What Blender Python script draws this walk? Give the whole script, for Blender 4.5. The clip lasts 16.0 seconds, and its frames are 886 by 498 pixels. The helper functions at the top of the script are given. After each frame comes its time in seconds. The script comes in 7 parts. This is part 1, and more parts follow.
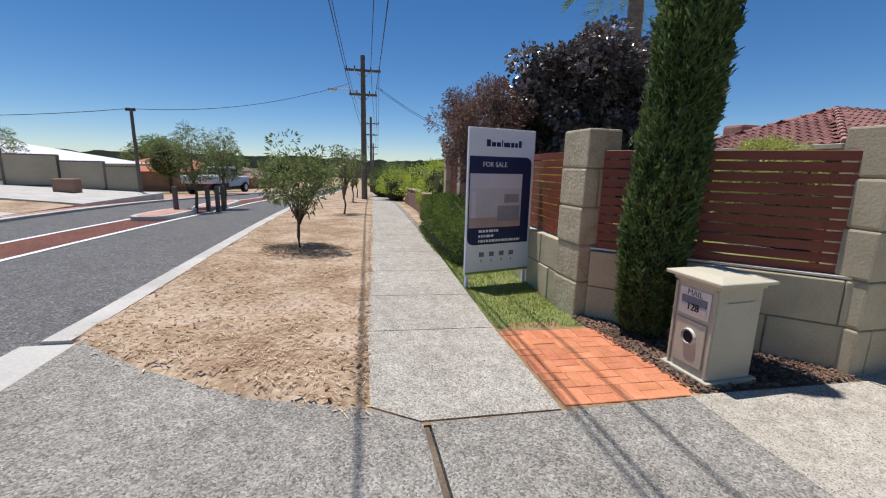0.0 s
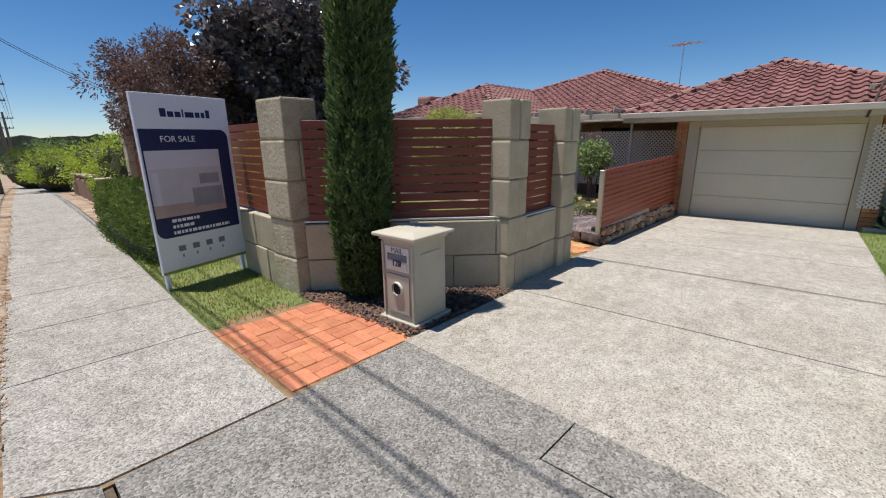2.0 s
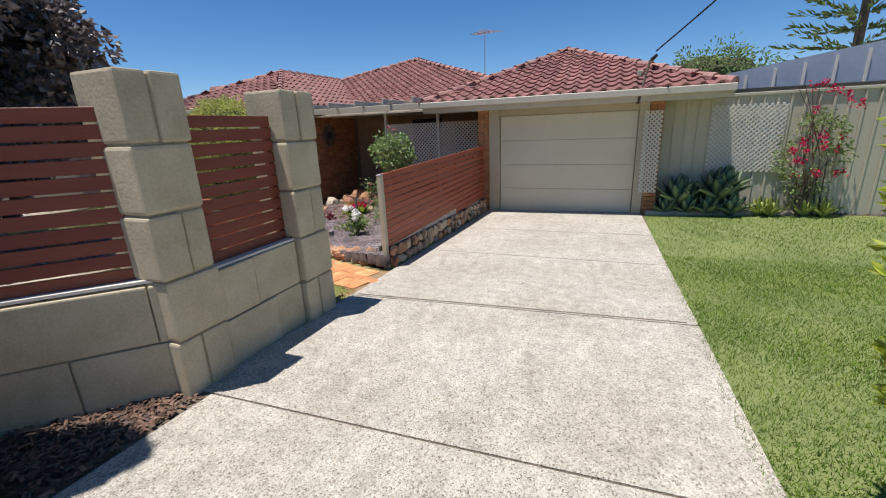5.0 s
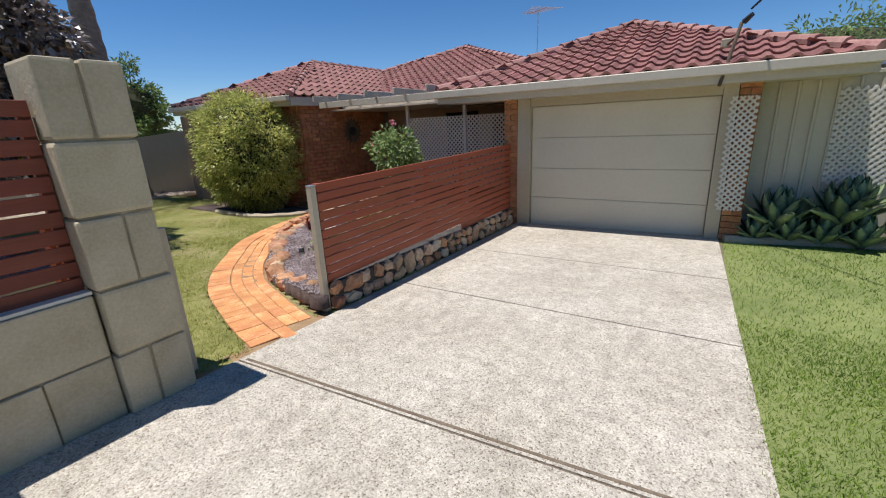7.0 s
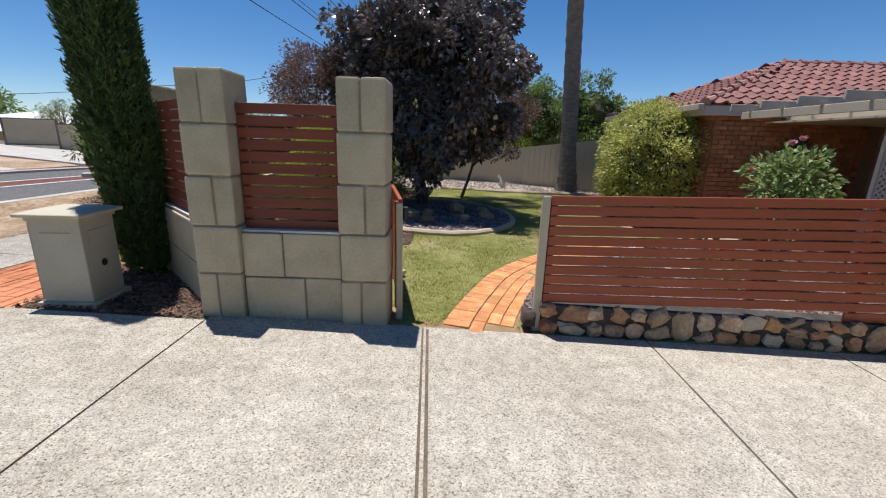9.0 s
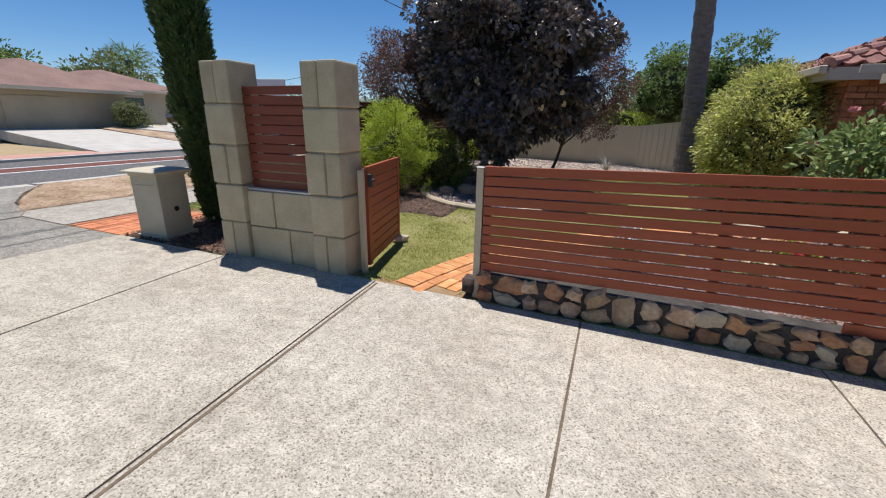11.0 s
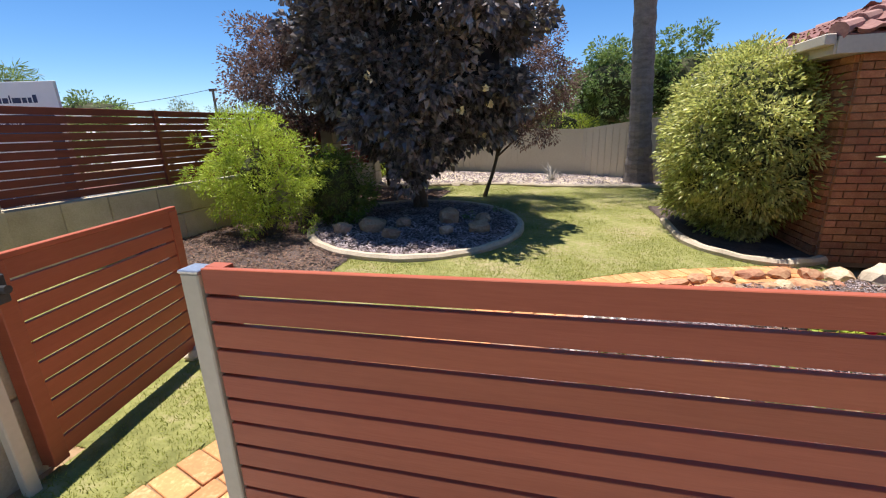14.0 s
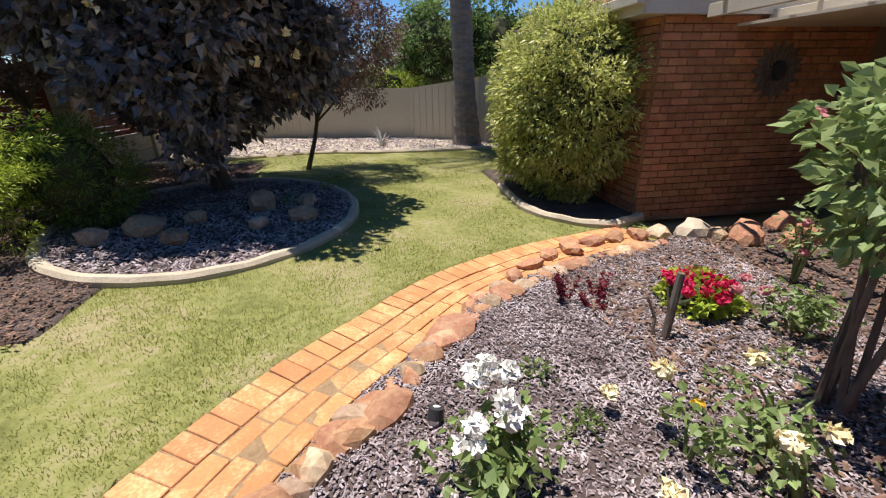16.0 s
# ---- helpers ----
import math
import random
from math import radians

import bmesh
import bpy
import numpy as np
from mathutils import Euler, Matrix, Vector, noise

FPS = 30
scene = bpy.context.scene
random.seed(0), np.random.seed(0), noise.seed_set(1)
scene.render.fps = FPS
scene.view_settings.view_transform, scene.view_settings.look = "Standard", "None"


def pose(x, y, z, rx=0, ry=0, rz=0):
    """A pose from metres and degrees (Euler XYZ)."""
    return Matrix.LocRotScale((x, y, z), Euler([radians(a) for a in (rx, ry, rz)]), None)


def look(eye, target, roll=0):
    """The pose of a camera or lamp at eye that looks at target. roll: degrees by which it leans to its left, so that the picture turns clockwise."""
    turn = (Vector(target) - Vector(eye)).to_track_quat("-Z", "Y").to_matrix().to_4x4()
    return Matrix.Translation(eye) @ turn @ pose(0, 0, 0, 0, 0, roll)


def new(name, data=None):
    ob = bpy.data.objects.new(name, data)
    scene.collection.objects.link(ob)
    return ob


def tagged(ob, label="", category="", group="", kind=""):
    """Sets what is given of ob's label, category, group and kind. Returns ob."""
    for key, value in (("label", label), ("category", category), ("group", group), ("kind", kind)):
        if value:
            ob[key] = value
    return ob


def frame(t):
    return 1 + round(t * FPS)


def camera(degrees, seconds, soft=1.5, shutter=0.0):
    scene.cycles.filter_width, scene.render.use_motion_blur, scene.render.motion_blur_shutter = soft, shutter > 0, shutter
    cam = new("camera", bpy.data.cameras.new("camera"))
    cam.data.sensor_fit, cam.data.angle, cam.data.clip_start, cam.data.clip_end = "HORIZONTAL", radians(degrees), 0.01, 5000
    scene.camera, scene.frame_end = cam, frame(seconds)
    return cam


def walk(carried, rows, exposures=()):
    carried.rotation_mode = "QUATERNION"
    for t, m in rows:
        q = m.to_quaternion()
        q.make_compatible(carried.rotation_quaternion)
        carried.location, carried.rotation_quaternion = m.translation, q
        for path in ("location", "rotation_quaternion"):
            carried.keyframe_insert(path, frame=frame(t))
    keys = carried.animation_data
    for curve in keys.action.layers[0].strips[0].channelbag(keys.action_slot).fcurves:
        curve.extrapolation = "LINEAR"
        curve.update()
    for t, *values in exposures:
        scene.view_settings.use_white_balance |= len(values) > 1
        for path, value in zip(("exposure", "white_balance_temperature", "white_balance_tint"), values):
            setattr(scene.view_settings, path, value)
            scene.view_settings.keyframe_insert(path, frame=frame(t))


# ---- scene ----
cam = camera(94.0, 16.0, soft=1.15)
# seconds, eye, target, roll
ROWS = [
    (0, (0.055, -0.238, 1.604), (0.483, 1.677, 1.214), 1.35),
    (0.5, (0.078, -0.227, 1.604), (0.662, 1.642, 1.196), 0.84),
    (1, (0.106, -0.222, 1.606), (0.934, 1.546, 1.173), 0.21),
    (1.5, (0.202, -0.228, 1.601), (1.335, 1.353, 1.132), -0.62),
    (2, (0.339, -0.262, 1.619), (1.774, 1.031, 1.101), -0.76),
    (2.5, (0.612, -0.316, 1.61), (2.273, 0.655, 1.064), -1.18),
    (3, (0.919, -0.363, 1.604), (2.71, 0.328, 1.042), -1.38),
    (3.5, (1.27, -0.306, 1.622), (3.117, 0.203, 1.049), -1.59),
    (6, (3.289, -0.427, 1.618), (5.003, 0.435, 1.056), -2.76),
    (6.5, (3.808, -0.518, 1.562), (5.507, 0.372, 0.996), -2.69),
    (7, (4.264, -0.639, 1.555), (5.888, 0.379, 0.983), -2.54),
    (7.5, (4.652, -0.765, 1.577), (6.058, 0.537, 1.006), -1.09),
    (8, (5.097, -0.908, 1.559), (6.112, 0.728, 1.018), -0.33),
    (8.5, (5.516, -1.002, 1.514), (5.988, 0.872, 0.999), 0.56),
    (9, (5.888, -1.143, 1.528), (5.865, 0.791, 1.016), 1.72),
    (11.5, (7.891, -1.157, 1.478), (7.211, 0.615, 0.847), 0.65),
    (12, (8.026, -0.729, 1.472), (7.383, 1.049, 0.82), 0.14),
    (12.5, (8.007, -0.222, 1.488), (7.402, 1.574, 0.849), -0.35),
    (13, (7.913, 0.306, 1.501), (7.338, 2.121, 0.886), -0.84),
    (13.5, (7.775, 0.825, 1.477), (7.225, 2.661, 0.906), -1.72),
    (14, (7.608, 1.275, 1.469), (7.129, 3.134, 0.908), -1.71),
    (14.5, (7.511, 1.665, 1.477), (7.139, 3.542, 0.897), -1.6),
    (15, (7.39, 1.982, 1.504), (7.179, 3.868, 0.869), -1.68),
    (15.5, (7.392, 2.173, 1.49), (7.399, 4.05, 0.8), -1.52),
    (16, (7.58, 2.291, 1.459), (7.855, 4.125, 0.713), -1.11),
]
EXPOSURES = [(0.0, 0.18, 6400, 13), (2.0, 0.18, 6400, 13), (3.5, 0.38, 6400, 13), (6.0, 0.36, 6400, 13), (9.0, 0.3, 6450, 13), (12.0, 0.25, 6500, 13), (13.0, 0.45, 6550, 14), (13.5, 0.72, 6600, 15), (14.0, 0.9, 6650, 15), (15.0, 0.78, 6650, 14), (16.0, 0.65, 6600, 14)]
walk(cam, [(t, look(eye, target, roll)) for t, eye, target, roll in ROWS], EXPOSURES)


# ---- light ----
def sky_and_sun():
    world = bpy.data.worlds.new("sky")
    scene.world = world
    world.use_nodes = True
    nt = world.node_tree
    sky = nt.nodes.new("ShaderNodeTexSky")
    sky.sky_type = "NISHITA"
    sky.sun_disc = False
    sky.altitude = 1200
    sky.sun_elevation = radians(77)
    sky.sun_rotation = radians(-38)
    sky.air_density, sky.dust_density, sky.ozone_density = 0.9, 0.0, 4.0
    bg = nt.nodes["Background"]
    bg.inputs["Strength"].default_value = SKY
    deep = nt.nodes.new("ShaderNodeHueSaturation")
    deep.inputs["Saturation"].default_value = 1.24
    nt.links.new(sky.outputs[0], deep.inputs["Color"])
    nt.links.new(deep.outputs[0], bg.inputs["Color"])
    lamp = bpy.data.lights.new("sun", "SUN")
    lamp.energy, lamp.angle, lamp.color = SUN, radians(0.53), (1.0, 0.975, 0.93)
    ob = new("sun", lamp)
    ob.matrix_world = look((-1.4, 1.8, 10), (0, 0, 0))


SKY, SUN = 0.088, 4.45
sky_and_sun()


# ---- materials ----
def shade(name, a, b, scale=8.0, fine=60.0, rough=0.8, bump=0.2, bump_scale=None, metal=0.0, vary=0.0, coords="Object", island=False,
          stretch=None, spec=0.35, third=None, leaf=0.0, contrast=(0.35, 0.65)):
    """A principled surface: two colours mixed by broad and fine noise, with fine relief and a change from piece to piece."""
    m = bpy.data.materials.new(name)
    m.use_nodes = True
    nt = m.node_tree
    n, ln = nt.nodes, nt.links
    p = n["Principled BSDF"]
    p.inputs["Roughness"].default_value = rough
    p.inputs["Metallic"].default_value = metal
    p.inputs["Specular IOR Level"].default_value = spec
    tc = n.new("ShaderNodeTexCoord")
    src = tc.outputs[coords] if coords != "World" else n.new("ShaderNodeNewGeometry").outputs["Position"]
    if stretch:
        mp = n.new("ShaderNodeMapping")
        mp.inputs["Scale"].default_value = stretch
        ln.new(src, mp.inputs["Vector"])
        src = mp.outputs[0]
    broad, small = n.new("ShaderNodeTexNoise"), n.new("ShaderNodeTexNoise")
    for node, s in ((broad, scale), (small, fine)):
        node.inputs["Scale"].default_value = s
        node.inputs["Detail"].default_value = 5
        ln.new(src, node.inputs["Vector"])
    mixf = n.new("ShaderNodeMath")
    mixf.operation = "MULTIPLY_ADD"
    mixf.inputs[1].default_value = 0.45
    ln.new(small.outputs[0], mixf.inputs[0])
    half = n.new("ShaderNodeMath")
    half.operation = "MULTIPLY"
    half.inputs[1].default_value = 0.55
    ln.new(broad.outputs[0], half.inputs[0])
    ln.new(half.outputs[0], mixf.inputs[2])
    ramp = n.new("ShaderNodeValToRGB")
    el = ramp.color_ramp.elements
    el[0].position, el[1].position = contrast
    el[0].color, el[1].color = (*a, 1), (*b, 1)
    if third:
        e = el.new((contrast[0] + contrast[1]) / 2)
        e.color = (*third, 1)
    ln.new(mixf.outputs[0], ramp.inputs[0])
    col = ramp.outputs[0]
    if vary:
        if island:
            rnd = n.new("ShaderNodeNewGeometry").outputs["Random Per Island"]
        else:
            rnd = n.new("ShaderNodeObjectInfo").outputs["Random"]
        mr = n.new("ShaderNodeMapRange")
        mr.inputs["To Min"].default_value, mr.inputs["To Max"].default_value = 1 - vary, 1 + vary
        ln.new(rnd, mr.inputs["Value"])
        hs = n.new("ShaderNodeHueSaturation")
        ln.new(mr.outputs[0], hs.inputs["Value"])
        hue = n.new("ShaderNodeMapRange")
        hue.inputs["To Min"].default_value, hue.inputs["To Max"].default_value = 0.5 - vary * 0.03, 0.5 + vary * 0.03
        wh = n.new("ShaderNodeTexWhiteNoise")
        wh.noise_dimensions = "1D"
        ln.new(rnd, wh.inputs["W"])
        ln.new(wh.outputs["Value"], hue.inputs["Value"])
        ln.new(hue.outputs[0], hs.inputs["Hue"])
        ln.new(col, hs.inputs["Color"])
        col = hs.outputs[0]
    ln.new(col, p.inputs["Base Color"])
    if bump:
        bt = n.new("ShaderNodeTexNoise")
        bt.inputs["Scale"].default_value = bump_scale or fine
        bt.inputs["Detail"].default_value = 6
        ln.new(src, bt.inputs["Vector"])
        bp = n.new("ShaderNodeBump")
        bp.inputs["Strength"].default_value = bump
        bp.inputs["Distance"].default_value = 0.01
        ln.new(bt.outputs[0], bp.inputs["Height"])
        ln.new(bp.outputs[0], p.inputs["Normal"])
    if leaf:
        tr = n.new("ShaderNodeBsdfTranslucent")
        ln.new(col, tr.inputs["Color"])
        mx = n.new("ShaderNodeMixShader")
        mx.inputs[0].default_value = leaf
        ln.new(p.outputs[0], mx.inputs[1])
        ln.new(tr.outputs[0], mx.inputs[2])
        ln.new(mx.outputs[0], n["Material Output"].inputs["Surface"])
    return m


def aggregate(name, stops, scale, tint, bump=0.5, stain=0.5):
    """Exposed stone in concrete: cells of several tones under broad stains."""
    m = bpy.data.materials.new(name)
    m.use_nodes = True
    nt = m.node_tree
    n, ln = nt.nodes, nt.links
    p = n["Principled BSDF"]
    p.inputs["Roughness"].default_value = 0.9
    p.inputs["Specular IOR Level"].default_value = 0.2
    pos = n.new("ShaderNodeNewGeometry").outputs["Position"]
    vo = n.new("ShaderNodeTexVoronoi")
    vo.inputs["Scale"].default_value = scale
    ln.new(pos, vo.inputs["Vector"])
    sep = n.new("ShaderNodeSeparateColor")
    ln.new(vo.outputs["Color"], sep.inputs[0])
    ramp = n.new("ShaderNodeValToRGB")
    el = ramp.color_ramp.elements
    while len(el) < len(stops):
        el.new(0.5)
    for e, (at, c) in zip(el, stops):
        e.position, e.color = at, (*c, 1)
    ln.new(sep.outputs[0], ramp.inputs[0])
    st = n.new("ShaderNodeTexNoise")
    st.inputs["Scale"].default_value, st.inputs["Detail"].default_value, st.inputs["Roughness"].default_value = 1.1, 8, 0.62
    ln.new(pos, st.inputs["Vector"])
    sr = n.new("ShaderNodeValToRGB")
    sr.color_ramp.elements[0].position, sr.color_ramp.elements[1].position = 0.38, 0.62
    sr.color_ramp.elements[0].color, sr.color_ramp.elements[1].color = (*tint, 1), (1, 1, 1, 1)
    ln.new(st.outputs[0], sr.inputs[0])
    mx = n.new("ShaderNodeMix")
    mx.data_type, mx.blend_type = "RGBA", "MULTIPLY"
    mx.inputs["Factor"].default_value = stain
    ln.new(ramp.outputs[0], mx.inputs[6])
    ln.new(sr.outputs[0], mx.inputs[7])
    blot = n.new("ShaderNodeTexNoise")
    blot.inputs["Scale"].default_value, blot.inputs["Detail"].default_value, blot.inputs["Roughness"].default_value = 9.0, 8, 0.7
    ln.new(pos, blot.inputs["Vector"])
    br = n.new("ShaderNodeMapRange")
    br.inputs["From Min"].default_value, br.inputs["From Max"].default_value = 0.3, 0.7
    br.inputs["To Min"].default_value, br.inputs["To Max"].default_value = 0.72, 1.14
    ln.new(blot.outputs[0], br.inputs["Value"])
    m2 = n.new("ShaderNodeMix")
    m2.data_type, m2.blend_type = "RGBA", "MULTIPLY"
    m2.inputs["Factor"].default_value = 1.0
    ln.new(mx.outputs[2], m2.inputs[6])
    ln.new(br.outputs[0], m2.inputs[7])
    ln.new(m2.outputs[2], p.inputs["Base Color"])
    bp = n.new("ShaderNodeBump")
    bp.inputs["Strength"].default_value, bp.inputs["Distance"].default_value = bump, 0.006
    bp.invert = True
    ln.new(vo.outputs["Distance"], bp.inputs["Height"])
    ln.new(bp.outputs[0], p.inputs["Normal"])
    return m


M = {}
M["drive"] = aggregate("exposed_aggregate", [(0.0, (0.2, 0.165, 0.125)), (0.14, (0.4, 0.355, 0.285)), (0.55, (0.52, 0.475, 0.395)), (1.0, (0.65, 0.605, 0.515))], 130, (0.72, 0.69, 0.65))
M["apron"] = aggregate("worn_aggregate", [(0.0, (0.15, 0.137, 0.118)), (0.3, (0.26, 0.24, 0.205)), (0.65, (0.34, 0.317, 0.273)), (1.0, (0.47, 0.443, 0.39))], 100, (0.66, 0.65, 0.64))
M["path"] = aggregate("path_concrete", [(0.0, (0.215, 0.195, 0.165)), (0.3, (0.375, 0.34, 0.29)), (0.65, (0.465, 0.43, 0.37)), (1.0, (0.61, 0.565, 0.48))], 110, (0.7, 0.69, 0.66))
M["asphalt"] = aggregate("asphalt", [(0.0, (0.085, 0.082, 0.078)), (0.5, (0.14, 0.136, 0.13)), (0.85, (0.19, 0.185, 0.177)), (1.0, (0.27, 0.27, 0.27))], 70, (0.8, 0.8, 0.8), 0.3)
M["red_seal"] = aggregate("red_asphalt", [(0.0, (0.12, 0.045, 0.035)), (0.5, (0.17, 0.07, 0.05)), (1.0, (0.24, 0.12, 0.09))], 60, (0.8, 0.75, 0.72), 0.3)
M["kerb"] = shade("kerb_concrete", (0.4, 0.38, 0.34), (0.56, 0.53, 0.48), 2, 40, 0.9, 0.3, coords="World")
M["joint"] = shade("joint_dirt", (0.1, 0.075, 0.05), (0.22, 0.17, 0.12), 6, 60, 0.95, 0.4, coords="World")
M["line"] = shade("road_paint", (0.68, 0.68, 0.66), (0.8, 0.8, 0.78), 3, 40, 0.7, 0.1, coords="World")
M["verge"] = shade("dry_verge", (0.24, 0.15, 0.09), (0.5, 0.385, 0.285), 1.6, 18, 0.95, 0.8, 40, coords="World", third=(0.36, 0.255, 0.16), contrast=(0.38, 0.6))
M["soil"] = shade("far_soil", (0.3, 0.22, 0.12), (0.42, 0.33, 0.19), 0.15, 3, 0.95, 0.3, 10, coords="World")
M["straw"] = shade("straw", (0.34, 0.225, 0.125), (0.66, 0.52, 0.36), 5, 30, 0.9, 0.0, vary=0.35, island=True)
M["litter"] = shade("leaf_litter", (0.22, 0.12, 0.06), (0.48, 0.32, 0.18), 5, 30, 0.9, 0.0, vary=0.4, island=True)
M["lawn"] = shade("lawn_soil", (0.14, 0.145, 0.04), (0.33, 0.275, 0.145), 1.3, 14, 0.95, 0.6, 60, coords="World", third=(0.23, 0.23, 0.07))
M["grass"] = shade("grass_blades", (0.135, 0.165, 0.024), (0.35, 0.32, 0.09), 1.6, 9, 0.75, 0.0, vary=0.3, island=True, coords="World", leaf=0.3, third=(0.255, 0.275, 0.048), spec=0.08)
M["grass_b"] = shade("green_grass_blades", (0.1, 0.18, 0.022), (0.22, 0.3, 0.05), 0.8, 5, 0.75, 0.0, vary=0.3, island=True, coords="World", leaf=0.3, third=(0.155, 0.24, 0.032), spec=0.08)
M["lawn_g"] = shade("green_lawn_soil", (0.13, 0.165, 0.05), (0.22, 0.25, 0.085), 1.3, 14, 0.95, 0.6, 60, coords="World")
M["mulch"] = shade("bark_ground", (0.05, 0.035, 0.03), (0.14, 0.1, 0.085), 4, 40, 0.95, 0.9, 50, coords="World")
M["chips"] = shade("grey_bark_chips", (0.14, 0.095, 0.09), (0.46, 0.39, 0.385), 3, 30, 0.8, 0.0, vary=0.6, island=True, coords="World")
M["brown_chips"] = shade("brown_bark_chips", (0.1, 0.055, 0.035), (0.26, 0.16, 0.11), 3, 30, 0.85, 0.0, vary=0.5, island=True, coords="World")
M["lime"] = shade("limestone_block", (0.43, 0.36, 0.235), (0.57, 0.49, 0.345), 5, 70, 0.9, 0.3, 45, vary=0.07, coords="World", third=(0.5, 0.425, 0.29))
M["lime_rough"] = shade("pitted_limestone", (0.4, 0.33, 0.21), (0.6, 0.52, 0.37), 6, 40, 0.95, 0.9, 28, vary=0.08, coords="World")
M["mortar"] = shade("limestone_mortar", (0.27, 0.225, 0.15), (0.42, 0.36, 0.25), 6, 60, 0.95, 0.4, coords="World")
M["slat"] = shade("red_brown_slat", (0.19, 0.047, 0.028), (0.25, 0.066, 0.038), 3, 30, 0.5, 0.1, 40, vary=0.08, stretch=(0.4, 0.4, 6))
# brighter copy of the slat colour: fading plus light bounced off the drive
M["slat_bounce"] = shade("faded_bounce_lit_slat", (0.33, 0.078, 0.036), (0.39, 0.1, 0.048), 3, 30, 0.5, 0.1, 40, vary=0.06, stretch=(0.4, 0.4, 6))
M["beige"] = shade("beige_post_paint", (0.5, 0.43, 0.31), (0.58, 0.5, 0.37), 3, 30, 0.55, 0.06)
M["mail"] = shade("cream_mailbox_paint", (0.44, 0.4, 0.3), (0.53, 0.48, 0.37), 3, 60, 0.6, 0.12, 90)
M["mail_top"] = shade("sunlit_cream_cap", (0.52, 0.47, 0.35), (0.6, 0.54, 0.41), 3, 60, 0.6, 0.1)
M["steel"] = shade("brushed_steel", (0.5, 0.5, 0.5), (0.7, 0.7, 0.7), 10, 80, 0.35, 0.05, metal=0.9)
M["dark"] = shade("dark_metal", (0.02, 0.02, 0.022), (0.05, 0.05, 0.05), 8, 60, 0.5, 0.05)
M["void"] = shade("dark_interior", (0.012, 0.01, 0.009), (0.03, 0.025, 0.02), 2, 20, 0.9, 0)
M["door"] = shade("cream_door_steel", (0.62, 0.56, 0.42), (0.68, 0.615, 0.47), 1.2, 30, 0.5, 0.05)
M["trim"] = shade("tan_trim_paint", (0.44, 0.375, 0.26), (0.52, 0.45, 0.325), 1.5, 30, 0.55, 0.06)
M["fascia"] = shade("fascia_paint", (0.52, 0.46, 0.36), (0.6, 0.535, 0.43), 1.5, 30, 0.5, 0.06)
M["tile"] = shade("terracotta_tile", (0.175, 0.078, 0.066), (0.31, 0.155, 0.138), 3, 30, 0.75, 0.3, vary=0.2, coords="World", third=(0.24, 0.104, 0.088))
M["tile_j"] = shade("terracotta_tile_far", (0.18, 0.078, 0.066), (0.31, 0.15, 0.132), 3, 30, 0.75, 0.3, vary=0.2, island=True, coords="World", third=(0.24, 0.104, 0.088))
M["ridge"] = shade("ridge_tile", (0.27, 0.13, 0.11), (0.43, 0.24, 0.2), 4, 30, 0.8, 0.3, vary=0.15, coords="World")
M["brick"] = shade("house_brick", (0.34, 0.13, 0.06), (0.52, 0.26, 0.125), 9, 60, 0.9, 0.4, 60, vary=0.22, coords="World", third=(0.42, 0.18, 0.08))
M["bmortar"] = shade("brick_mortar", (0.3, 0.2, 0.13), (0.4, 0.28, 0.19), 6, 60, 0.95, 0.4, coords="World")
M["paver"] = shade("clay_paver", (0.5, 0.22, 0.09), (0.72, 0.42, 0.2), 7, 60, 0.9, 0.35, 50, vary=0.13, coords="World", third=(0.57, 0.255, 0.1))
M["pad"] = shade("orange_pad_paver", (0.5, 0.17, 0.075), (0.66, 0.27, 0.14), 7, 60, 0.9, 0.35, 50, vary=0.13, coords="World")
M["sand"] = shade("joint_sand", (0.22, 0.14, 0.07), (0.36, 0.24, 0.13), 8, 60, 0.95, 0.4, coords="World")
M["rock"] = shade("field_stone", (0.3, 0.2, 0.125), (0.58, 0.44, 0.3), 5, 35, 0.9, 0.6, 22, vary=0.35, coords="World", third=(0.44, 0.3, 0.19))
M["rock_red"] = shade("ochre_stone", (0.32, 0.14, 0.08), (0.52, 0.32, 0.18), 6, 35, 0.9, 0.6, 22, vary=0.25, coords="World", third=(0.43, 0.22, 0.12))
M["rock_mortar"] = shade("dark_mortar", (0.035, 0.032, 0.03), (0.09, 0.08, 0.07), 6, 40, 0.95, 0.4, coords="World")
M["edge"] = shade("edging_concrete", (0.42, 0.34, 0.24), (0.58, 0.49, 0.36), 5, 50, 0.95, 0.5, coords="World")
M["steelfence"] = shade("cream_steel_fence", (0.5, 0.45, 0.34), (0.56, 0.51, 0.39), 0.8, 20, 0.5, 0.03, coords="World")
M["lattice"] = shade("white_lattice", (0.66, 0.61, 0.52), (0.76, 0.71, 0.62), 3, 30, 0.6, 0.05)
M["white"] = shade("white_board", (0.76, 0.77, 0.8), (0.8, 0.81, 0.84), 2, 20, 0.45, 0.02)
M["navy"] = shade("navy_print", (0.012, 0.022, 0.075), (0.02, 0.03, 0.1), 2, 20, 0.4, 0.02)
M["print"] = shade("grey_print", (0.14, 0.15, 0.19), (0.2, 0.21, 0.25), 2, 20, 0.5, 0.02)
M["lime_line"] = shade("green_print", (0.25, 0.33, 0.06), (0.3, 0.38, 0.09), 2, 20, 0.5, 0.02)
M["ph_wall"] = shade("photo_wall", (0.5, 0.47, 0.52), (0.6, 0.57, 0.61), 2, 5, 0.4, 0)
M["ph_ceil"] = shade("photo_ceiling", (0.6, 0.58, 0.64), (0.66, 0.64, 0.7), 2, 5, 0.4, 0)
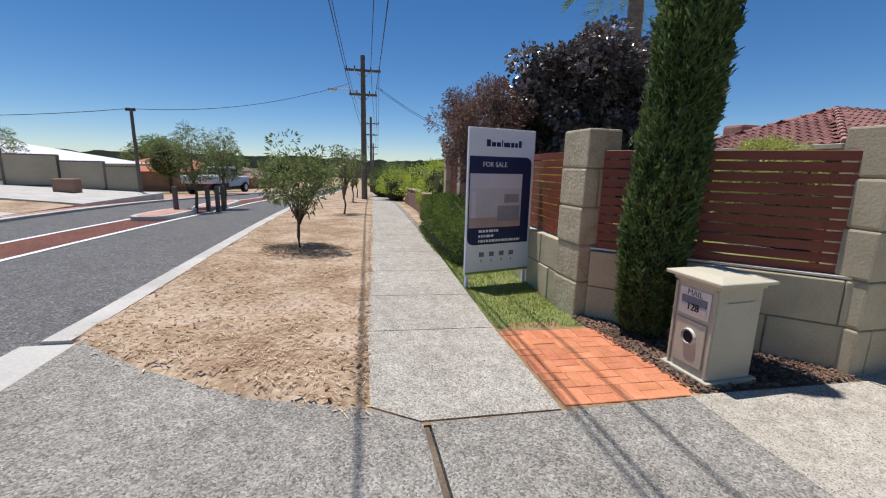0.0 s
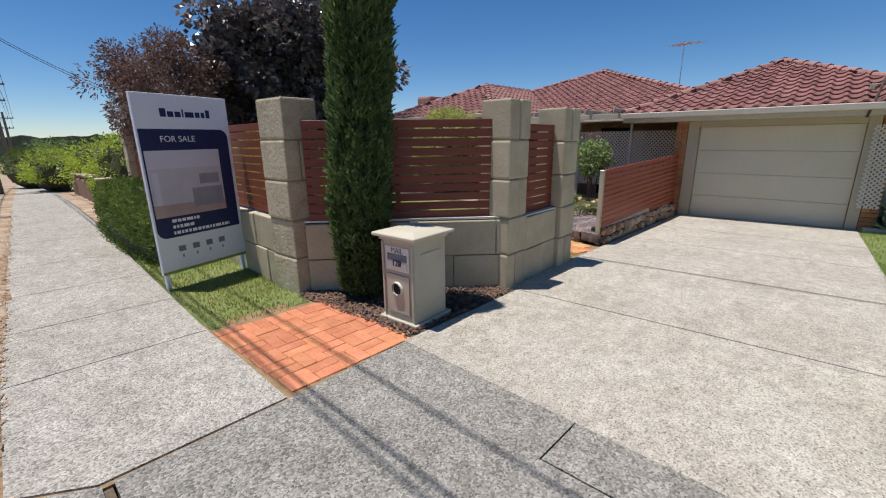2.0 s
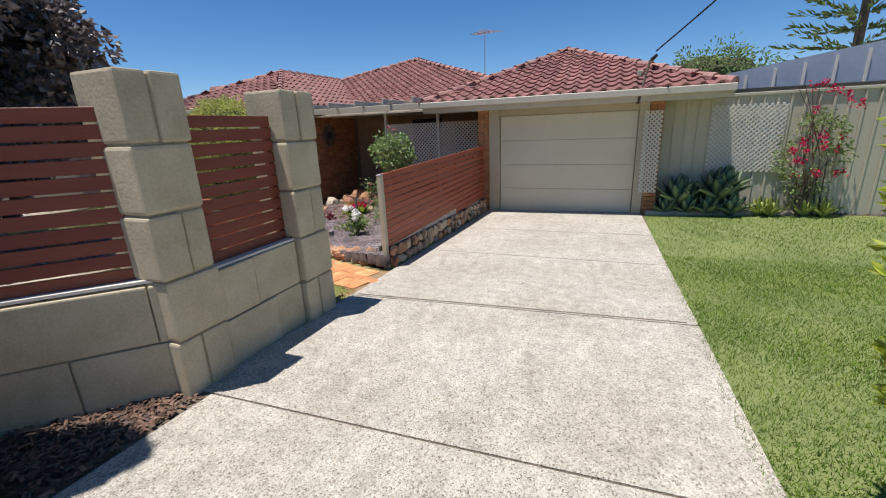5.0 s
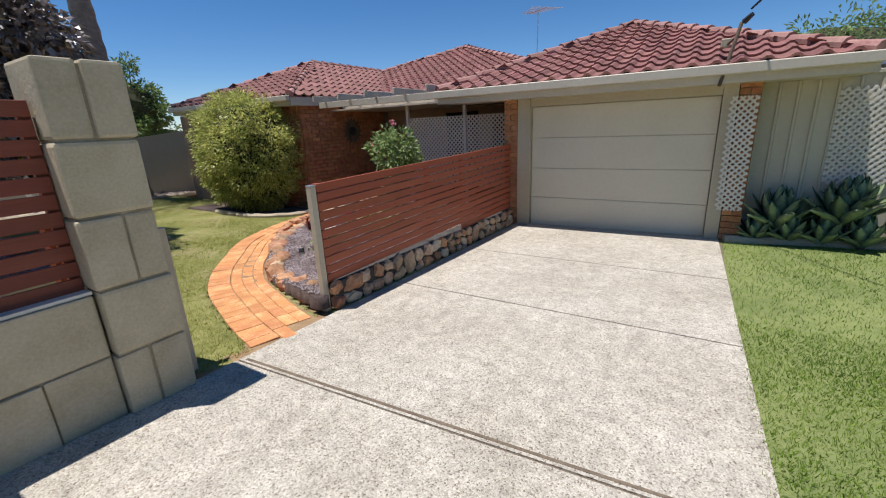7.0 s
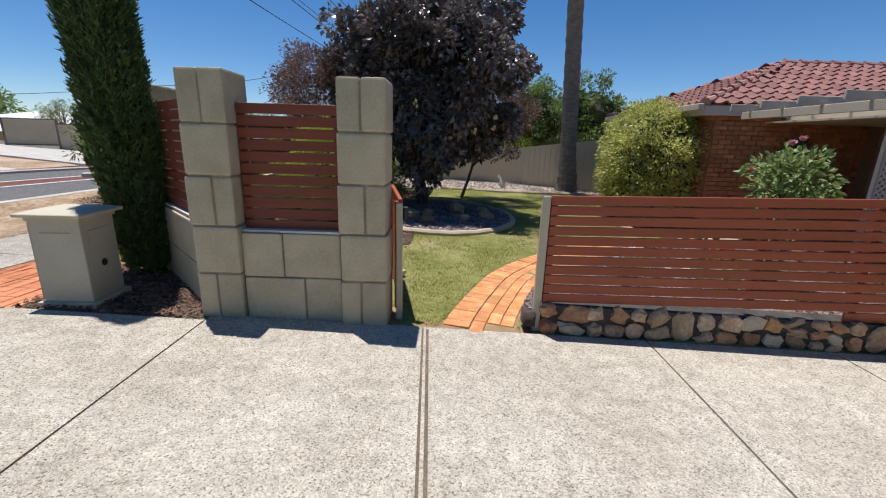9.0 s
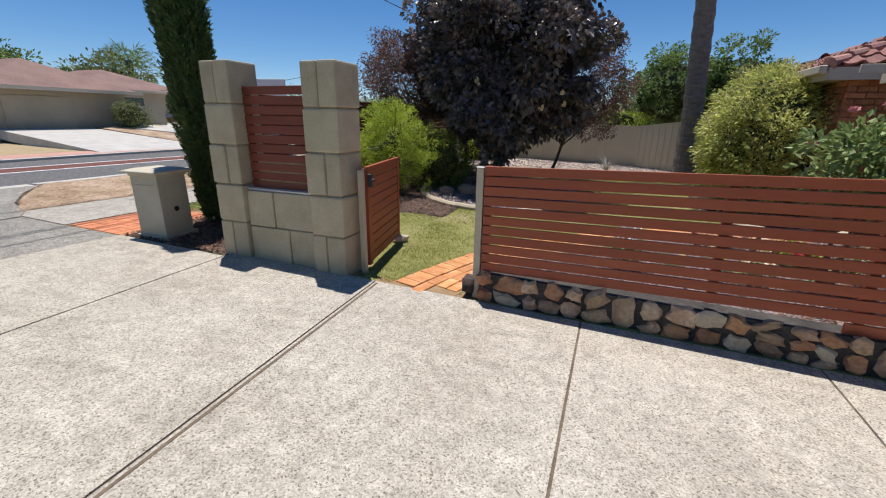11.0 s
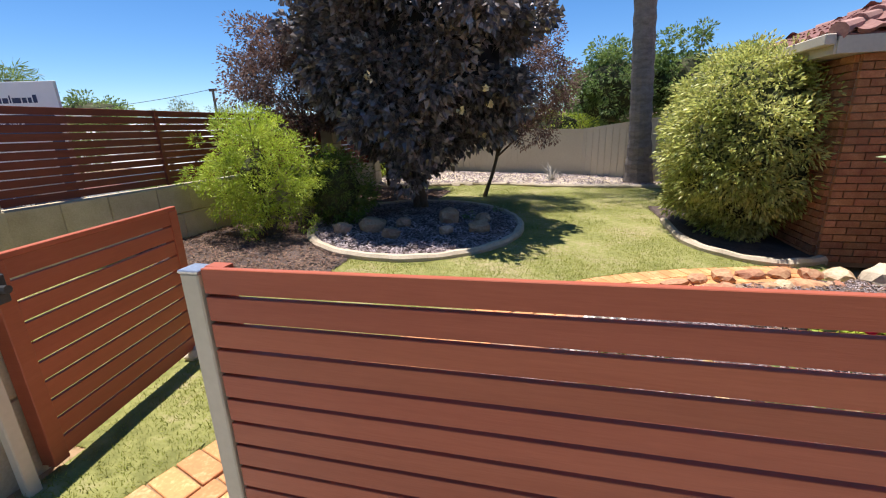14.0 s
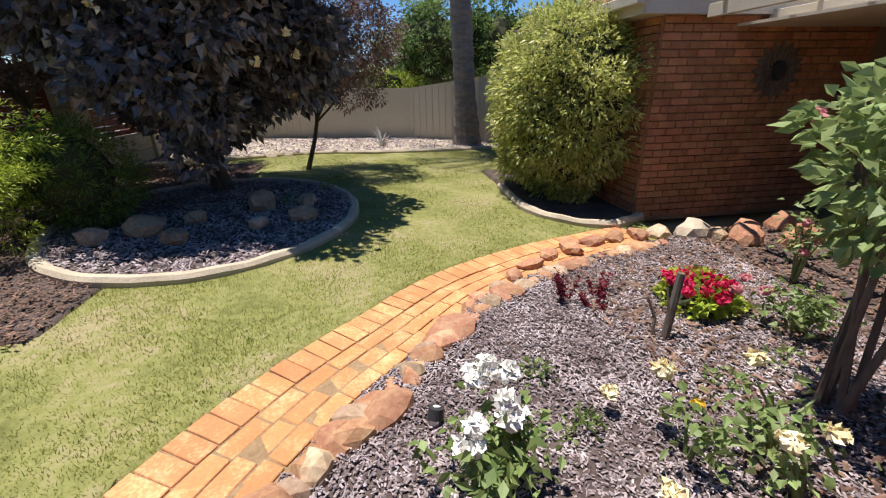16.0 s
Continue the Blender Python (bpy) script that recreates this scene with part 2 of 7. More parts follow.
M["ph_floor"] = shade("photo_floor", (0.4, 0.29, 0.27), (0.5, 0.38, 0.35), 2, 5, 0.4, 0)
M["ph_bench"] = shade("photo_bench", (0.24, 0.24, 0.28), (0.34, 0.34, 0.38), 2, 5, 0.4, 0)
M["bark"] = shade("bark", (0.09, 0.065, 0.045), (0.2, 0.155, 0.115), 6, 40, 0.95, 0.8, 30, stretch=(1, 1, 0.3))
M["palmbark"] = shade("palm_bark", (0.13, 0.11, 0.095), (0.27, 0.235, 0.2), 5, 40, 0.95, 0.9, 18, stretch=(1, 1, 2.5))
M["woodpole"] = shade("weathered_pole", (0.1, 0.085, 0.07), (0.2, 0.17, 0.14), 3, 30, 0.9, 0.5, stretch=(1, 1, 0.2))
M["wire"] = shade("black_cable", (0.015, 0.015, 0.016), (0.03, 0.03, 0.03), 3, 30, 0.6, 0)
LEAF = dict(scale=2.0, fine=14, rough=0.5, bump=0, island=True, leaf=0.32, coords="World")
M["cyp"] = shade("cypress_foliage", (0.07, 0.115, 0.035), (0.17, 0.24, 0.08), vary=0.35, **LEAF)
M["thuja"] = shade("conifer_foliage", (0.23, 0.31, 0.03), (0.52, 0.58, 0.075), vary=0.35, **{**LEAF, "leaf": 0.42})
M["purple"] = shade("dark_purple_leaf", (0.055, 0.045, 0.042), (0.27, 0.225, 0.21), vary=0.65, **{**LEAF, "rough": 0.33, "leaf": 0.1, "spec": 0.9})
M["plum"] = shade("dull_plum_leaf", (0.13, 0.075, 0.06), (0.27, 0.165, 0.13), vary=0.4, **LEAF)
M["shrub"] = shade("bright_shrub_leaf", (0.3, 0.4, 0.045), (0.58, 0.66, 0.1), vary=0.3, **LEAF)
M["bush"] = shade("variegated_leaf", (0.29, 0.345, 0.06), (0.68, 0.66, 0.25), vary=0.4, **{**LEAF, "leaf": 0.4, "rough": 0.4})
M["rose"] = shade("rose_leaf", (0.15, 0.22, 0.06), (0.34, 0.42, 0.16), vary=0.3, **LEAF)
M["hedge"] = shade("hedge_leaf", (0.075, 0.12, 0.022), (0.21, 0.285, 0.058), vary=0.35, **LEAF)
M["gum"] = shade("grey_green_leaf", (0.12, 0.155, 0.05), (0.27, 0.31, 0.11), vary=0.35, **LEAF)
M["far_leaf"] = shade("far_tree_leaf", (0.1, 0.17, 0.045), (0.27, 0.36, 0.11), vary=0.35, **LEAF)
M["agave"] = shade("agave_leaf", (0.12, 0.18, 0.09), (0.28, 0.36, 0.2), 4, 20, 0.45, 0.05, vary=0.2)
M["brom"] = shade("yellow_green_leaf", (0.2, 0.26, 0.05), (0.38, 0.42, 0.12), 4, 20, 0.45, 0.05, vary=0.2)
# dark colour for solid bodies that stand for shade inside foliage
M["core"] = shade("inner_foliage_shade", (0.035, 0.038, 0.015), (0.08, 0.085, 0.035), 6, 40, 0.95, 0.6, 20)
# near-black colour standing for the deep shade inside the dark tree's crown
M["core_d"] = shade("inner_deep_shade", (0.008, 0.008, 0.009), (0.02, 0.018, 0.018), 6, 40, 0.95, 0.6, 20)
M["petal_w"] = shade("white_petal", (0.8, 0.77, 0.68), (0.88, 0.86, 0.79), 5, 20, 0.6, 0, vary=0.05, island=True)
M["petal_y"] = shade("cream_yellow_petal", (0.82, 0.68, 0.36), (0.88, 0.8, 0.55), 5, 20, 0.6, 0, vary=0.08, island=True)
M["petal_r"] = shade("magenta_petal", (0.5, 0.012, 0.06), (0.68, 0.03, 0.12), 5, 20, 0.6, 0, vary=0.12, island=True, leaf=0.3)
M["petal_p"] = shade("pink_petal", (0.6, 0.2, 0.22), (0.72, 0.36, 0.36), 5, 20, 0.6, 0, vary=0.1, island=True, leaf=0.3)
M["petal_o"] = shade("yellow_petal", (0.7, 0.42, 0.02), (0.8, 0.55, 0.05), 5, 20, 0.6, 0, vary=0.08, island=True, leaf=0.3)
M["red_leaf"] = shade("burgundy_leaf", (0.16, 0.015, 0.025), (0.3, 0.04, 0.06), vary=0.3, **LEAF)
M["berry"] = shade("blue_grey_cone", (0.36, 0.42, 0.42), (0.5, 0.55, 0.54), 5, 40, 0.7, 0.2)
M["white_roof"] = shade("white_metal_roof", (0.72, 0.72, 0.72), (0.8, 0.8, 0.8), 1, 8, 0.5, 0.05)
M["orange_roof"] = shade("orange_tile_roof", (0.38, 0.13, 0.06), (0.5, 0.2, 0.1), 1, 12, 0.8, 0.3, 12)
M["grey_roof"] = shade("brown_tile_roof", (0.17, 0.1, 0.08), (0.26, 0.16, 0.13), 1, 12, 0.8, 0.3, 12)
M["render"] = shade("beige_render", (0.36, 0.31, 0.22), (0.45, 0.39, 0.29), 1, 20, 0.9, 0.1)
M["render_b"] = shade("brown_brick_far", (0.22, 0.13, 0.09), (0.32, 0.2, 0.14), 2, 20, 0.9, 0.3)
M["red_pave"] = shade("pink_red_paving", (0.42, 0.22, 0.17), (0.54, 0.31, 0.25), 2, 20, 0.9, 0.3, coords="World")
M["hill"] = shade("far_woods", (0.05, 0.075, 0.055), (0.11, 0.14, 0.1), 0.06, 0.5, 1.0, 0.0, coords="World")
M["car"] = shade("silver_white_car_paint", (0.55, 0.56, 0.58), (0.62, 0.63, 0.65), 2, 10, 0.3, 0, spec=0.6)
M["tyre"] = shade("tyre_rubber", (0.015, 0.015, 0.015), (0.03, 0.03, 0.03), 5, 40, 0.85, 0.1)
M["hardware"] = shade("blue_grey_steel_sheet", (0.33, 0.38, 0.46), (0.42, 0.47, 0.55), 0.7, 10, 0.5, 0.04)


def glass(name):
    m = bpy.data.materials.new(name)
    m.use_nodes = True
    p = m.node_tree.nodes["Principled BSDF"]
    p.inputs["Base Color"].default_value = (0.03, 0.035, 0.04, 1)
    p.inputs["Roughness"].default_value = 0.05
    p.inputs["Specular IOR Level"].default_value = 0.6
    return m


M["glass"] = glass("dark_window_glass")


# ---- builders ----
def part(name, bm, material, parent=None, label="", smooth=False):
    """One bmesh as one mesh object, under a thing or a part."""
    me = bpy.data.meshes.new(name)
    bm.to_mesh(me)
    bm.free()
    return mesh_part(name, me, material, parent, label, smooth)


def mesh_part(name, me, material, parent=None, label="", smooth=False):
    if material and not me.materials:
        me.materials.append(M[material])
    if smooth:
        me.shade_smooth()
    ob = new(name, me)
    if parent:
        ob.parent = parent
        ob.matrix_parent_inverse = world_of(parent).inverted()
    if label:
        ob["label"] = label
    return ob


def world_of(ob):
    m = ob.matrix_basis.copy()
    if ob.parent:
        m = world_of(ob.parent) @ ob.matrix_parent_inverse @ m
    return m


def thing(name, at, label, category, group="", kind="", turn=0):
    ob = new(name)
    ob.empty_display_size = 0.1
    ob.matrix_basis = pose(*at, 0, 0, turn)
    return tagged(ob, label, category, group, kind)


def box(bm, x0, x1, y0, y1, z0, z1, m=None, bevel=0.0, seg=1):
    r = bmesh.ops.create_cube(bm, size=1)
    t = Matrix.Translation(((x0 + x1) / 2, (y0 + y1) / 2, (z0 + z1) / 2)) @ Matrix.Diagonal((x1 - x0, y1 - y0, z1 - z0, 1))
    bmesh.ops.transform(bm, matrix=t, verts=r["verts"])
    if bevel:
        edges = {e for v in r["verts"] for e in v.link_edges}
        out = bmesh.ops.bevel(bm, geom=list(edges), offset=bevel, segments=seg, profile=0.6, affect="EDGES")
        vs = {v for f in out["faces"] for v in f.verts} | {v for v in r["verts"] if v.is_valid}
    else:
        vs = r["verts"]
    if m is not None:
        bmesh.ops.transform(bm, matrix=m, verts=list(vs))
    return bm


def newbox(x0, x1, y0, y1, z0, z1, m=None, bevel=0.0, seg=1):
    return box(bmesh.new(), x0, x1, y0, y1, z0, z1, m, bevel, seg)


def rod(bm, a, b, ra, rb=None, n=8):
    """A tapered round bar from a to b."""
    a, b = Vector(a), Vector(b)
    rb = ra if rb is None else rb
    d = b - a
    r = bmesh.ops.create_cone(bm, cap_ends=True, segments=n, radius1=ra, radius2=max(rb, 1e-4), depth=d.length)
    q = d.to_track_quat("Z", "Y").to_matrix().to_4x4()
    bmesh.ops.transform(bm, matrix=Matrix.Translation((a + b) / 2) @ q, verts=r["verts"])
    return bm


def tube(points, radii, n=8):
    """A bent, tapered limb through the points."""
    bm = bmesh.new()
    rings = []
    for i, pt in enumerate(points):
        p = Vector(pt)
        d = (Vector(points[min(i + 1, len(points) - 1)]) - Vector(points[max(i - 1, 0)])).normalized()
        q = d.to_track_quat("Z", "Y")
        rings.append([bm.verts.new(p + q @ Vector((math.cos(k * 2 * math.pi / n) * radii[i], math.sin(k * 2 * math.pi / n) * radii[i], 0))) for k in range(n)])
    for r0, r1 in zip(rings, rings[1:]):
        for k in range(n):
            bm.faces.new((r0[k], r0[(k + 1) % n], r1[(k + 1) % n], r1[k]))
    bm.faces.new(rings[-1])
    bm.faces.new(rings[0][::-1])
    return bm


def prism(outline, z0, z1, bm=None):
    """An upright block over a plan outline."""
    bm = bm or bmesh.new()
    low = [bm.verts.new((x, y, z0)) for x, y in outline]
    top = [bm.verts.new((x, y, z1)) for x, y in outline]
    bm.faces.new(low[::-1])
    bm.faces.new(top)
    for i in range(len(low)):
        j = (i + 1) % len(low)
        bm.faces.new((low[i], low[j], top[j], top[i]))
    return bm


def stone(seed, sx, sy, sz, rough=0.18, sub=2, square=0.5):
    """A worn stone: a ball drawn towards a block and broken up by noise."""
    bm = bmesh.new()
    bmesh.ops.create_icosphere(bm, subdivisions=sub, radius=1)
    off = Vector((seed * 7.3, seed * 3.1, seed * 1.7))
    for v in bm.verts:
        c = v.co.normalized()
        big = max(abs(c.x), abs(c.y), abs(c.z))
        k = 1 / big ** square
        k *= 1 + rough * noise.noise(c * 1.3 + off) + rough * 0.5 * noise.noise(c * 3.1 + off)
        v.co = Vector((c.x * sx, c.y * sy, c.z * sz)) * k
    return bm


rng = np.random.default_rng(7)


def unit(n):
    v = rng.normal(size=(n, 3))
    return v / np.linalg.norm(v, axis=1)[:, None]


def leaf_mesh(name, pos, out, length, width, fold=0.25, droop=0.0):
    """Many small folded leaves as one mesh: pos, the leaves' stalks; out, the ways in which they point."""
    n = len(pos)
    out = out / np.linalg.norm(out, axis=1)[:, None]
    side = np.cross(out, unit(n))
    side /= np.linalg.norm(side, axis=1)[:, None] + 1e-9
    up = np.cross(side, out)
    ln = (length * rng.uniform(0.65, 1.3, n))[:, None]
    wd = (width * rng.uniform(0.7, 1.25, n))[:, None]
    mid = pos + out * ln * 0.45
    v = np.empty((n, 4, 3))
    v[:, 0] = pos
    v[:, 1] = mid + side * wd * 0.5 + up * wd * fold
    v[:, 2] = pos + out * ln - np.array([0, 0, 1]) * ln * droop
    v[:, 3] = mid - side * wd * 0.5 + up * wd * fold
    base = np.arange(n)[:, None] * 4
    f = np.concatenate([base + np.array([0, 1, 2]), base + np.array([0, 2, 3])])
    f = f.reshape(2, n, 3).transpose(1, 0, 2).reshape(-1, 3)
    me = bpy.data.meshes.new(name)
    me.from_pydata(v.reshape(-1, 3), [], f)
    return me


def clump_points(centres, radius, each, flat=0.8):
    """Leaf stalks and directions scattered in balls round the centres, thicker towards their skins."""
    c = np.repeat(np.asarray(centres, float), each, axis=0)
    d = unit(len(c))
    r = radius * rng.uniform(0.25, 1.0, len(c)) ** 0.5
    r = r * np.repeat(rng.uniform(0.7, 1.25, len(centres)), each)
    p = c + d * r[:, None] * np.array([1, 1, flat])
    return p, d


def lump(centre, radii, seed, amount=0.25, sub=3, freq=1.6):
    bm = bmesh.new()
    bmesh.ops.create_icosphere(bm, subdivisions=sub, radius=1)
    off = Vector((seed * 3.7, seed * 5.1, seed))
    for v in bm.verts:
        c = v.co.normalized()
        k = 1 + amount * noise.noise(c * freq + off) + amount * 0.6 * noise.noise(c * freq * 2.7 + off)
        v.co = Vector(centre) + Vector((c.x * radii[0], c.y * radii[1], c.z * radii[2])) * k
    return bm


def ellipsoid_clumps(centre, radii, n, inner=0.55, low=-1.0, wild=0.0):
    d = unit(n * 3)
    d = d[d[:, 2] > low][:n]
    r = rng.uniform(inner, 1.0, len(d)) ** 0.6
    if wild:
        r = r * np.array([1 + wild * noise.noise(Vector(q) * 2.2 + Vector(centre)) for q in d])
    return np.asarray(centre) + d * r[:, None] * np.asarray(radii)


def tree(name, base, height, radius, centre, radii, clumps, clump_r, each, leaf_l, leaf_w, leaf, bark="bark", label="", category="tree", core="", limbs=9, group="",
         lean=(0, 0), droop=0.15, inner=0.5, low=-1.0, stems=1, wild=0.45):
    """A tapered trunk with limbs to some of the leaf clumps."""
    t = thing(name, base, label, category, group)
    top = Vector((base[0] + lean[0], base[1] + lean[1], base[2] + height))
    pts = ellipsoid_clumps(centre, radii, clumps, inner, low, wild)
    for s in range(stems):
        a = Vector(base) + Vector((0.12 * s, 0.07 * s, -0.05))
        mid = (a + top) / 2 + Vector((random.uniform(-0.06, 0.06), random.uniform(-0.06, 0.06), 0))
        tr = part("trunk", tube([a, mid, top], [radius, radius * 0.8, radius * 0.6], 10), bark, t, smooth=True)
        for k in range(limbs):
            e = Vector(pts[(k * 7 + s * 3) % len(pts)])
            m = top.lerp(e, 0.45) + Vector((random.uniform(-0.1, 0.1), random.uniform(-0.1, 0.1), 0.05))
            part("limb", tube([a.lerp(top, 0.75 + 0.25 * random.random()), m, e], [radius * 0.5, radius * 0.3, radius * 0.1], 6), bark, tr, smooth=True)
    p, d = clump_points(pts, clump_r, each)
    d = d + unit(len(d)) * 0.6 + (p - np.asarray(centre)) / np.asarray(radii) * 0.4
    crown = mesh_part("crown", leaf_mesh("crown", p, d, leaf_l, leaf_w, droop=droop), leaf, t)
    # solid dark lump in the crown, painted as the shade between leaves
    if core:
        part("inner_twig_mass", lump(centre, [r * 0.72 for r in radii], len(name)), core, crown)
    return t


# ---- the ground and the street ----
def fall(y):
    """The street falls away along its length."""
    if y < 8:
        return 0.0
    if y < 20:
        return -0.001875 * (y - 8) ** 2
    return -0.27 - 0.045 * (min(y, 130) - 20)


def falls(y):
    return np.where(y < 8, 0.0, np.where(y < 20, -0.001875 * (y - 8) ** 2, -0.27 - 0.045 * (np.minimum(y, 130) - 20)))


def path_x(y):
    return 0.12 + 0.0525 * (y - 2.3)


def kerb_x(y):
    return -2.08 + 0.02 * (y - 3.6)


YS = [-60, -30, -15, -8, -4, 0, 2, 4, 6, 8, 10, 12, 14, 16, 18, 20, 24, 30, 40, 60, 90, 130]


def strip(left, right, z, depth, y0, y1, bm=None):
    """A slab along the street between two lines, thick downwards."""
    ys = [y0] + [y for y in YS if y0 < y < y1] + [y1]
    bm = bm or bmesh.new()
    rows = []
    for y in ys:
        h = fall(y) + z
        rows.append([bm.verts.new(c) for c in ((left(y), y, h - depth), (left(y), y, h), (right(y), y, h), (right(y), y, h - depth))])
    for a, b in zip(rows, rows[1:]):
        for k in range(4):
            bm.faces.new((a[k], a[(k + 1) % 4], b[(k + 1) % 4], b[k]))
    bm.faces.new(rows[0])
    bm.faces.new(rows[-1][::-1])
    bmesh.ops.recalc_face_normals(bm, faces=bm.faces)
    return bm


def structure(name, bm, material, label="", category="", smooth=False):
    return tagged(part(name, bm, material, smooth=smooth), label, category, kind="structure")


def ground_sheet():
    bm = bmesh.new()
    xs = [-900, -300, -120, -60, -30, -16, -9, -3, 3, 9, 16, 30, 60, 120, 300, 900]
    ys = [-900, -200, -60, -20, 0, 8, 12, 16, 20, 26, 34, 45, 60, 90, 130, 300, 900]
    g = [[bm.verts.new((x, y, fall(y) - 0.2)) for y in ys] for x in xs]
    for i in range(len(xs) - 1):
        for j in range(len(ys) - 1):
            bm.faces.new((g[i][j], g[i + 1][j], g[i + 1][j + 1], g[i][j + 1]))
    return structure("ground", bm, "soil", "dry sandy ground of the suburb", "ground")


ground_sheet()
structure("road", strip(lambda y: kerb_x(y) - 5.9, lambda y: kerb_x(y) - 0.12, -0.07, 0.1, -60, 130), "asphalt", "grey asphalt road with a red median", "road")
structure("kerb", strip(lambda y: kerb_x(y) - 0.2, kerb_x, 0.012, 0.25, 3.3, 130), "kerb", "pale worn concrete kerb", "kerb")
structure("kerb", strip(lambda y: kerb_x(y) - 0.32, lambda y: kerb_x(y) + 0.05, -0.012, 0.2, -3.5, 3.28), "kerb", "pale flush concrete crossover kerb", "kerb")
structure("kerb", strip(lambda y: kerb_x(y) - 0.2, kerb_x, 0.012, 0.25, -60, -3.52), "kerb", "pale worn concrete kerb", "kerb")
structure("kerb", strip(lambda y: kerb_x(y) - 6.15, lambda y: kerb_x(y) - 5.88, 0.0, 0.25, -60, 130), "kerb", "pale concrete kerb across the road", "kerb")


def mid_r(y):
    return -4.85 + 0.1 * (min(max(y, 0), 15) - 6.95)


def mid_l(y):
    return -5.85 + 0.1 * (min(max(y, 0), 15) - 8.0)


structure("median", strip(mid_l, mid_r, -0.064, 0.02, -40, 120), "red_seal", "dark red sealed median strip", "road")
structure("road_line", strip(lambda y: mid_r(y) - 0.05, lambda y: mid_r(y) + 0.06, -0.06, 0.01, -40, 120), "line", "white painted line along the median", "road marking")
structure("road_line", strip(lambda y: mid_l(y) - 0.06, lambda y: mid_l(y) + 0.05, -0.06, 0.01, -40, 120), "line", "white painted line along the median", "road marking")


def island(y0, y1):
    """A raised kerbed island with red paving."""
    out, inner = [], []
    for k in range(28):
        a = 2 * math.pi * k / 28
        c, s = math.cos(a), math.sin(a)
        y = (y0 + y1) / 2 + (y1 - y0) / 2 * (abs(s) ** 0.6) * (1 if s > 0 else -1)
        x = (mid_l(y) + mid_r(y)) / 2
        w = 0.5 * (mid_r(y) - mid_l(y)) - 0.08
        out.append((x + w * (abs(c) ** 0.7) * (1 if c > 0 else -1), y))
        inner.append((x + (w - 0.16) * (abs(c) ** 0.7) * (1 if c > 0 else -1), (y0 + y1) / 2 + (y - (y0 + y1) / 2) * 0.93))
    h = fall((y0 + y1) / 2)
    t = thing("traffic_island", ((mid_l(y0) + mid_r(y0)) / 2, (y0 + y1) / 2, h - 0.07), "raised traffic island with pale kerb and red paving", "traffic island", "median islands")
    part("kerb_ring", prism(out, h - 0.1, h + 0.06), "kerb", t)
    part("paving", prism(inner, h + 0.05, h + 0.068), "red_pave", t, "red paving")


island(11.2, 13.4)
island(14.4, 17.5)
# far side: pink path, dry lawn, side road
structure("pavement_far", strip(lambda y: kerb_x(y) - 7.5, lambda y: kerb_x(y) - 6.2, 0.0, 0.25, -60, 60), "red_pave", "pink-red paved footpath across the road", "pavement")
structure("lawn_far", strip(lambda y: kerb_x(y) - 40, lambda y: kerb_x(y) - 7.5, -0.02, 0.15, -60, 17.2), "soil", "dry brown lawn across the road", "lawn")
structure("verge_far", strip(lambda y: kerb_x(y) - 12, lambda y: kerb_x(y) - 7.5, -0.03, 0.15, 20.5, 90), "soil", "dry verge across the road", "verge")


# verge with real unevenness
def uneven(name, inside, x0, x1, y0, y1, step, height, material, label, category, drop=0.12, z=0.0, slope=None):
    """A fine sheet over a plan area, with soft humps; its rim is turned down."""
    nx, ny = int((x1 - x0) / step) + 1, int((y1 - y0) / step) + 1
    bm = bmesh.new()
    g = {}
    for i in range(nx + 1):
        for j in range(ny + 1):
            x, y = x0 + i * step, y0 + j * step
            h = noise.noise(Vector((x * 1.3, y * 1.3, 1))) * height + noise.noise(Vector((x * 6, y * 6, 4))) * height * 0.35
            g[i, j] = (x, y, z + h + (slope(x, y) if slope else 0))
    used = {}
    gx, gy = np.meshgrid(x0 + (np.arange(nx) + 0.5) * step, y0 + (np.arange(ny) + 0.5) * step, indexing="ij")
    mask = inside(gx, gy)
    for i in range(nx):
        for j in range(ny):
            if mask[i, j]:
                vs = []
                for k in ((i, j), (i + 1, j), (i + 1, j + 1), (i, j + 1)):
                    if k not in used:
                        used[k] = bm.verts.new(g[k])
                    vs.append(used[k])
                bm.faces.new(vs)
    rim = [e for e in bm.edges if e.is_boundary]
    ex = bmesh.ops.extrude_edge_only(bm, edges=rim)
    for v in ex["geom"]:
        if isinstance(v, bmesh.types.BMVert):
            v.co.z -= drop
    bmesh.ops.recalc_face_normals(bm, faces=bm.faces)
    return structure(name, bm, material, label, category, True)


def wave(x, y, k):
    """Cheap smooth variation over the plan, about -1 to 1."""
    return 0.5 * np.sin(x * 1.7 + k + 1.3 * np.sin(y * 1.1 + k)) + 0.5 * np.sin(y * 1.9 - k + 1.4 * np.sin(x * 1.3 + 2 * k))


def apron_edge(x):
    """The line at which the crossover meets the verge."""
    return 3.34 - 1.3 * np.clip((x + 2.1) / 2.2, 0, 1) ** 0.9


def in_verge(x, y):
    return (kerb_x(y) < x) & (x < path_x(y) + 0.01) & (y > apron_edge(x) + 0.05 * wave(x * 5, y, 2))


uneven("verge", lambda x, y: in_verge(x, y) | in_verge(x, y + 0.07) | in_verge(x, y + 0.14), -2.2, 1.0, 1.9, 14.0, 0.055, 0.018, "verge", "dry straw-coloured verge with dead grass", "verge", z=0.012, slope=lambda x, y: fall(y) - 0.05 * max(0.0, min(1.0, (apron_edge(x) + 0.1 - y) / 0.2)))
structure("verge_far_part", strip(kerb_x, lambda y: path_x(y), 0.012, 0.12, 14.0, 130), "verge", "dry straw-coloured verge further down the street", "verge")

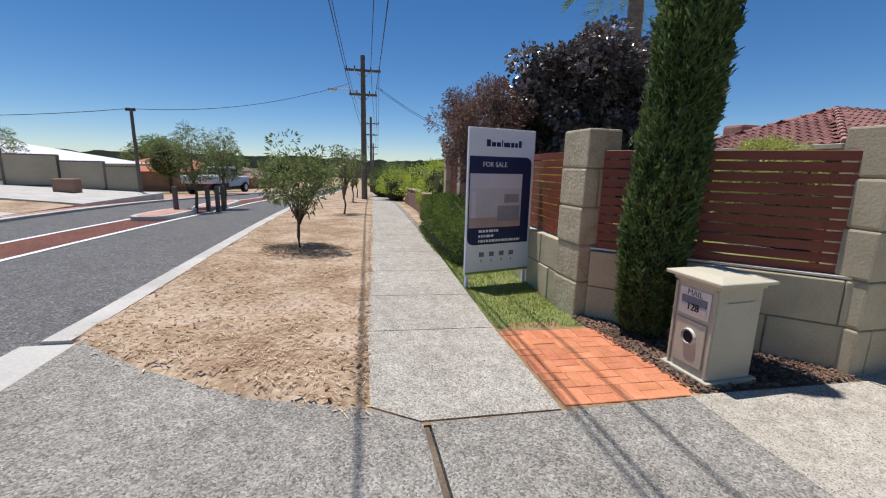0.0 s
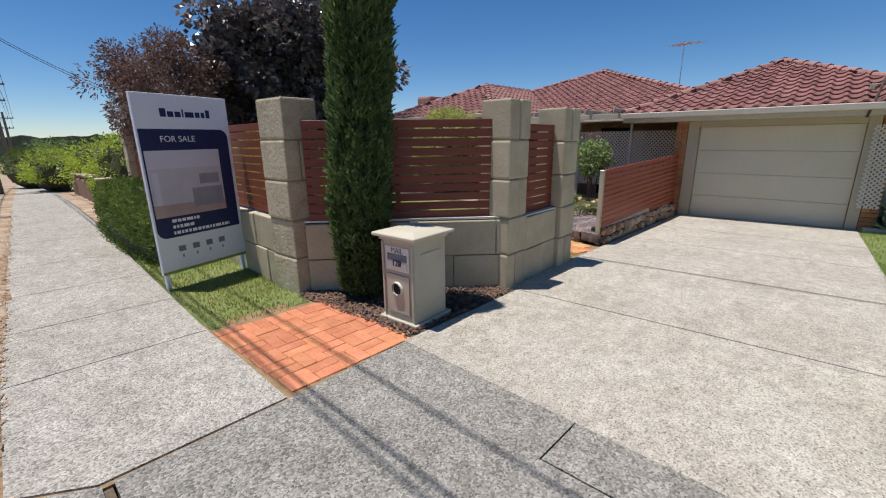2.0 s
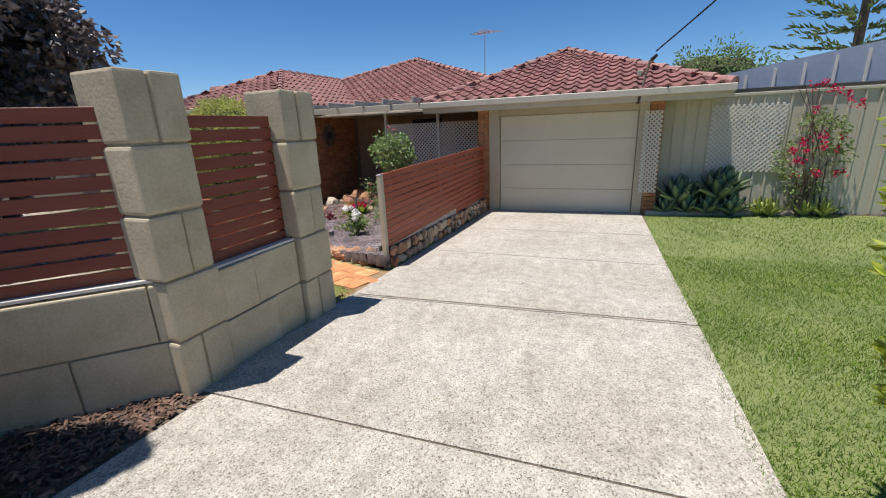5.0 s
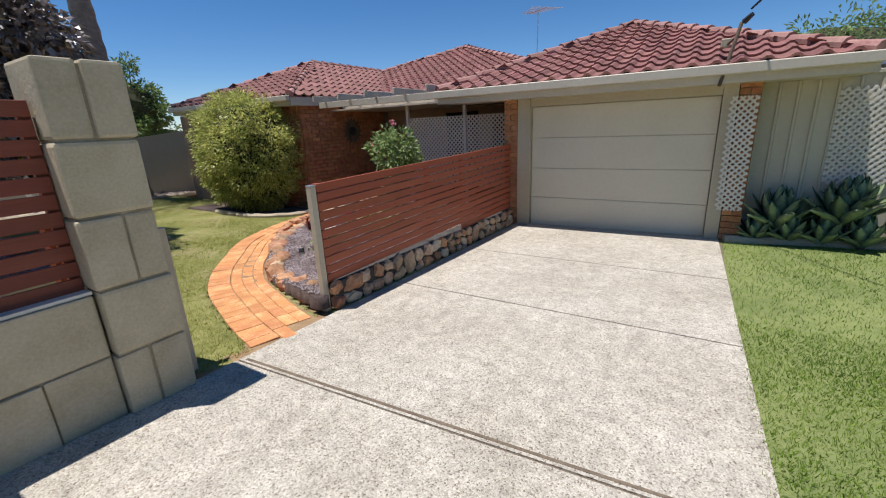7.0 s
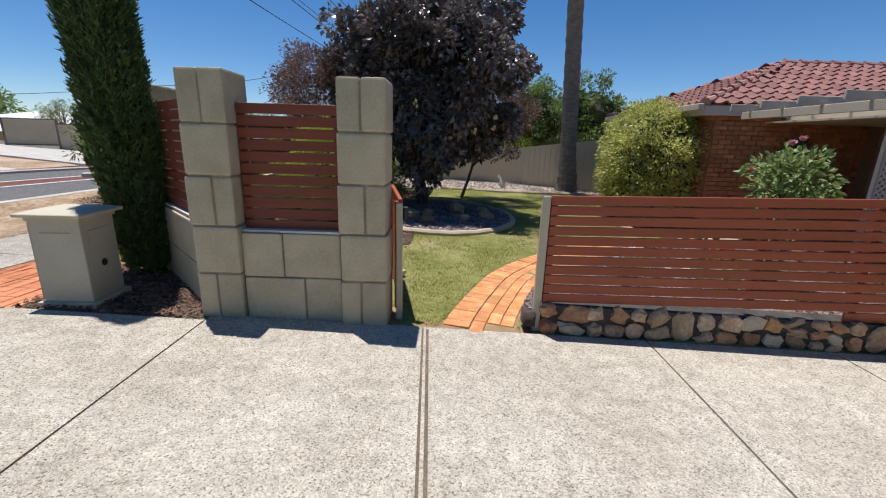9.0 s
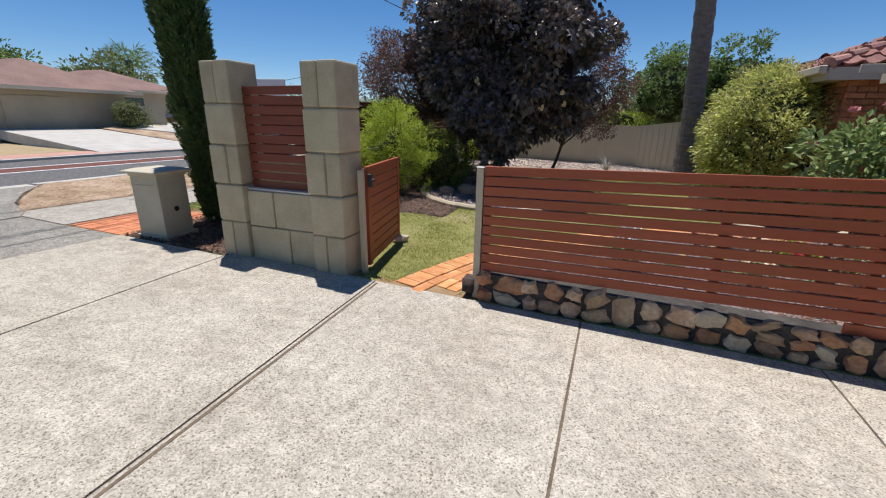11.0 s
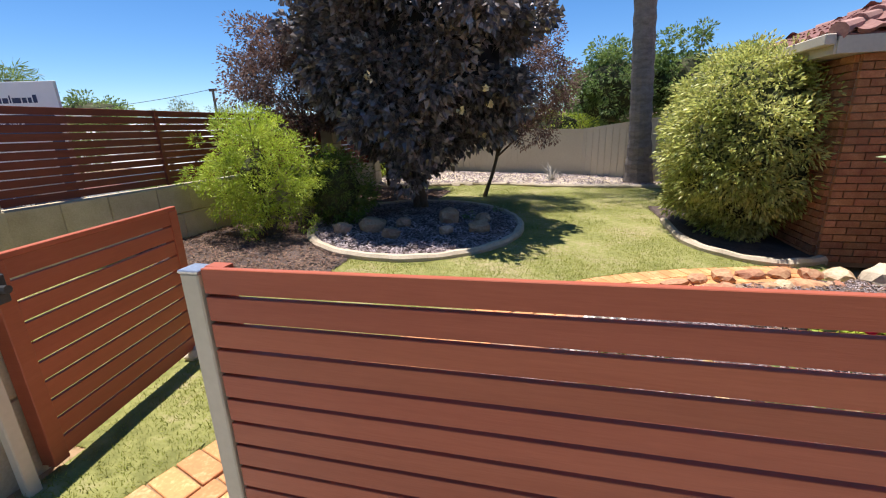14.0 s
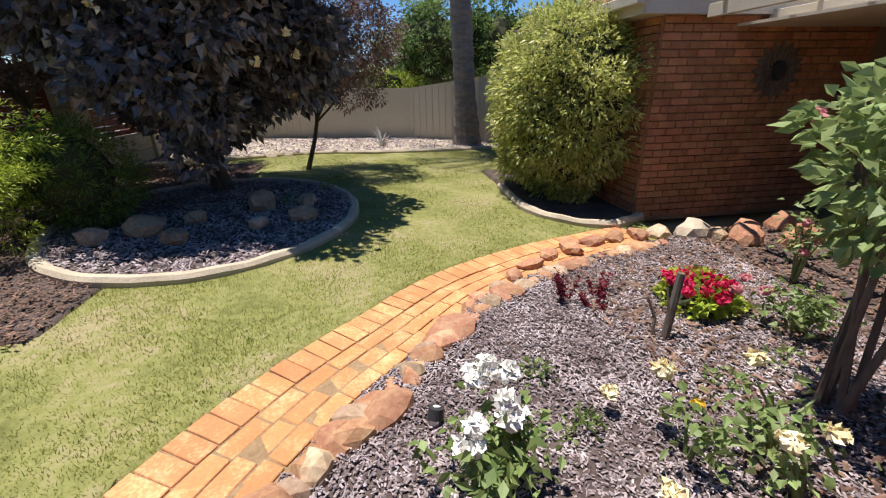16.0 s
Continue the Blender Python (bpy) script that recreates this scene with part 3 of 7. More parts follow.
# footpath slabs
JOINTS = [2.06, 3.28, 4.35, 5.5, 6.9, 8.7, 10.4, 12.2, 14, 16, 18, 20, 22, 24, 26, 28, 31, 34, 38, 42, 48, 56, 66, 80]
footpath = thing("pavement", (0.8, 6, 0), "grey concrete footpath of long slabs with open joints", "pavement", kind="structure")
for y0, y1 in zip(JOINTS, JOINTS[1:]):
    if y0 > 2.4:
        part("slab", strip(path_x, lambda y: path_x(y) + 1.18, 0.012, 0.1, y0 + 0.006, y1 - 0.006), "path", footpath)
part("slab", prism([(path_x(2.3) + 0.02, 2.07), (0.42, 1.88), (1.31, 1.885), (path_x(3.28) + 1.18, 3.274), (path_x(3.28), 3.274)], -0.088, 0.012), "path", footpath)
part("joint_bed", strip(lambda y: path_x(y) + 0.01, lambda y: path_x(y) + 1.17, 0.002, 0.06, 2.4, 60), "joint", footpath, "dirt-filled joints")

# crossover and drive
drive = thing("driveway", (6, 0.5, 0), "pale exposed-aggregate concrete driveway in large bays", "driveway", kind="structure")
cross_l = prism([(-2.02, -3.4), (0.4, -3.4), (0.43, 1.86), (path_x(2.3) + 0.01, 2.05), (-0.6, 2.27), (-1.4, 2.76), (-2.02, 3.29)], -0.1, 0.008)
part("bay", cross_l, "apron", drive, "weathered grey crossover bay")
part("bay", prism([(0.455, -3.4), (1.83, -3.4), (1.86, 0.51), (2.235, 0.5), (2.31, 1.91), (1.31, 1.87), (0.475, 1.86)], -0.1, 0.008), "apron", drive, "weathered grey crossover bay")
part("bay", prism([(1.85, -3.4), (2.1, -3.4), (2.235, 0.49), (1.87, 0.5)], -0.1, 0.008), "apron", drive, "weathered grey crossover bay")
part("slot_fill", newbox(0.405, 0.465, -3.4, 1.87, -0.1, -0.012), "joint", drive, "dirt-filled expansion joint")
BAYS = [2.3, 3.93, 5.7, 7.58, 9.15, 11.14]


def lean_x(x, y):
    return x + (0.05 if x < 3 else -0.028 if x < 5 else -0.05 if x < 6 else 0.02) * (y - 2.05)


for i, (a, b) in enumerate(zip(BAYS, BAYS[1:])):
    y1 = 1.92 if i == 0 else 2.05 if i == 1 else 2.045
    ya, yb = (-1.12 + 0.022 * (x - 3.9) for x in (a, b))
    g0, g1 = 0.008, 0.008
    part("bay", prism([(lean_x(a, ya) + g0, ya), (lean_x(b, yb) - g1, yb), (lean_x(b, y1) - g1, y1), (lean_x(a, y1) + g0, y1)], -0.1, 0.01), "drive", drive)
part("joint_strip", prism([(5.73, 2.0), (5.752, 2.0), (5.9, -1.0), (5.882, -1.0)], -0.05, 0.0125), "joint", drive, "crumbling edge along a joint")
part("joint_bed", newbox(2.2, 11.1, -1.0, 2.03, -0.1, 0.0), "joint", drive, "dirt-filled joints")
structure("soil_strip", prism([(5.3, 1.99), (11.0, 1.985), (11.0, 2.35), (6.9, 2.5), (5.3, 2.5)], -0.1, -0.003), "sand", "sandy soil strip under the fence line", "soil")
structure("soil_strip", prism([(0.1, 1.85), (2.36, 1.85), (2.36, 3.4), (0.15, 3.4)], -0.1, 0.001), "sand", "sandy soil between paving edges", "soil")


# ---- limestone wall ----
def block(parent, x0, x1, y0, y1, z0, z1, m, material="lime", bevel=0.018):
    return part("block", newbox(x0, x1, y0, y1, z0, z1, m, bevel, 2), material, parent, smooth=False)


COURSE = 0.39


def pillar(x, y, w, d, turn, courses=5, flip=0, rough=False, base=0.0, face="x"):
    """A pier of limestone blocks: whole blocks and split courses by turns, with raked joints."""
    m = pose(x, y, base, 0, 0, turn)
    t = thing("limestone_pillar", (x, y, base), "square pillar of cream limestone blocks with raked joints", "pillar", "limestone pillars", turn=turn)
    part("mortar_core", newbox(-w / 2 + 0.015, w / 2 - 0.015, -d / 2 + 0.015, d / 2 - 0.015, -0.1, courses * COURSE - 0.03, m), "mortar", t)
    for i in range(courses):
        z0, z1 = i * COURSE + 0.004 - (0.1 if i == 0 else 0), (i + 1) * COURSE - 0.008
        j = 0.006 * ((i * 37 + int(x * 10)) % 3 - 1)
        if (i + flip) % 2 == 0:
            c = 0.02 * ((i * 13) % 3 - 1)
            block(t, -w / 2 + j, c - 0.006, -d / 2 + j, d / 2, z0, z1, m, "lime_rough" if rough else "lime")
            block(t, c + 0.006, w / 2 + j, -d / 2 - j, d / 2, z0, z1, m)
        else:
            block(t, -w / 2 + j, w / 2 + j, -d / 2 - j, d / 2 + j, z0, z1, m, "lime_rough" if rough else "lime", 0.022)
    return t


def low_wall(a, b, thick, label, courses=2, top=0.745, length=0.55, side=1):
    """A low wall of limestone blocks from a to b; its outer face lies on the line a-b."""
    a, b = Vector((*a, 0)), Vector((*b, 0))
    d = b - a
    m = Matrix.Translation(a) @ Matrix.Rotation(math.atan2(d.y, d.x), 4, "Z")
    t = tagged(new("low_limestone_wall"), label, "garden wall")
    t.matrix_basis = m
    h = top / courses
    y0, y1 = (0, thick) if side > 0 else (-thick, 0)
    part("mortar_core", newbox(0.0, d.length, y0 + 0.02, y1 - 0.02, -0.1, top - 0.02, m), "mortar", t)
    for i in range(courses):
        x = -(length * 0.5) * (i % 2)
        k = 0
        while x < d.length - 0.02:
            x0, x1 = max(x, 0) + 0.004, min(x + length * (0.9 + 0.2 * ((k * 7 + i) % 2)), d.length) - 0.004
            if x1 - x0 > 0.05:
                o = 0.006 * ((k * 5 + i * 3) % 3 - 1)
                block(t, x0, x1, y0 + o, y1 + o, i * h + 0.004 - (0.1 if i == 0 else 0), (i + 1) * h - 0.006, m, bevel=0.012)
            x = x1 + 0.004
            k += 1
    return t


pillar(2.50, 3.75, 0.38, 0.44, 3, flip=1, rough=True)
pillar(4.04, 2.19, 0.36, 0.36, 0, flip=0)
pillar(5.215, 2.2, 0.37, 0.37, 0, flip=0)
pillar(2.86, 9.9, 0.36, 0.36, -3, base=fall(9.9))
pillar(2.95, 11.9, 0.36, 0.36, -3, base=fall(11.9))
low_wall((4.225, 2.055), (5.025, 2.06), 0.24, "low cream limestone block wall between pillars")
low_wall((2.44, 3.5), (3.9, 2.08), 0.24, "low splayed limestone block wall behind the mailbox", length=0.75)
low_wall((2.62, 9.72), (2.345, 3.97), 0.24, "low limestone block wall along the footpath", top=0.76)
low_wall((2.82, 11.74), (2.72, 10.07), 0.24, "low limestone block wall along the footpath", top=0.6)


# ---- slat fences ----
def slats(a, b, z0, z1, count, label, gap=0.012, thick=0.018, mid=(), stile=0.05, material="slat", group="", wave=0.003, slope=0.0, name="slat_fence_panel", rails=True):
    """Level boards between two uprights. The boards' outer face lies on the line a-b."""
    a, b = Vector((*a, 0)), Vector((*b, 0))
    d = b - a
    m = Matrix.Translation(a) @ Matrix.Rotation(math.atan2(d.y, d.x), 4, "Z")
    t = tagged(new(name), label, "fence panel", group)
    t.matrix_basis = m @ Matrix.Translation((0, 0, z0))
    L = d.length
    h = (z1 - z0 + gap) / count
    for i in range(count):
        bm = newbox(0.004, L - 0.004, 0, thick, z0 + i * h, z0 + (i + 1) * h - gap, None, 0.002)
        bow = wave * math.sin(i * 2.3)
        for v in bm.verts:
            f = v.co.x / L
            v.co.z += bow * math.sin(math.pi * f) + slope * v.co.x * (i + 1) / count
        bmesh.ops.transform(bm, matrix=m, verts=bm.verts)
        part("slat", bm, material, t)
    for x in (stile / 2, L - stile / 2, *mid):
        part("upright", newbox(x - stile / 2, x + stile / 2, thick + 0.001, thick + 0.04, z0 - 0.01, z1, m), material, t)
    return t, m


slats((4.225, 2.15), (5.025, 2.15), 0.755, 1.735, 11, "red-brown slatted panel set between limestone pillars", 0.014)
slats((2.50, 3.50), (3.9, 2.2), 0.765, 1.745, 11, "red-brown slatted panel on the splayed limestone wall", 0.014, mid=(0.9,))
slats((2.70, 9.7), (2.43, 3.99), 0.78, 1.74, 11, "red-brown slatted panel on the front limestone wall", 0.012, mid=(1.9, 3.8))
slats((2.9, 11.7), (2.8, 10.1), fall(11) + 0.62, fall(11) + 1.72, 11, "red-brown slatted panel on the front limestone wall", 0.012)
for a, b, z in (((4.225, 2.09), (5.025, 2.09), 0.748), ((2.46, 3.53), (3.9, 2.12), 0.758)):
    d = Vector((b[0] - a[0], b[1] - a[1], 0))
    m = Matrix.Translation((*a, 0)) @ Matrix.Rotation(math.atan2(d.y, d.x), 4, "Z")
    tagged(part("cap_strip", newbox(0.0, d.length, -0.01, 0.1, z - 0.006, z + 0.012, m), "lattice"), "pale metal strip on top of the low wall", "capping")

# driveway fence
FX0, FX1, FY = 6.64, 11.0, 2.14
# boards face away from the sun; drive bounce is put into their colour
fence, fm = slats((FX0 + 0.06, FY), (FX1, FY), 0.33, 1.228, 11, "low red-brown slatted fence beside the driveway", 0.01, 0.02, mid=(1.75, 2.62), stile=0.06, slope=0.02, material="slat_bounce")
part("slat", newbox(9.24 - FX0 - 0.06, FX1 - FX0 - 0.07, 0, 0.02, 0.24, 0.322, fm, 0.002), "slat_bounce", fence)
t = thing("fence_post", (FX0 + 0.025, FY + 0.02, 0), "beige square steel fence post with a grey cap", "fence post")
part("post", newbox(FX0 - 0.005, FX0 + 0.055, FY - 0.005, FY + 0.055, -0.1, 1.146, None, 0.004), "beige", t)
part("cap", newbox(FX0 - 0.008, FX0 + 0.058, FY - 0.008, FY + 0.058, 1.146, 1.157, None, 0.003), "steel", t, "grey cap")
t = thing("fence_post", (FX1 + 0.03, FY + 0.02, 0), "tall beige post where the fence meets the garage", "fence post")
part("post", newbox(FX1 + 0.002, FX1 + 0.05, FY - 0.0, FY + 0.05, -0.1, 2.05, None, 0.004), "beige", t)

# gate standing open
gate, gm = slats((5.49, 2.32), (5.27, 3.42), 0.07, 1.02, 10, "open red-brown slatted gate with a black latch", 0.012, 0.02, stile=0.07, material="slat_bounce", name="gate", group="")
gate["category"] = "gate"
part("frame_rail", newbox(0.0, 1.12, -0.004, 0.03, 1.02, 1.045, gm, 0.003), "slat_bounce", gate)
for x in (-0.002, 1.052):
    part("frame_stile", newbox(x, x + 0.072, -0.006, 0.034, 0.05, 1.02, gm, 0.003), "slat_bounce", gate)
lt = part("latch", newbox(-0.03, 0.02, -0.05, -0.008, 0.86, 0.98, gm, 0.006), "dark", gate, "black latch")
rod(bmb := bmesh.new(), gm @ Vector((-0.01, -0.05, 0.92)), gm @ Vector((-0.01, -0.08, 0.92)), 0.018)
part("knob", bmb, "dark", lt)
t = thing("fence_post", (5.49, 2.24, 0), "beige gate post beside the limestone pillar", "fence post")
part("post", newbox(5.455, 5.505, 2.2, 2.25, -0.1, 1.02, None, 0.004), "beige", t)


# ---- the house ----
house = thing("house", (13, 4, 0), "single-storey brick house with a red tiled hip roof", "house")
GX = 11.0


def wallpart(name, x0, x1, y0, y1, z0, z1, mat, label=""):
    return part(name, newbox(x0, x1, y0, y1, z0, z1), mat, house, label)


# garage
door = part("garage_door", newbox(GX + 0.12, GX + 0.14, -0.78, 1.8, 0.0, 1.98), "door", house, "cream sectional garage door")
for k in range(4):
    part("door_panel", newbox(GX + 0.085, GX + 0.12, -0.775, 1.795, 0.02 + k * 0.485, 0.02 + (k + 1) * 0.485 - 0.005, None, 0.004), "door", door)
wallpart("jamb", GX - 0.01, GX + 0.16, 1.805, 2.015, -0.05, 2.1, "trim")
wallpart("jamb", GX - 0.01, GX + 0.16, -0.95, -0.785, -0.05, 2.1, "trim")
wallpart("lintel", GX + 0.0, GX + 0.16, -0.78, 1.8, 1.962, 2.1, "trim")
wallpart("side_wall", GX + 0.02, 16.5, 2.04, 2.25, -0.1, 2.15, "bmortar")
wallpart("side_wall", GX + 0.02, 16.5, -1.19, -0.98, -0.1, 2.15, "bmortar")
part("garage_back", newbox(14.5, 14.6, -1.0, 2.1, 0, 2.2), "void", house)
# living wing
LX, LY = 10.8, 7.0
wallpart("wall", LX + 0.03, 13.9, LY + 0.03, LY + 0.25, -0.1, 2.29, "bmortar")
wallpart("wall", LX + 0.03, LX + 0.25, LY + 0.25, 12.0, -0.1, 2.29, "bmortar")
wallpart("wall", LX + 0.25, 17.0, 11.8, 12.0, -0.1, 2.29, "bmortar")
# porch recess behind the lattice
wallpart("porch_wall", 13.9, 14.1, 2.25, 9.0, -0.1, 2.25, "bmortar", "shaded brick porch wall")
part("porch_ceiling", newbox(11.7, 14.2, 2.2, 7.1, 2.17, 2.2), "fascia", house)
part("front_door", newbox(13.84, 13.9, 4.2, 5.1, 0, 2.04, None, 0.01), "void", house, "dark front door")
part("window", newbox(13.86, 13.9, 2.6, 3.8, 0.9, 1.9, None, 0.01), "glass", house, "dark porch window")


def roof_plane(corners, material="tile"):
    bm = bmesh.new()
    bm.faces.new([bm.verts.new(c) for c in corners])
    r = bmesh.ops.extrude_face_region(bm, geom=bm.faces[:])
    for v in r["geom"]:
        if isinstance(v, bmesh.types.BMVert):
            v.co.z -= 0.06
    bmesh.ops.recalc_face_normals(bm, faces=bm.faces)
    return bm


TILE_W, TILE_L = 0.25, 0.31


def tile_shape():
    """A wave-shaped roof tile: one trough and one roll, thick at its lower end."""
    prof = [(-0.125, 0.012), (-0.085, -0.003), (-0.03, -0.004), (0.02, 0.012), (0.06, 0.042), (0.1, 0.042), (0.135, 0.012)]
    v, f = [], []
    for y, dz in ((0.0, 0.032), (TILE_L + 0.03, 0.0)):
        for x, z in prof:
            v.append((x, y, z + dz))
    for x, z in prof:
        v.append((x, 0.004, z - 0.004))
    n = len(prof)
    for k in range(n - 1):
        f.append((k, k + 1, n + k + 1, n + k))
        f.append((2 * n + k, 2 * n + k + 1, k + 1, k))
    return v, f


TV, TF = tile_shape()
TILE_MESH = bpy.data.meshes.new("tile")
TILE_MESH.from_pydata(TV, [], TF)
TILE_MESH.materials.append(M["tile"])
roof_far_v, roof_far_f = [], []
tile_jobs = []


def tiles_on(corners, near):
    """Lays wave tiles course by course on a roof slope. The first two corners are the eave."""
    c = [Vector(p) for p in corners]
    ex = (c[1] - c[0]).normalized()
    nrm = ex.cross(c[2] - c[0]).normalized()
    if nrm.z < 0:
        nrm = -nrm
    up = (c[2] - c[0]) - ex * (c[2] - c[0]).dot(ex)
    up.normalize()
    poly = [((p - c[0]).dot(ex), (p - c[0]).dot(up)) for p in c]

    def inside(u, v):
        hit = False
        for (x0, y0), (x1, y1) in zip(poly, poly[1:] + poly[:1]):
            if (y0 > v) != (y1 > v) and u < (x1 - x0) * (v - y0) / (y1 - y0) + x0:
                hit = not hit
        return hit

    sx = ex if ex.cross(up).dot(nrm) > 0 else -ex
    rot = Matrix((sx, up, nrm)).transposed().to_4x4()
    vmax = max(p[1] for p in poly)
    u0, u1 = min(p[0] for p in poly), max(p[0] for p in poly)
    v, row = -0.03, 0
    while v < vmax:
        u = u0 + 0.02
        while u < u1:
            if inside(u, v + TILE_L * 0.5):
                tile_jobs.append((near, Matrix.Translation(c[0] + ex * u + up * v + nrm * 0.012) @ rot))
            u += TILE_W
        v += TILE_L
        row += 1


def hip_line(a, b, r=0.075):
    """Overlapping half-round capping tiles along a hip or ridge."""
    a, b = Vector(a), Vector(b)
    n = max(2, int((b - a).length / 0.36))
    for k in range(n):
        p, q = a.lerp(b, k / n), a.lerp(b, (k + 1.12) / n)
        bm = bmesh.new()
        rod(bm, p + Vector((0, 0, 0.03)), q + Vector((0, 0, 0.015)), r + 0.015, r - 0.01, 10)
        part("ridge_tile", bm, "ridge", house, smooth=False)


EZ = 2.27
GE = [(10.62, -2.1), (10.62, 3.3)]
GP = (14.3, 0.82, 3.52)
slopes = []
g_near, g_far = (10.6, -2.1, EZ), (10.6, 3.3, EZ)
slopes.append(((g_near, g_far, GP), True))
back_r, back_l = (18.5, -2.1, EZ), (18.5, 3.3, EZ)
GPB = (18.5, 0.82, 3.52)
slopes.append(((g_near, back_r, GPB, GP), True))
slopes.append(((g_far, back_l, GPB, GP), True))
l_n, l_f = (10.47, 6.88, 2.47), (10.47, 11.6, 2.47)
LP = (13.5, 9.35, 3.62)
LPB = (19, 9.35, 3.62)
slopes.append(((l_n, l_f, LP), True))
slopes.append(((l_n, (19, 6.88, 2.47), LPB, LP), False))
slopes.append(((l_f, (19, 11.6, 2.47), LPB, LP), False))
MP = (18.8, 7.15, 4.4)
m0, m1 = (13.6, 1.2, 2.5), (13.6, 12.2, 2.5)
slopes.append(((m0, m1, MP), False))
slopes.append(((m0, (24, 1.2, 2.5), (24, 7.15, 4.4), MP), False))
slopes.append(((m1, (24, 12.2, 2.5), (24, 7.15, 4.4), MP), False))
for c, near in slopes:
    part("roof", roof_plane([(x, y, z) for x, y, z in c]), "tile", house)
    tiles_on(c, near)
for a, b in ((g_near, GP), (g_far, GP), (GP, GPB), (l_n, LP), (l_f, LP), (LP, LPB), (m0, MP), (m1, MP), (MP, (24, 7.15, 4.4))):
    hip_line(a, b)
# fascias, gutters and eaves
wallpart("fascia", 10.58, 10.6, -2.1, 3.3, 2.08, 2.25, "fascia")
part("gutter", newbox(10.48, 10.578, -2.12, 3.32, 2.17, 2.285, None, 0.01), "fascia", house)
wallpart("fascia", 10.6, 18, -2.12, -2.1, 2.08, 2.25, "fascia")
wallpart("soffit", 10.6, 11.3, -2.09, 3.29, 2.085, 2.1, "fascia")
wallpart("soffit", 11.3, 18, -2.09, -1.19, 2.085, 2.1, "fascia")
wallpart("fascia", 10.46, 10.48, 6.88, 11.6, 2.28, 2.45, "fascia")
part("gutter", newbox(10.36, 10.458, 6.86, 11.62, 2.37, 2.48, None, 0.01), "fascia", house)
wallpart("fascia", 10.48, 13.6, 6.86, 6.88, 2.28, 2.45, "fascia")
wallpart("soffit", 10.48, 10.84, 6.88, 11.6, 2.285, 2.3, "fascia")
wallpart("soffit", 10.84, 13.9, 6.88, 7.02, 2.285, 2.3, "fascia")
# pergola between the two wings
perg = thing("pergola", (11, 4.6, 2.1), "cream timber pergola rafters over the porch", "pergola")
part("beam", newbox(10.95, 11.0, 3.3, 6.55, 2.2, 2.32, None, 0.004), "fascia", perg)
part("beam", newbox(12.0, 12.05, 2.25, 6.9, 2.2, 2.32, None, 0.004), "fascia", perg)
for k in range(5):
    y = 3.55 + k * 0.7
    part("rafter", newbox(10.62, 12.3, y - 0.02, y + 0.02, 2.32, 2.43, None, 0.004), "fascia", perg)
for y in (3.55, 4.97):
    part("post", newbox(11.97, 12.03, y - 0.03, y + 0.03, 0, 2.2), "lattice", perg)


def lattice(name, origin, along, width, height, label, pitch=0.085, strip_w=0.032, frame=True):
    """Crossed diagonal laths in two layers."""
    t = tagged(new(name), label, "lattice")
    m = Matrix.Translation(origin) @ Matrix.Rotation(math.atan2(along[1], along[0]), 4, "Z")
    t.matrix_basis = m
    for layer, s in ((0, 1), (1, -1)):
        k = -height if s > 0 else 0.0
        end = width if s > 0 else width + height
        while k < end:
            # a lath rises at 45 degrees from (k, 0)
            lo = max(0.0, -k) if s > 0 else max(0.0, k - width)
            hi = min(height, width - k) if s > 0 else min(height, k)
            if hi - lo > 0.03:
                p, q = Vector((k + s * lo, 0, lo)), Vector((k + s * hi, 0, hi))
                d = (q - p).normalized()
                nn = Vector((-d.z, 0, d.x)) * strip_w / 2
                y0, y1 = -0.004 + layer * 0.006, 0.001 + layer * 0.006
                bm = bmesh.new()
                vs = [bm.verts.new(m @ (c + Vector((0, y, 0)))) for y in (y0, y1) for c in (p - nn, p + nn, q + nn, q - nn)]
                for f in ((0, 1, 2, 3), (7, 6, 5, 4), (0, 4, 5, 1), (1, 5, 6, 2), (2, 6, 7, 3), (3, 7, 4, 0)):
                    bm.faces.new([vs[i] for i in f])
                part("lath", bm, "lattice", t)
            k += pitch
    return t


lattice("trellis_screen", (12.0, 4.96, 0.5), (0, -1), 2.68, 1.42, "white diagonal lattice screen on the porch", 0.09, 0.028)
lattice("trellis", (10.97, -0.87, 0.42), (0, -1), 0.3, 1.46, "narrow white lattice fixed to the brick pier", 0.078, 0.024)

# side steel fence with lattice
sf = thing("steel_fence", (11.35, -5, 0), "cream ribbed steel fence beside the garage", "fence")
part("sheet", newbox(11.34, 11.36, -9.0, -1.2, 0.0, 2.05), "steelfence", sf)
for k in range(40):
    y = -1.4 - k * 0.19
    part("rib", newbox(11.318, 11.339, y - 0.018, y + 0.018, 0.02, 2.04, None, 0.006), "steelfence", sf)
part("top_rail", newbox(11.31, 11.39, -9.0, -1.2, 2.05, 2.1, None, 0.006), "steelfence", sf)
lattice("trellis", (11.31, -1.98, 0.75), (0, -1), 1.1, 1.15, "cream lattice panel hung on the steel fence", 0.08, 0.026)
sb = thing("shed", (15, -5.5, 0), "blue-grey steel shed roof beyond the fence", "shed")
part("wall", newbox(13.0, 18.0, -9.0, -2.6, 0.0, 2.2), "hardware", sb)
bm = bmesh.new()
vs = [bm.verts.new(c) for c in ((12.6, -2.4, 2.2), (12.6, -9.2, 2.2), (12.6, -9.2, 3.6), (12.6, -2.4, 2.5), (18.2, -2.4, 2.2), (18.2, -9.2, 2.2), (18.2, -9.2, 3.6), (18.2, -2.4, 2.5))]
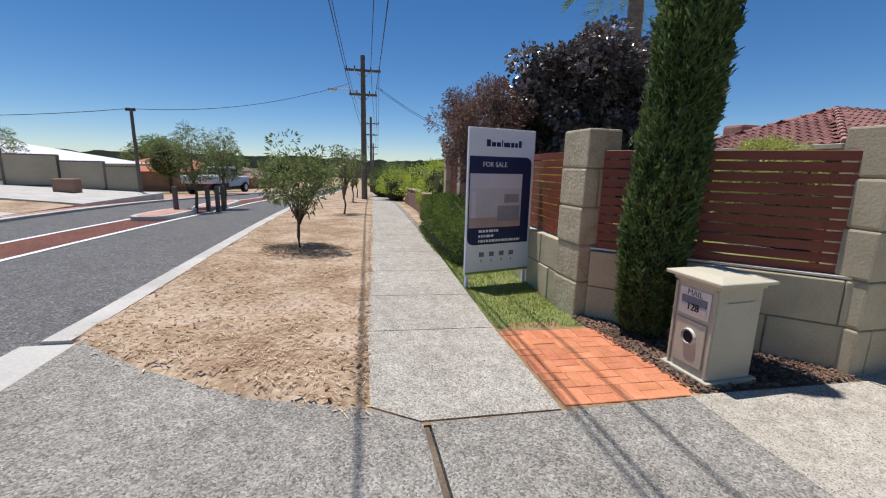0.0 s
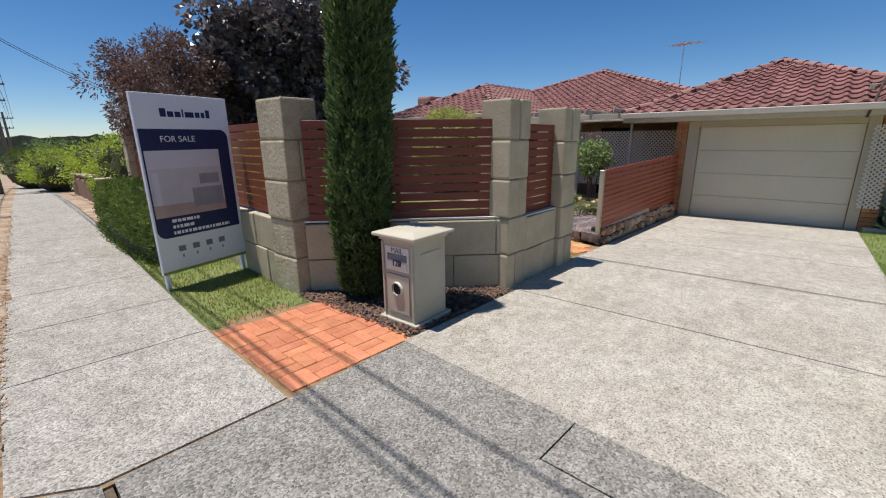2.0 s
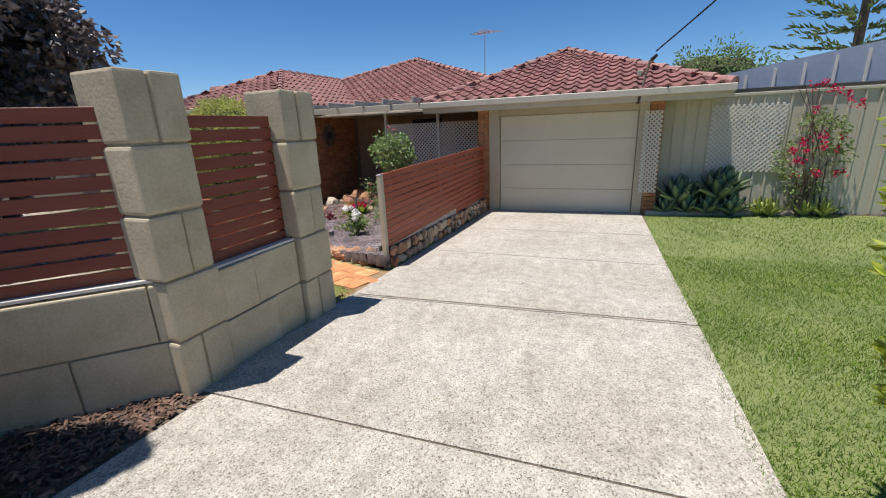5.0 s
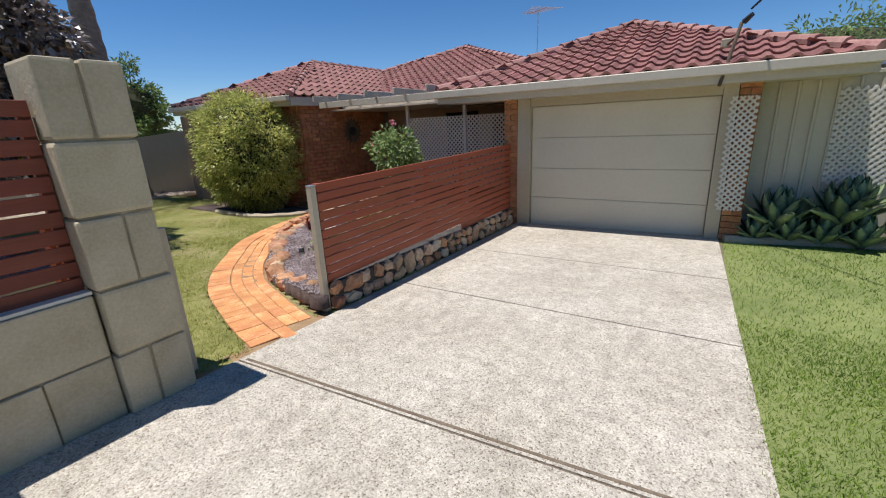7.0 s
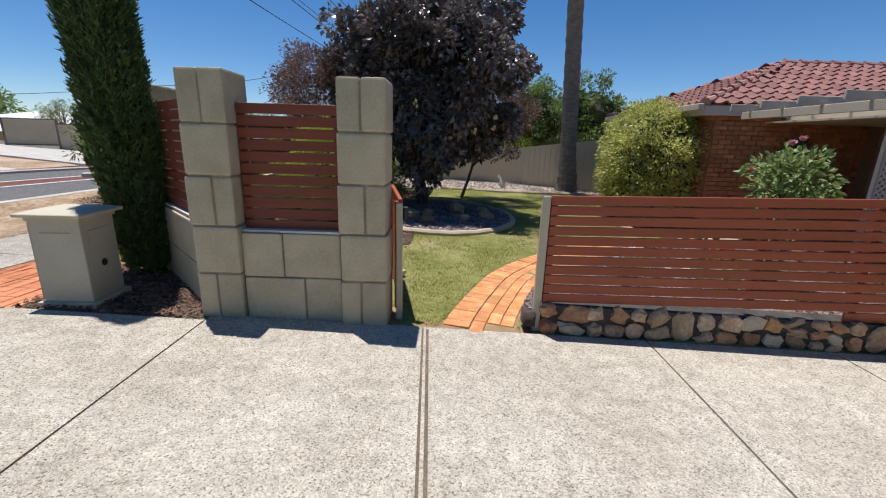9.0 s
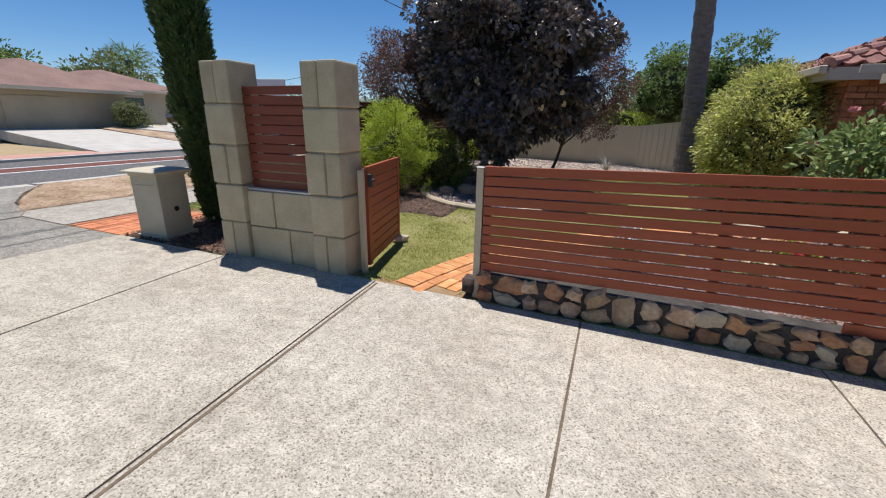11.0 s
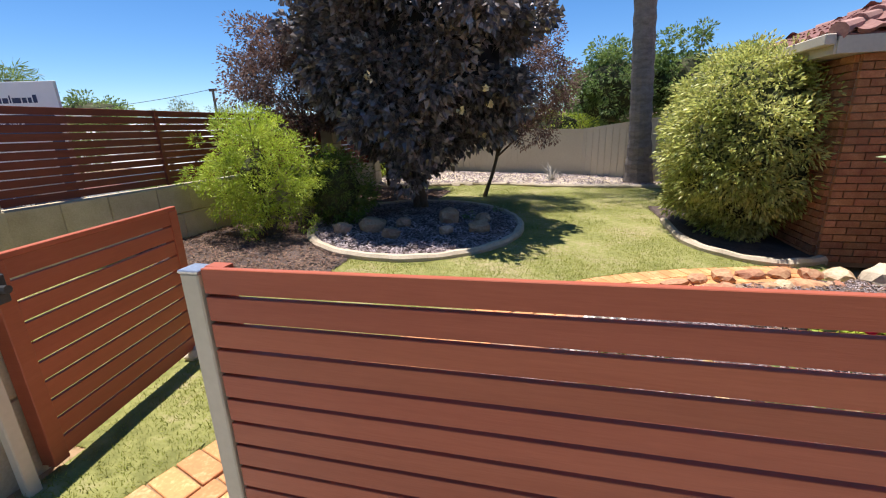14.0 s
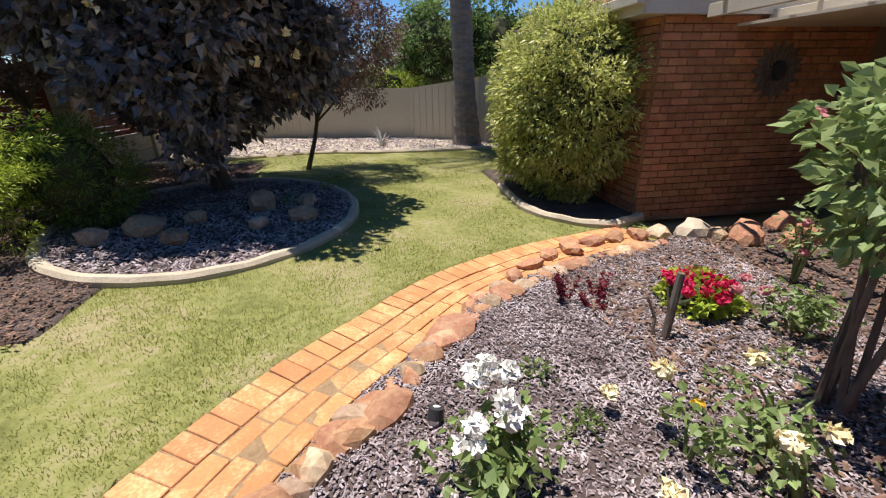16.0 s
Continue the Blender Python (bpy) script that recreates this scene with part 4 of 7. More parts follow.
for f in ((0, 1, 2, 3), (7, 6, 5, 4), (0, 3, 7, 4), (3, 2, 6, 7), (1, 5, 6, 2), (0, 4, 5, 1)):
    bm.faces.new([vs[i] for i in f])
bmesh.ops.recalc_face_normals(bm, faces=bm.faces)
part("gable", bm, "hardware", sb)
for k in range(14):
    y = -2.7 - k * 0.45
    part("rib", newbox(12.57, 12.6, y - 0.02, y + 0.02, 2.2, 2.45 + k * 0.073), "lattice", sb)
# side and rear boundary fences
def ribbed_fence(a, b, za, zb, label):
    """Ribbed steel sheets between a and b; the top runs from za to zb."""
    a, b = Vector((*a, 0)), Vector((*b, 0))
    d = b - a
    m = Matrix.Translation(a) @ Matrix.Rotation(math.atan2(d.y, d.x), 4, "Z")
    t = tagged(new("steel_fence"), label, "fence", "boundary fences")
    t.matrix_basis = m
    L = d.length

    def slab(x0, x1, y0, y1, drop, rise, z0=-0.1):
        bm = newbox(x0, x1, y0, y1, 0, 1)
        for v in bm.verts:
            top = za + (zb - za) * v.co.x / L
            v.co.z = top + rise if v.co.z > 0.5 else (z0 if drop is None else top - drop)
        bmesh.ops.transform(bm, matrix=m, verts=bm.verts)
        return bm

    part("sheet", slab(0, L, 0.0, 0.02, None, -0.02), "steelfence", t)
    x = 0.1
    while x < L - 0.05:
        part("rib", slab(x - 0.02, x + 0.02, -0.02, -0.001, None, -0.03, -0.05), "steelfence", t)
        x += 0.2
    part("top_rail", slab(0, L, -0.025, 0.045, 0.02, 0.03), "steelfence", t)


ribbed_fence((2.7, 15.3), (8.6, 15.1), 1.38, 1.42, "cream ribbed steel boundary fence at the back of the yard")
ribbed_fence((8.6, 15.1), (12.2, 13.0), 1.42, 2.0, "cream steel boundary fence rising towards the house")
ribbed_fence((12.2, 13.0), (24.0, 13.0), 2.0, 2.0, "cream steel boundary fence rising towards the house")


# ---- front strip: grass, mulch, brick pad, mailbox, sign ----
def blades(name, inside, x0, x1, y0, y1, count, length, material, label, z=0.0, slope=None, lean=0.9):
    """Short turf: single narrow blades at random leans."""
    p = np.stack([rng.uniform(x0, x1, count), rng.uniform(y0, y1, count)], 1)
    p = p[inside(p[:, 0], p[:, 1])]
    n = len(p)
    zz = np.full(n, z + 0.002)
    a = np.column_stack([p, zz - 0.004])
    ang = rng.uniform(0, 2 * np.pi, n)
    side = np.column_stack([np.cos(ang), np.sin(ang), np.zeros(n)]) * (length * 0.1)
    tip = unit(n) * lean
    tip[:, 2] = np.abs(tip[:, 2]) + 0.45
    tip = a + tip / np.linalg.norm(tip, axis=1)[:, None] * (length * rng.uniform(0.5, 1.3, n))[:, None]
    v = np.stack([a - side, a + side, tip], 1).reshape(-1, 3)
    me = bpy.data.meshes.new(name)
    me.from_pydata(v, [], np.arange(n * 3).reshape(-1, 3))
    return tagged(mesh_part(name, me, material), label, "grass", kind="stuff")


def flakes(name, inside, x0, x1, y0, y1, count, length, width, material, label, category, z=0.0, slope=None, thick=0.35, tilt=0.35):
    """Loose chips: thin bent slivers lying at random."""
    p = np.stack([rng.uniform(x0, x1, count), rng.uniform(y0, y1, count)], 1)
    p = p[inside(p[:, 0], p[:, 1])]
    n = len(p)
    zz = z + rng.uniform(0.0, 0.02, n) + (slope(p[:, 0], p[:, 1]) if slope else 0)
    c = np.column_stack([p, zz])
    ang = rng.uniform(0, 2 * np.pi, n)
    u = np.column_stack([np.cos(ang), np.sin(ang), rng.normal(0, tilt, n)])
    u /= np.linalg.norm(u, axis=1)[:, None]
    w = np.cross(u, unit(n) * tilt + np.array([0, 0, 1]))
    w /= np.linalg.norm(w, axis=1)[:, None]
    up = np.cross(w, u)
    up *= np.sign(up[:, 2:3])
    ln = (length * rng.uniform(0.4, 1.3, n))[:, None] / 2
    wd = (width * rng.uniform(0.5, 1.3, n))[:, None] / 2
    th = wd * thick
    v = np.stack([c - u * ln - w * wd * 0.6, c + u * ln * 0.9 - w * wd, c + u * ln + w * wd * 0.5, c - u * ln * 0.8 + w * wd, c + up * th * 2], 1)
    b = np.arange(n)[:, None] * 5
    f = np.concatenate([b + np.array(k) for k in ((0, 1, 4), (1, 2, 4), (2, 3, 4), (3, 0, 4))], 1).reshape(-1, 3)
    me = bpy.data.meshes.new(name)
    me.from_pydata(v.reshape(-1, 3), [], f)
    return tagged(mesh_part(name, me, material), label, category, kind="stuff")


def in_poly(poly):
    def inside(x, y):
        hit = np.zeros(np.shape(x), bool)
        for (x0, y0), (x1, y1) in zip(poly, poly[1:] + poly[:1]):
            if y0 != y1:
                hit ^= ((y0 > y) != (y1 > y)) & (x < (x1 - x0) * (y - y0) / (y1 - y0) + x0)
        return hit
    return inside


strip_poly = [(1.37, 3.25), (2.3, 3.24), (2.34, 4.0), (2.5, 7.0), (path_x(7) + 1.2, 7.0)]
uneven("lawn_strip", in_poly(strip_poly), 1.2, 2.7, 3.2, 7.1, 0.06, 0.012, "lawn_g", "thin green grass strip beside the footpath", "lawn", z=0.0)
blades("grass", in_poly(strip_poly), 1.2, 2.7, 3.2, 7.1, 16000, 0.04, "grass", "thin green grass under the sale sign")
uneven("sandy_strip", lambda x, y: (path_x(y) + 1.18 < x) & (x < 2.5 + 0.05 * (y - 7)), 1.3, 3.4, 7.0, 14.0, 0.1, 0.015, "verge", "sandy strip with fallen leaves beside the hedge", "verge", z=-0.0, slope=lambda x, y: fall(y))
structure("sandy_strip_far", strip(lambda y: path_x(y) + 1.18, lambda y: path_x(y) + 4.5, 0.0, 0.1, 14.0, 90), "verge", "sandy strip beside the footpath further on", "verge")
bed_poly = [(2.33, 1.94), (3.88, 1.94), (3.88, 2.25), (2.45, 3.5), (2.28, 3.5), (2.36, 2.2)]
uneven("mulch_bed", in_poly(bed_poly), 2.2, 4.0, 1.9, 3.6, 0.05, 0.02, "mulch", "dark bark mulch at the foot of the wall", "garden bed", z=0.0)
flakes("bark_chips", in_poly(bed_poly), 2.2, 4.0, 1.9, 3.6, 5200, 0.05, 0.02, "brown_chips", "brown bark chips at the foot of the wall", "mulch", 0.012)
flakes("straw_litter", lambda x, y: in_verge(x, y) & (wave(x * 2.2, y * 2.2, 4) + 0.6 * wave(x * 6, y * 6, 1) > rng.uniform(-1.1, 0.7, np.shape(x))), -2.1, 1.0, 1.95, 11, 34000, 0.055, 0.007, "straw", "dead grass straw lying on the verge", "straw", 0.016, lambda x, y: falls(y), 0.15, 0.12)
flakes("leaf_litter", in_verge, -2.1, 1.0, 1.95, 11, 2600, 0.05, 0.02, "litter", "dry brown leaves scattered on the verge", "leaf litter", 0.018, lambda x, y: falls(y), 0.12, 0.12)
flakes("leaf_litter", lambda x, y: (np.abs(y - apron_edge(x)) < 0.16) & (-1.9 < x) & (x < 0.15), -2.0, 0.2, 1.95, 3.5, 900, 0.05, 0.01, "straw", "dry litter along the edge of the crossover", "leaf litter", 0.004, None, 0.12, 0.1)
flakes("leaf_litter", lambda x, y: (path_x(y) - 0.09 < x) & (x < path_x(y) + 0.03), 0.0, 0.8, 2.4, 9, 2600, 0.07, 0.01, "litter", "dry litter along the edge of the footpath", "leaf litter", 0.012, None, 0.12, 0.1)

BRICK = newbox(-0.1135, 0.1135, -0.056, 0.056, -0.05, 0.0, None, 0.004)
PAVER = bpy.data.meshes.new("brick")
BRICK.to_mesh(PAVER)
BRICK.free()
PAVER.materials.append(M["paver"])
PADBRICK = PAVER.copy()
PADBRICK.materials.clear()
PADBRICK.materials.append(M["pad"])
pad = thing("brick_pad", (1.85, 2.7, 0), "small orange clay brick pad laid in basket weave", "paving", kind="structure")
part("bedding", prism([(1.32, 1.89), (2.32, 1.93), (2.3, 3.24), (1.37, 3.25)], -0.08, -0.006), "sand", pad)
for i in range(5):
    for j in range(6):
        cx, cy = 1.465 + i * 0.205, 2.02 + j * 0.21
        if cx > 2.34:
            continue
        for k in (-1, 1):
            flat = (i + j) % 2
            m = pose(cx + (0 if flat else k * 0.051), cy + (k * 0.052 if flat else 0), 0.012 + random.uniform(-0.003, 0.003), 0, 0, (0 if flat else 90) - 2 + random.uniform(-1, 1))
            ob = mesh_part("brick", PADBRICK, None, pad)
            ob.matrix_basis = m @ Matrix.Diagonal((0.88, 0.88, 1, 1))


def text(body, size, m, material, parent, name="lettering", extrude=0.001):
    cu = bpy.data.curves.new(name, "FONT")
    cu.body, cu.size, cu.extrude, cu.align_x, cu.align_y = body, size, extrude, "CENTER", "CENTER"
    ob = bpy.data.objects.new("tmp", cu)
    scene.collection.objects.link(ob)
    me = bpy.data.meshes.new_from_object(ob.evaluated_get(bpy.context.evaluated_depsgraph_get()))
    bpy.data.objects.remove(ob)
    me.transform(m)
    me.materials.clear()
    return mesh_part(name, me, material, parent)


def mailbox():
    t = thing("mailbox", (2.72, 2.22, 0), "cream pedestal mailbox with a moulded cap, number 128", "mailbox", turn=3)
    m = pose(2.72, 2.22, 0, 0, 0, 3) @ Matrix.Diagonal((1, 1, 1.04, 1))
    part("body", newbox(-0.2, 0.2, -0.185, 0.185, 0.04, 0.72, m, 0.006), "mail", t)
    part("plinth", newbox(-0.235, 0.235, -0.22, 0.22, -0.05, 0.045, m, 0.012, 2), "mail", t)
    part("cornice", newbox(-0.215, 0.215, -0.2, 0.2, 0.7, 0.735, m, 0.01, 2), "mail", t)
    bm = newbox(-0.26, 0.26, -0.245, 0.245, 0.735, 0.762, None, 0.006)
    top = [v for v in bm.verts if v.co.z > 0.759]
    c = bm.verts.new((0, 0, 0.79))
    bmesh.ops.transform(bm, matrix=m, verts=bm.verts)
    bm.verts.remove(c)
    cap = part("cap", bm, "mail_top", t)
    hip = bmesh.new()
    b4 = [hip.verts.new(m @ Vector(q)) for q in ((-0.25, -0.235, 0.762), (0.25, -0.235, 0.762), (0.25, 0.235, 0.762), (-0.25, 0.235, 0.762))]
    u4 = [hip.verts.new(m @ Vector(q)) for q in ((-0.16, -0.15, 0.785), (0.16, -0.15, 0.785), (0.16, 0.15, 0.785), (-0.16, 0.15, 0.785))]
    hip.faces.new(u4)
    for k in range(4):
        hip.faces.new((b4[k], b4[(k + 1) % 4], u4[(k + 1) % 4], u4[k]))
    part("cap_top", hip, "mail_top", cap)
    # street face looks to -x
    f = m @ Matrix.Translation((-0.2, 0, 0)) @ Matrix.Rotation(radians(-90), 4, "Z") @ Matrix.Rotation(radians(90), 4, "X")
    def plate(name, x0, x1, z0, z1, d0, d1, mat, parent=t, bevel=0.003, label=""):
        return part(name, newbox(x0, x1, z0, z1, d0, d1, f, bevel), mat, parent, label)
    plate("edge_strip", -0.18, -0.155, 0.07, 0.69, 0.001, 0.012, "mail")
    plate("edge_strip", 0.155, 0.18, 0.07, 0.69, 0.001, 0.012, "mail")
    sl = plate("slot_plate", -0.135, 0.135, 0.46, 0.66, 0.001, 0.008, "lattice", label="steel slot plate lettered MAIL")
    plate("slot", -0.11, 0.11, 0.545, 0.6, 0.0085, 0.011, "print", sl)
    plate("flap", -0.115, 0.115, 0.475, 0.535, 0.0085, 0.014, "lattice", sl)
    text("MAIL", 0.062, f @ Matrix.Translation((0, 0.628, 0.01)), "print", sl)
    text("128", 0.072, f @ Matrix.Translation((0.0, 0.525, 0.017)), "dark", sl, extrude=0.003)
    dr = plate("door", -0.13, 0.13, 0.1, 0.43, 0.001, 0.012, "mail", label="recessed lower door")
    bm = bmesh.new()
    bmesh.ops.create_cone(bm, cap_ends=False, segments=28, radius1=0.062, radius2=0.055, depth=0.02)
    bmesh.ops.create_cone(bm, cap_ends=False, segments=28, radius1=0.048, radius2=0.048, depth=0.02)
    bmesh.ops.transform(bm, matrix=f @ Matrix.Translation((0, 0.31, 0.02)), verts=bm.verts)
    part("paper_ring", bm, "lattice", dr, "pale ring of the paper tube")
    bm = bmesh.new()
    bmesh.ops.create_cone(bm, cap_ends=True, segments=28, radius1=0.05, radius2=0.05, depth=0.004)
    bmesh.ops.transform(bm, matrix=f @ Matrix.Translation((0, 0.31, 0.0145)), verts=bm.verts)
    part("paper_hole", bm, "void", dr)
    # drive face looks to +x
    g = m @ Matrix.Translation((0.2, 0, 0)) @ Matrix.Rotation(radians(90), 4, "Z") @ Matrix.Rotation(radians(90), 4, "X")
    part("rear_door", newbox(-0.12, 0.12, 0.46, 0.62, 0.001, 0.008, g, 0.003), "mail", t)
    bm = bmesh.new()
    bmesh.ops.create_cone(bm, cap_ends=True, segments=24, radius1=0.03, radius2=0.03, depth=0.006)
    bmesh.ops.transform(bm, matrix=g @ Matrix.Translation((0, 0.33, 0.003)), verts=bm.verts)
    part("rear_hole", bm, "void", t)
    # side panel line towards the drive
    part("side_moulding", newbox(-0.12, 0.12, -0.192, -0.186, 0.6, 0.61, m, 0.002), "mail", t)


mailbox()


def sale_sign():
    a, b = Vector((1.45, 4.67, 0)), Vector((2.37, 4.91, 0))
    d = b - a
    ang = math.atan2(d.y, d.x)
    L = d.length
    t = thing("sale_sign", (a.x, a.y, 0), "white and navy FOR SALE board on two posts", "sign", turn=math.degrees(ang))
    m = Matrix.Translation(a) @ Matrix.Rotation(ang, 4, "Z")
    Z0, Z1 = 0.18, 2.0
    board = part("board", newbox(-0.02, L + 0.02, -0.02, 0.02, Z0, Z1, m, 0.003), "white", t)
    for x in (0.02, L - 0.03):
        part("post", newbox(x - 0.02, x + 0.02, -0.015, 0.025, -0.15, Z0 + 0.02, m), "white", t)
    f = m @ Matrix.Translation((0, -0.02, 0)) @ Matrix.Rotation(radians(90), 4, "X")
    W = L + 0.04
    H = Z1 - Z0
    X = lambda u: -0.02 + u * W
    Z = lambda v: Z1 - v * H

    def rect(name, u0, u1, v0, v1, mat, d=0.002, r=0.0, parent=board):
        bm = bmesh.new()
        x0, x1, z0, z1 = X(u0), X(u1), Z(v1), Z(v0)
        pts = [(x0, z0), (x1, z0), (x1, z1), (x0, z1)]
        if r:
            pts = []
            for cx, cz, s in ((x0 + r, z0 + r, 180), (x1 - 0.002, z0 + 0.002, 270), (x1 - r, z1 - r, 0), (x0 + 0.002, z1 - 0.002, 90)):
                rr = r if s in (180, 0) else 0.002
                for k in range(6):
                    an = radians(s + k * 18)
                    pts.append((cx + rr * math.cos(an), cz + rr * math.sin(an)))
        vs = [bm.verts.new((x, z, d)) for x, z in pts]
        lo = [bm.verts.new((x, z, d - 0.0015)) for x, z in pts]
        bm.faces.new(vs)
        for k in range(len(vs)):
            bm.faces.new((lo[k], lo[(k + 1) % len(vs)], vs[(k + 1) % len(vs)], vs[k]))
        bmesh.ops.transform(bm, matrix=f, verts=bm.verts)
        return part(name, bm, mat, parent)

    navy = rect("navy_field", 0.015, 0.96, 0.185, 0.79, "navy", 0.002, 0.09)
    text("FOR SALE", 0.085, f @ Matrix.Translation((X(0.39), Z(0.24), 0.003)), "white", navy)
    # plain bar in place of the agency's name
    for u0, u1 in ((0.25, 0.31), (0.325, 0.385), (0.4, 0.46), (0.475, 0.49), (0.505, 0.6), (0.615, 0.665), (0.68, 0.72), (0.735, 0.78)):
        rect("name_bar", u0, u1, 0.09 if u0 not in (0.25, 0.475, 0.735) else 0.075, 0.12, "navy")
    photo = rect("photo", 0.03, 0.82, 0.30, 0.67, "ph_wall", 0.0045, parent=navy)
    rect("photo_ceiling", 0.03, 0.82, 0.30, 0.40, "ph_ceil", 0.006, parent=photo)
    rect("photo_floor", 0.03, 0.82, 0.60, 0.67, "ph_floor", 0.006, parent=photo)
    rect("photo_bench", 0.45, 0.80, 0.52, 0.63, "ph_bench", 0.0075, parent=photo)
    rect("photo_window", 0.55, 0.78, 0.44, 0.5, "ph_bench", 0.0075, parent=photo)
    rect("photo_doorway", 0.06, 0.12, 0.42, 0.6, "ph_ceil", 0.0075, parent=photo)
    for v, w in ((0.695, 0.3), (0.73, 0.24), (0.765, 0.66)):
        u = 0.18
        while u < 0.18 + w:
            e = min(u + random.uniform(0.03, 0.08), 0.18 + w)
            rect("text_bar", u, e - 0.012, v - 0.009, v + 0.009, "white", 0.0045, parent=navy)
            u = e
    for k in range(4):
        u = 0.2 + k * 0.155
        rect("icon", u, u + 0.075, 0.845, 0.878, "print")
        rect("icon_count", u + 0.03, u + 0.045, 0.897, 0.915, "print")
    rect("green_line", 0.0, 1.0, 0.982, 0.998, "lime_line")


sale_sign()


# ---- front plants ----
def columnar(name, base, height, radius, count, label, leaf, core, leaf_l, leaf_w, shape, up=1.0, parts_out=0.5, category="tree"):
    """An upright conifer: short sprays on an uneven tapering body."""
    t = thing(name, base, label, category)
    part("trunk", tube([(base[0], base[1], -0.1), (base[0], base[1], height * 0.6)], [radius * 0.18, radius * 0.1], 8), "bark", t)
    bm = bmesh.new()
    rings = []
    for i in range(25):
        f = i / 24
        z = 0.12 + f * (height - 0.2)
        row = []
        for k in range(20):
            a = 2 * math.pi * k / 20
            r = radius * shape(f) * 0.82 * (1 + 0.2 * noise.noise(Vector((math.cos(a) * 2.2, math.sin(a) * 2.2, z * 1.7))))
            row.append(bm.verts.new((base[0] + r * math.cos(a), base[1] + r * math.sin(a), base[2] + z)))
        rings.append(row)
    for a, b in zip(rings, rings[1:]):
        for k in range(20):
            bm.faces.new((a[k], a[(k + 1) % 20], b[(k + 1) % 20], b[k]))
    bm.faces.new(rings[-1])
    bm.faces.new(rings[0][::-1])
    # solid dark body behind the sprays, in place of inner shade
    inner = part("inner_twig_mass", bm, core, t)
    tufts = count // 14
    f = rng.uniform(0.0, 1.0, tufts)
    a = rng.uniform(0, 2 * np.pi, tufts)
    z = 0.08 + f * (height - 0.1)
    sh = np.array([shape(v) for v in f])
    wob = np.array([1 + 0.22 * noise.noise(Vector((math.cos(b) * 2.2, math.sin(b) * 2.2, c * 1.7))) + 0.16 * noise.noise(Vector((math.cos(b) * 6, math.sin(b) * 6, c * 3.5))) for b, c in zip(a, z)])
    r = radius * sh * wob * rng.uniform(0.82, 1.08, tufts)
    c = np.column_stack([base[0] + r * np.cos(a), base[1] + r * np.sin(a), base[2] + z])
    out = np.column_stack([np.cos(a) * parts_out, np.sin(a) * parts_out, np.full(tufts, up)])
    c14, o14 = np.repeat(c, 14, 0), np.repeat(out, 14, 0)
    step = np.tile(np.linspace(-0.5, 1.0, 14), tufts)[:, None]
    on = o14 / np.linalg.norm(o14, axis=1)[:, None]
    p = c14 + on * step * leaf_l * 1.6 + unit(len(c14)) * leaf_l * 0.22
    mesh_part("foliage", leaf_mesh("foliage", p, on + unit(len(p)) * 0.65, leaf_l, leaf_w, fold=0.3), leaf, t)
    return t


cy = columnar("cypress", (2.77, 3.08, 0), 4.5, 0.235, 60000, "tall narrow dark green pencil cypress", "cyp", "core", 0.055, 0.02,
         lambda f: min(1, 0.78 + f * 1.2) * (1 if f < 0.7 else max(0.05, 1 - (f - 0.7) ** 1.6 * 6)))
cy.matrix_basis = pose(2.74, 3.02, 0, 4.5, 0, 0)
th = columnar("conifer", (3.6, -1.84, 0), 3.4, 0.68, 150000, "dense bright green conifer with blue-grey cones", "thuja", "core", 0.04, 0.02,
              lambda f: (0.62 + 0.38 * math.sin(min(f / 0.45, 1) * math.pi / 2)) * (1 if f < 0.45 else max(0.08, 1 - ((f - 0.45) / 0.55) ** 1.8)), up=0.4, parts_out=1.0)
for k in range(60):
    a = random.uniform(1.4, 4.4)
    z = random.uniform(0.5, 2.6)
    r = 0.7 * (0.97 if z < 1.7 else 0.82)
    c = Vector((3.6 + r * math.cos(a), -1.84 + r * math.sin(a), z))
    bm = bmesh.new()
    for q in range(3):
        bb = stone(k * 3 + q, 0.014, 0.014, 0.014, 0.3, 1)
        off = Vector([random.uniform(-0.02, 0.02) for _ in range(3)])
        for v in bb.verts:
            v.co += c + off
        me = bpy.data.meshes.new("tmp")
        bb.to_mesh(me)
        bb.free()
        bm.from_mesh(me)
        bpy.data.meshes.remove(me)
    part("cone_cluster", bm, "berry", th)


def bushy(name, centre, radii, clumps, clump_r, each, ll, lw, leaf, label, core="core", category="shrub", group="", seed=1, stems=0, droop=0.1, inner=0.7, shrink=0.8, wild=0.0):
    """A rounded shrub of leaf clumps over a dark lump standing for inner shade."""
    base = (centre[0], centre[1], max(0, centre[2] - radii[2]) if centre[2] > 5 else 0)
    t = thing(name, base, label, category, group)
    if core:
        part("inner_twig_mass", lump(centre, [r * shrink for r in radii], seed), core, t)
    c = ellipsoid_clumps(centre, radii, clumps, inner, -1.0, wild)
    c = c[c[:, 2] > 0.04]
    for k in range(stems):
        e = Vector(c[k % len(c)])
        part("stem", tube([(centre[0] + random.uniform(-0.06, 0.06), centre[1] + random.uniform(-0.06, 0.06), -0.05), Vector((centre[0], centre[1], centre[2] * 0.5)).lerp(e, 0.4), e], [0.02, 0.014, 0.006], 6), "bark", t)
    p, d = clump_points(c, clump_r, each)
    d = d + unit(len(d)) * 0.5 + (p - np.asarray(centre)) / np.asarray(radii) * 0.7
    ok = p[:, 2] > 0.01
    mesh_part("foliage", leaf_mesh("foliage", p[ok], d[ok], ll, lw, droop=droop), leaf, t)
    return t


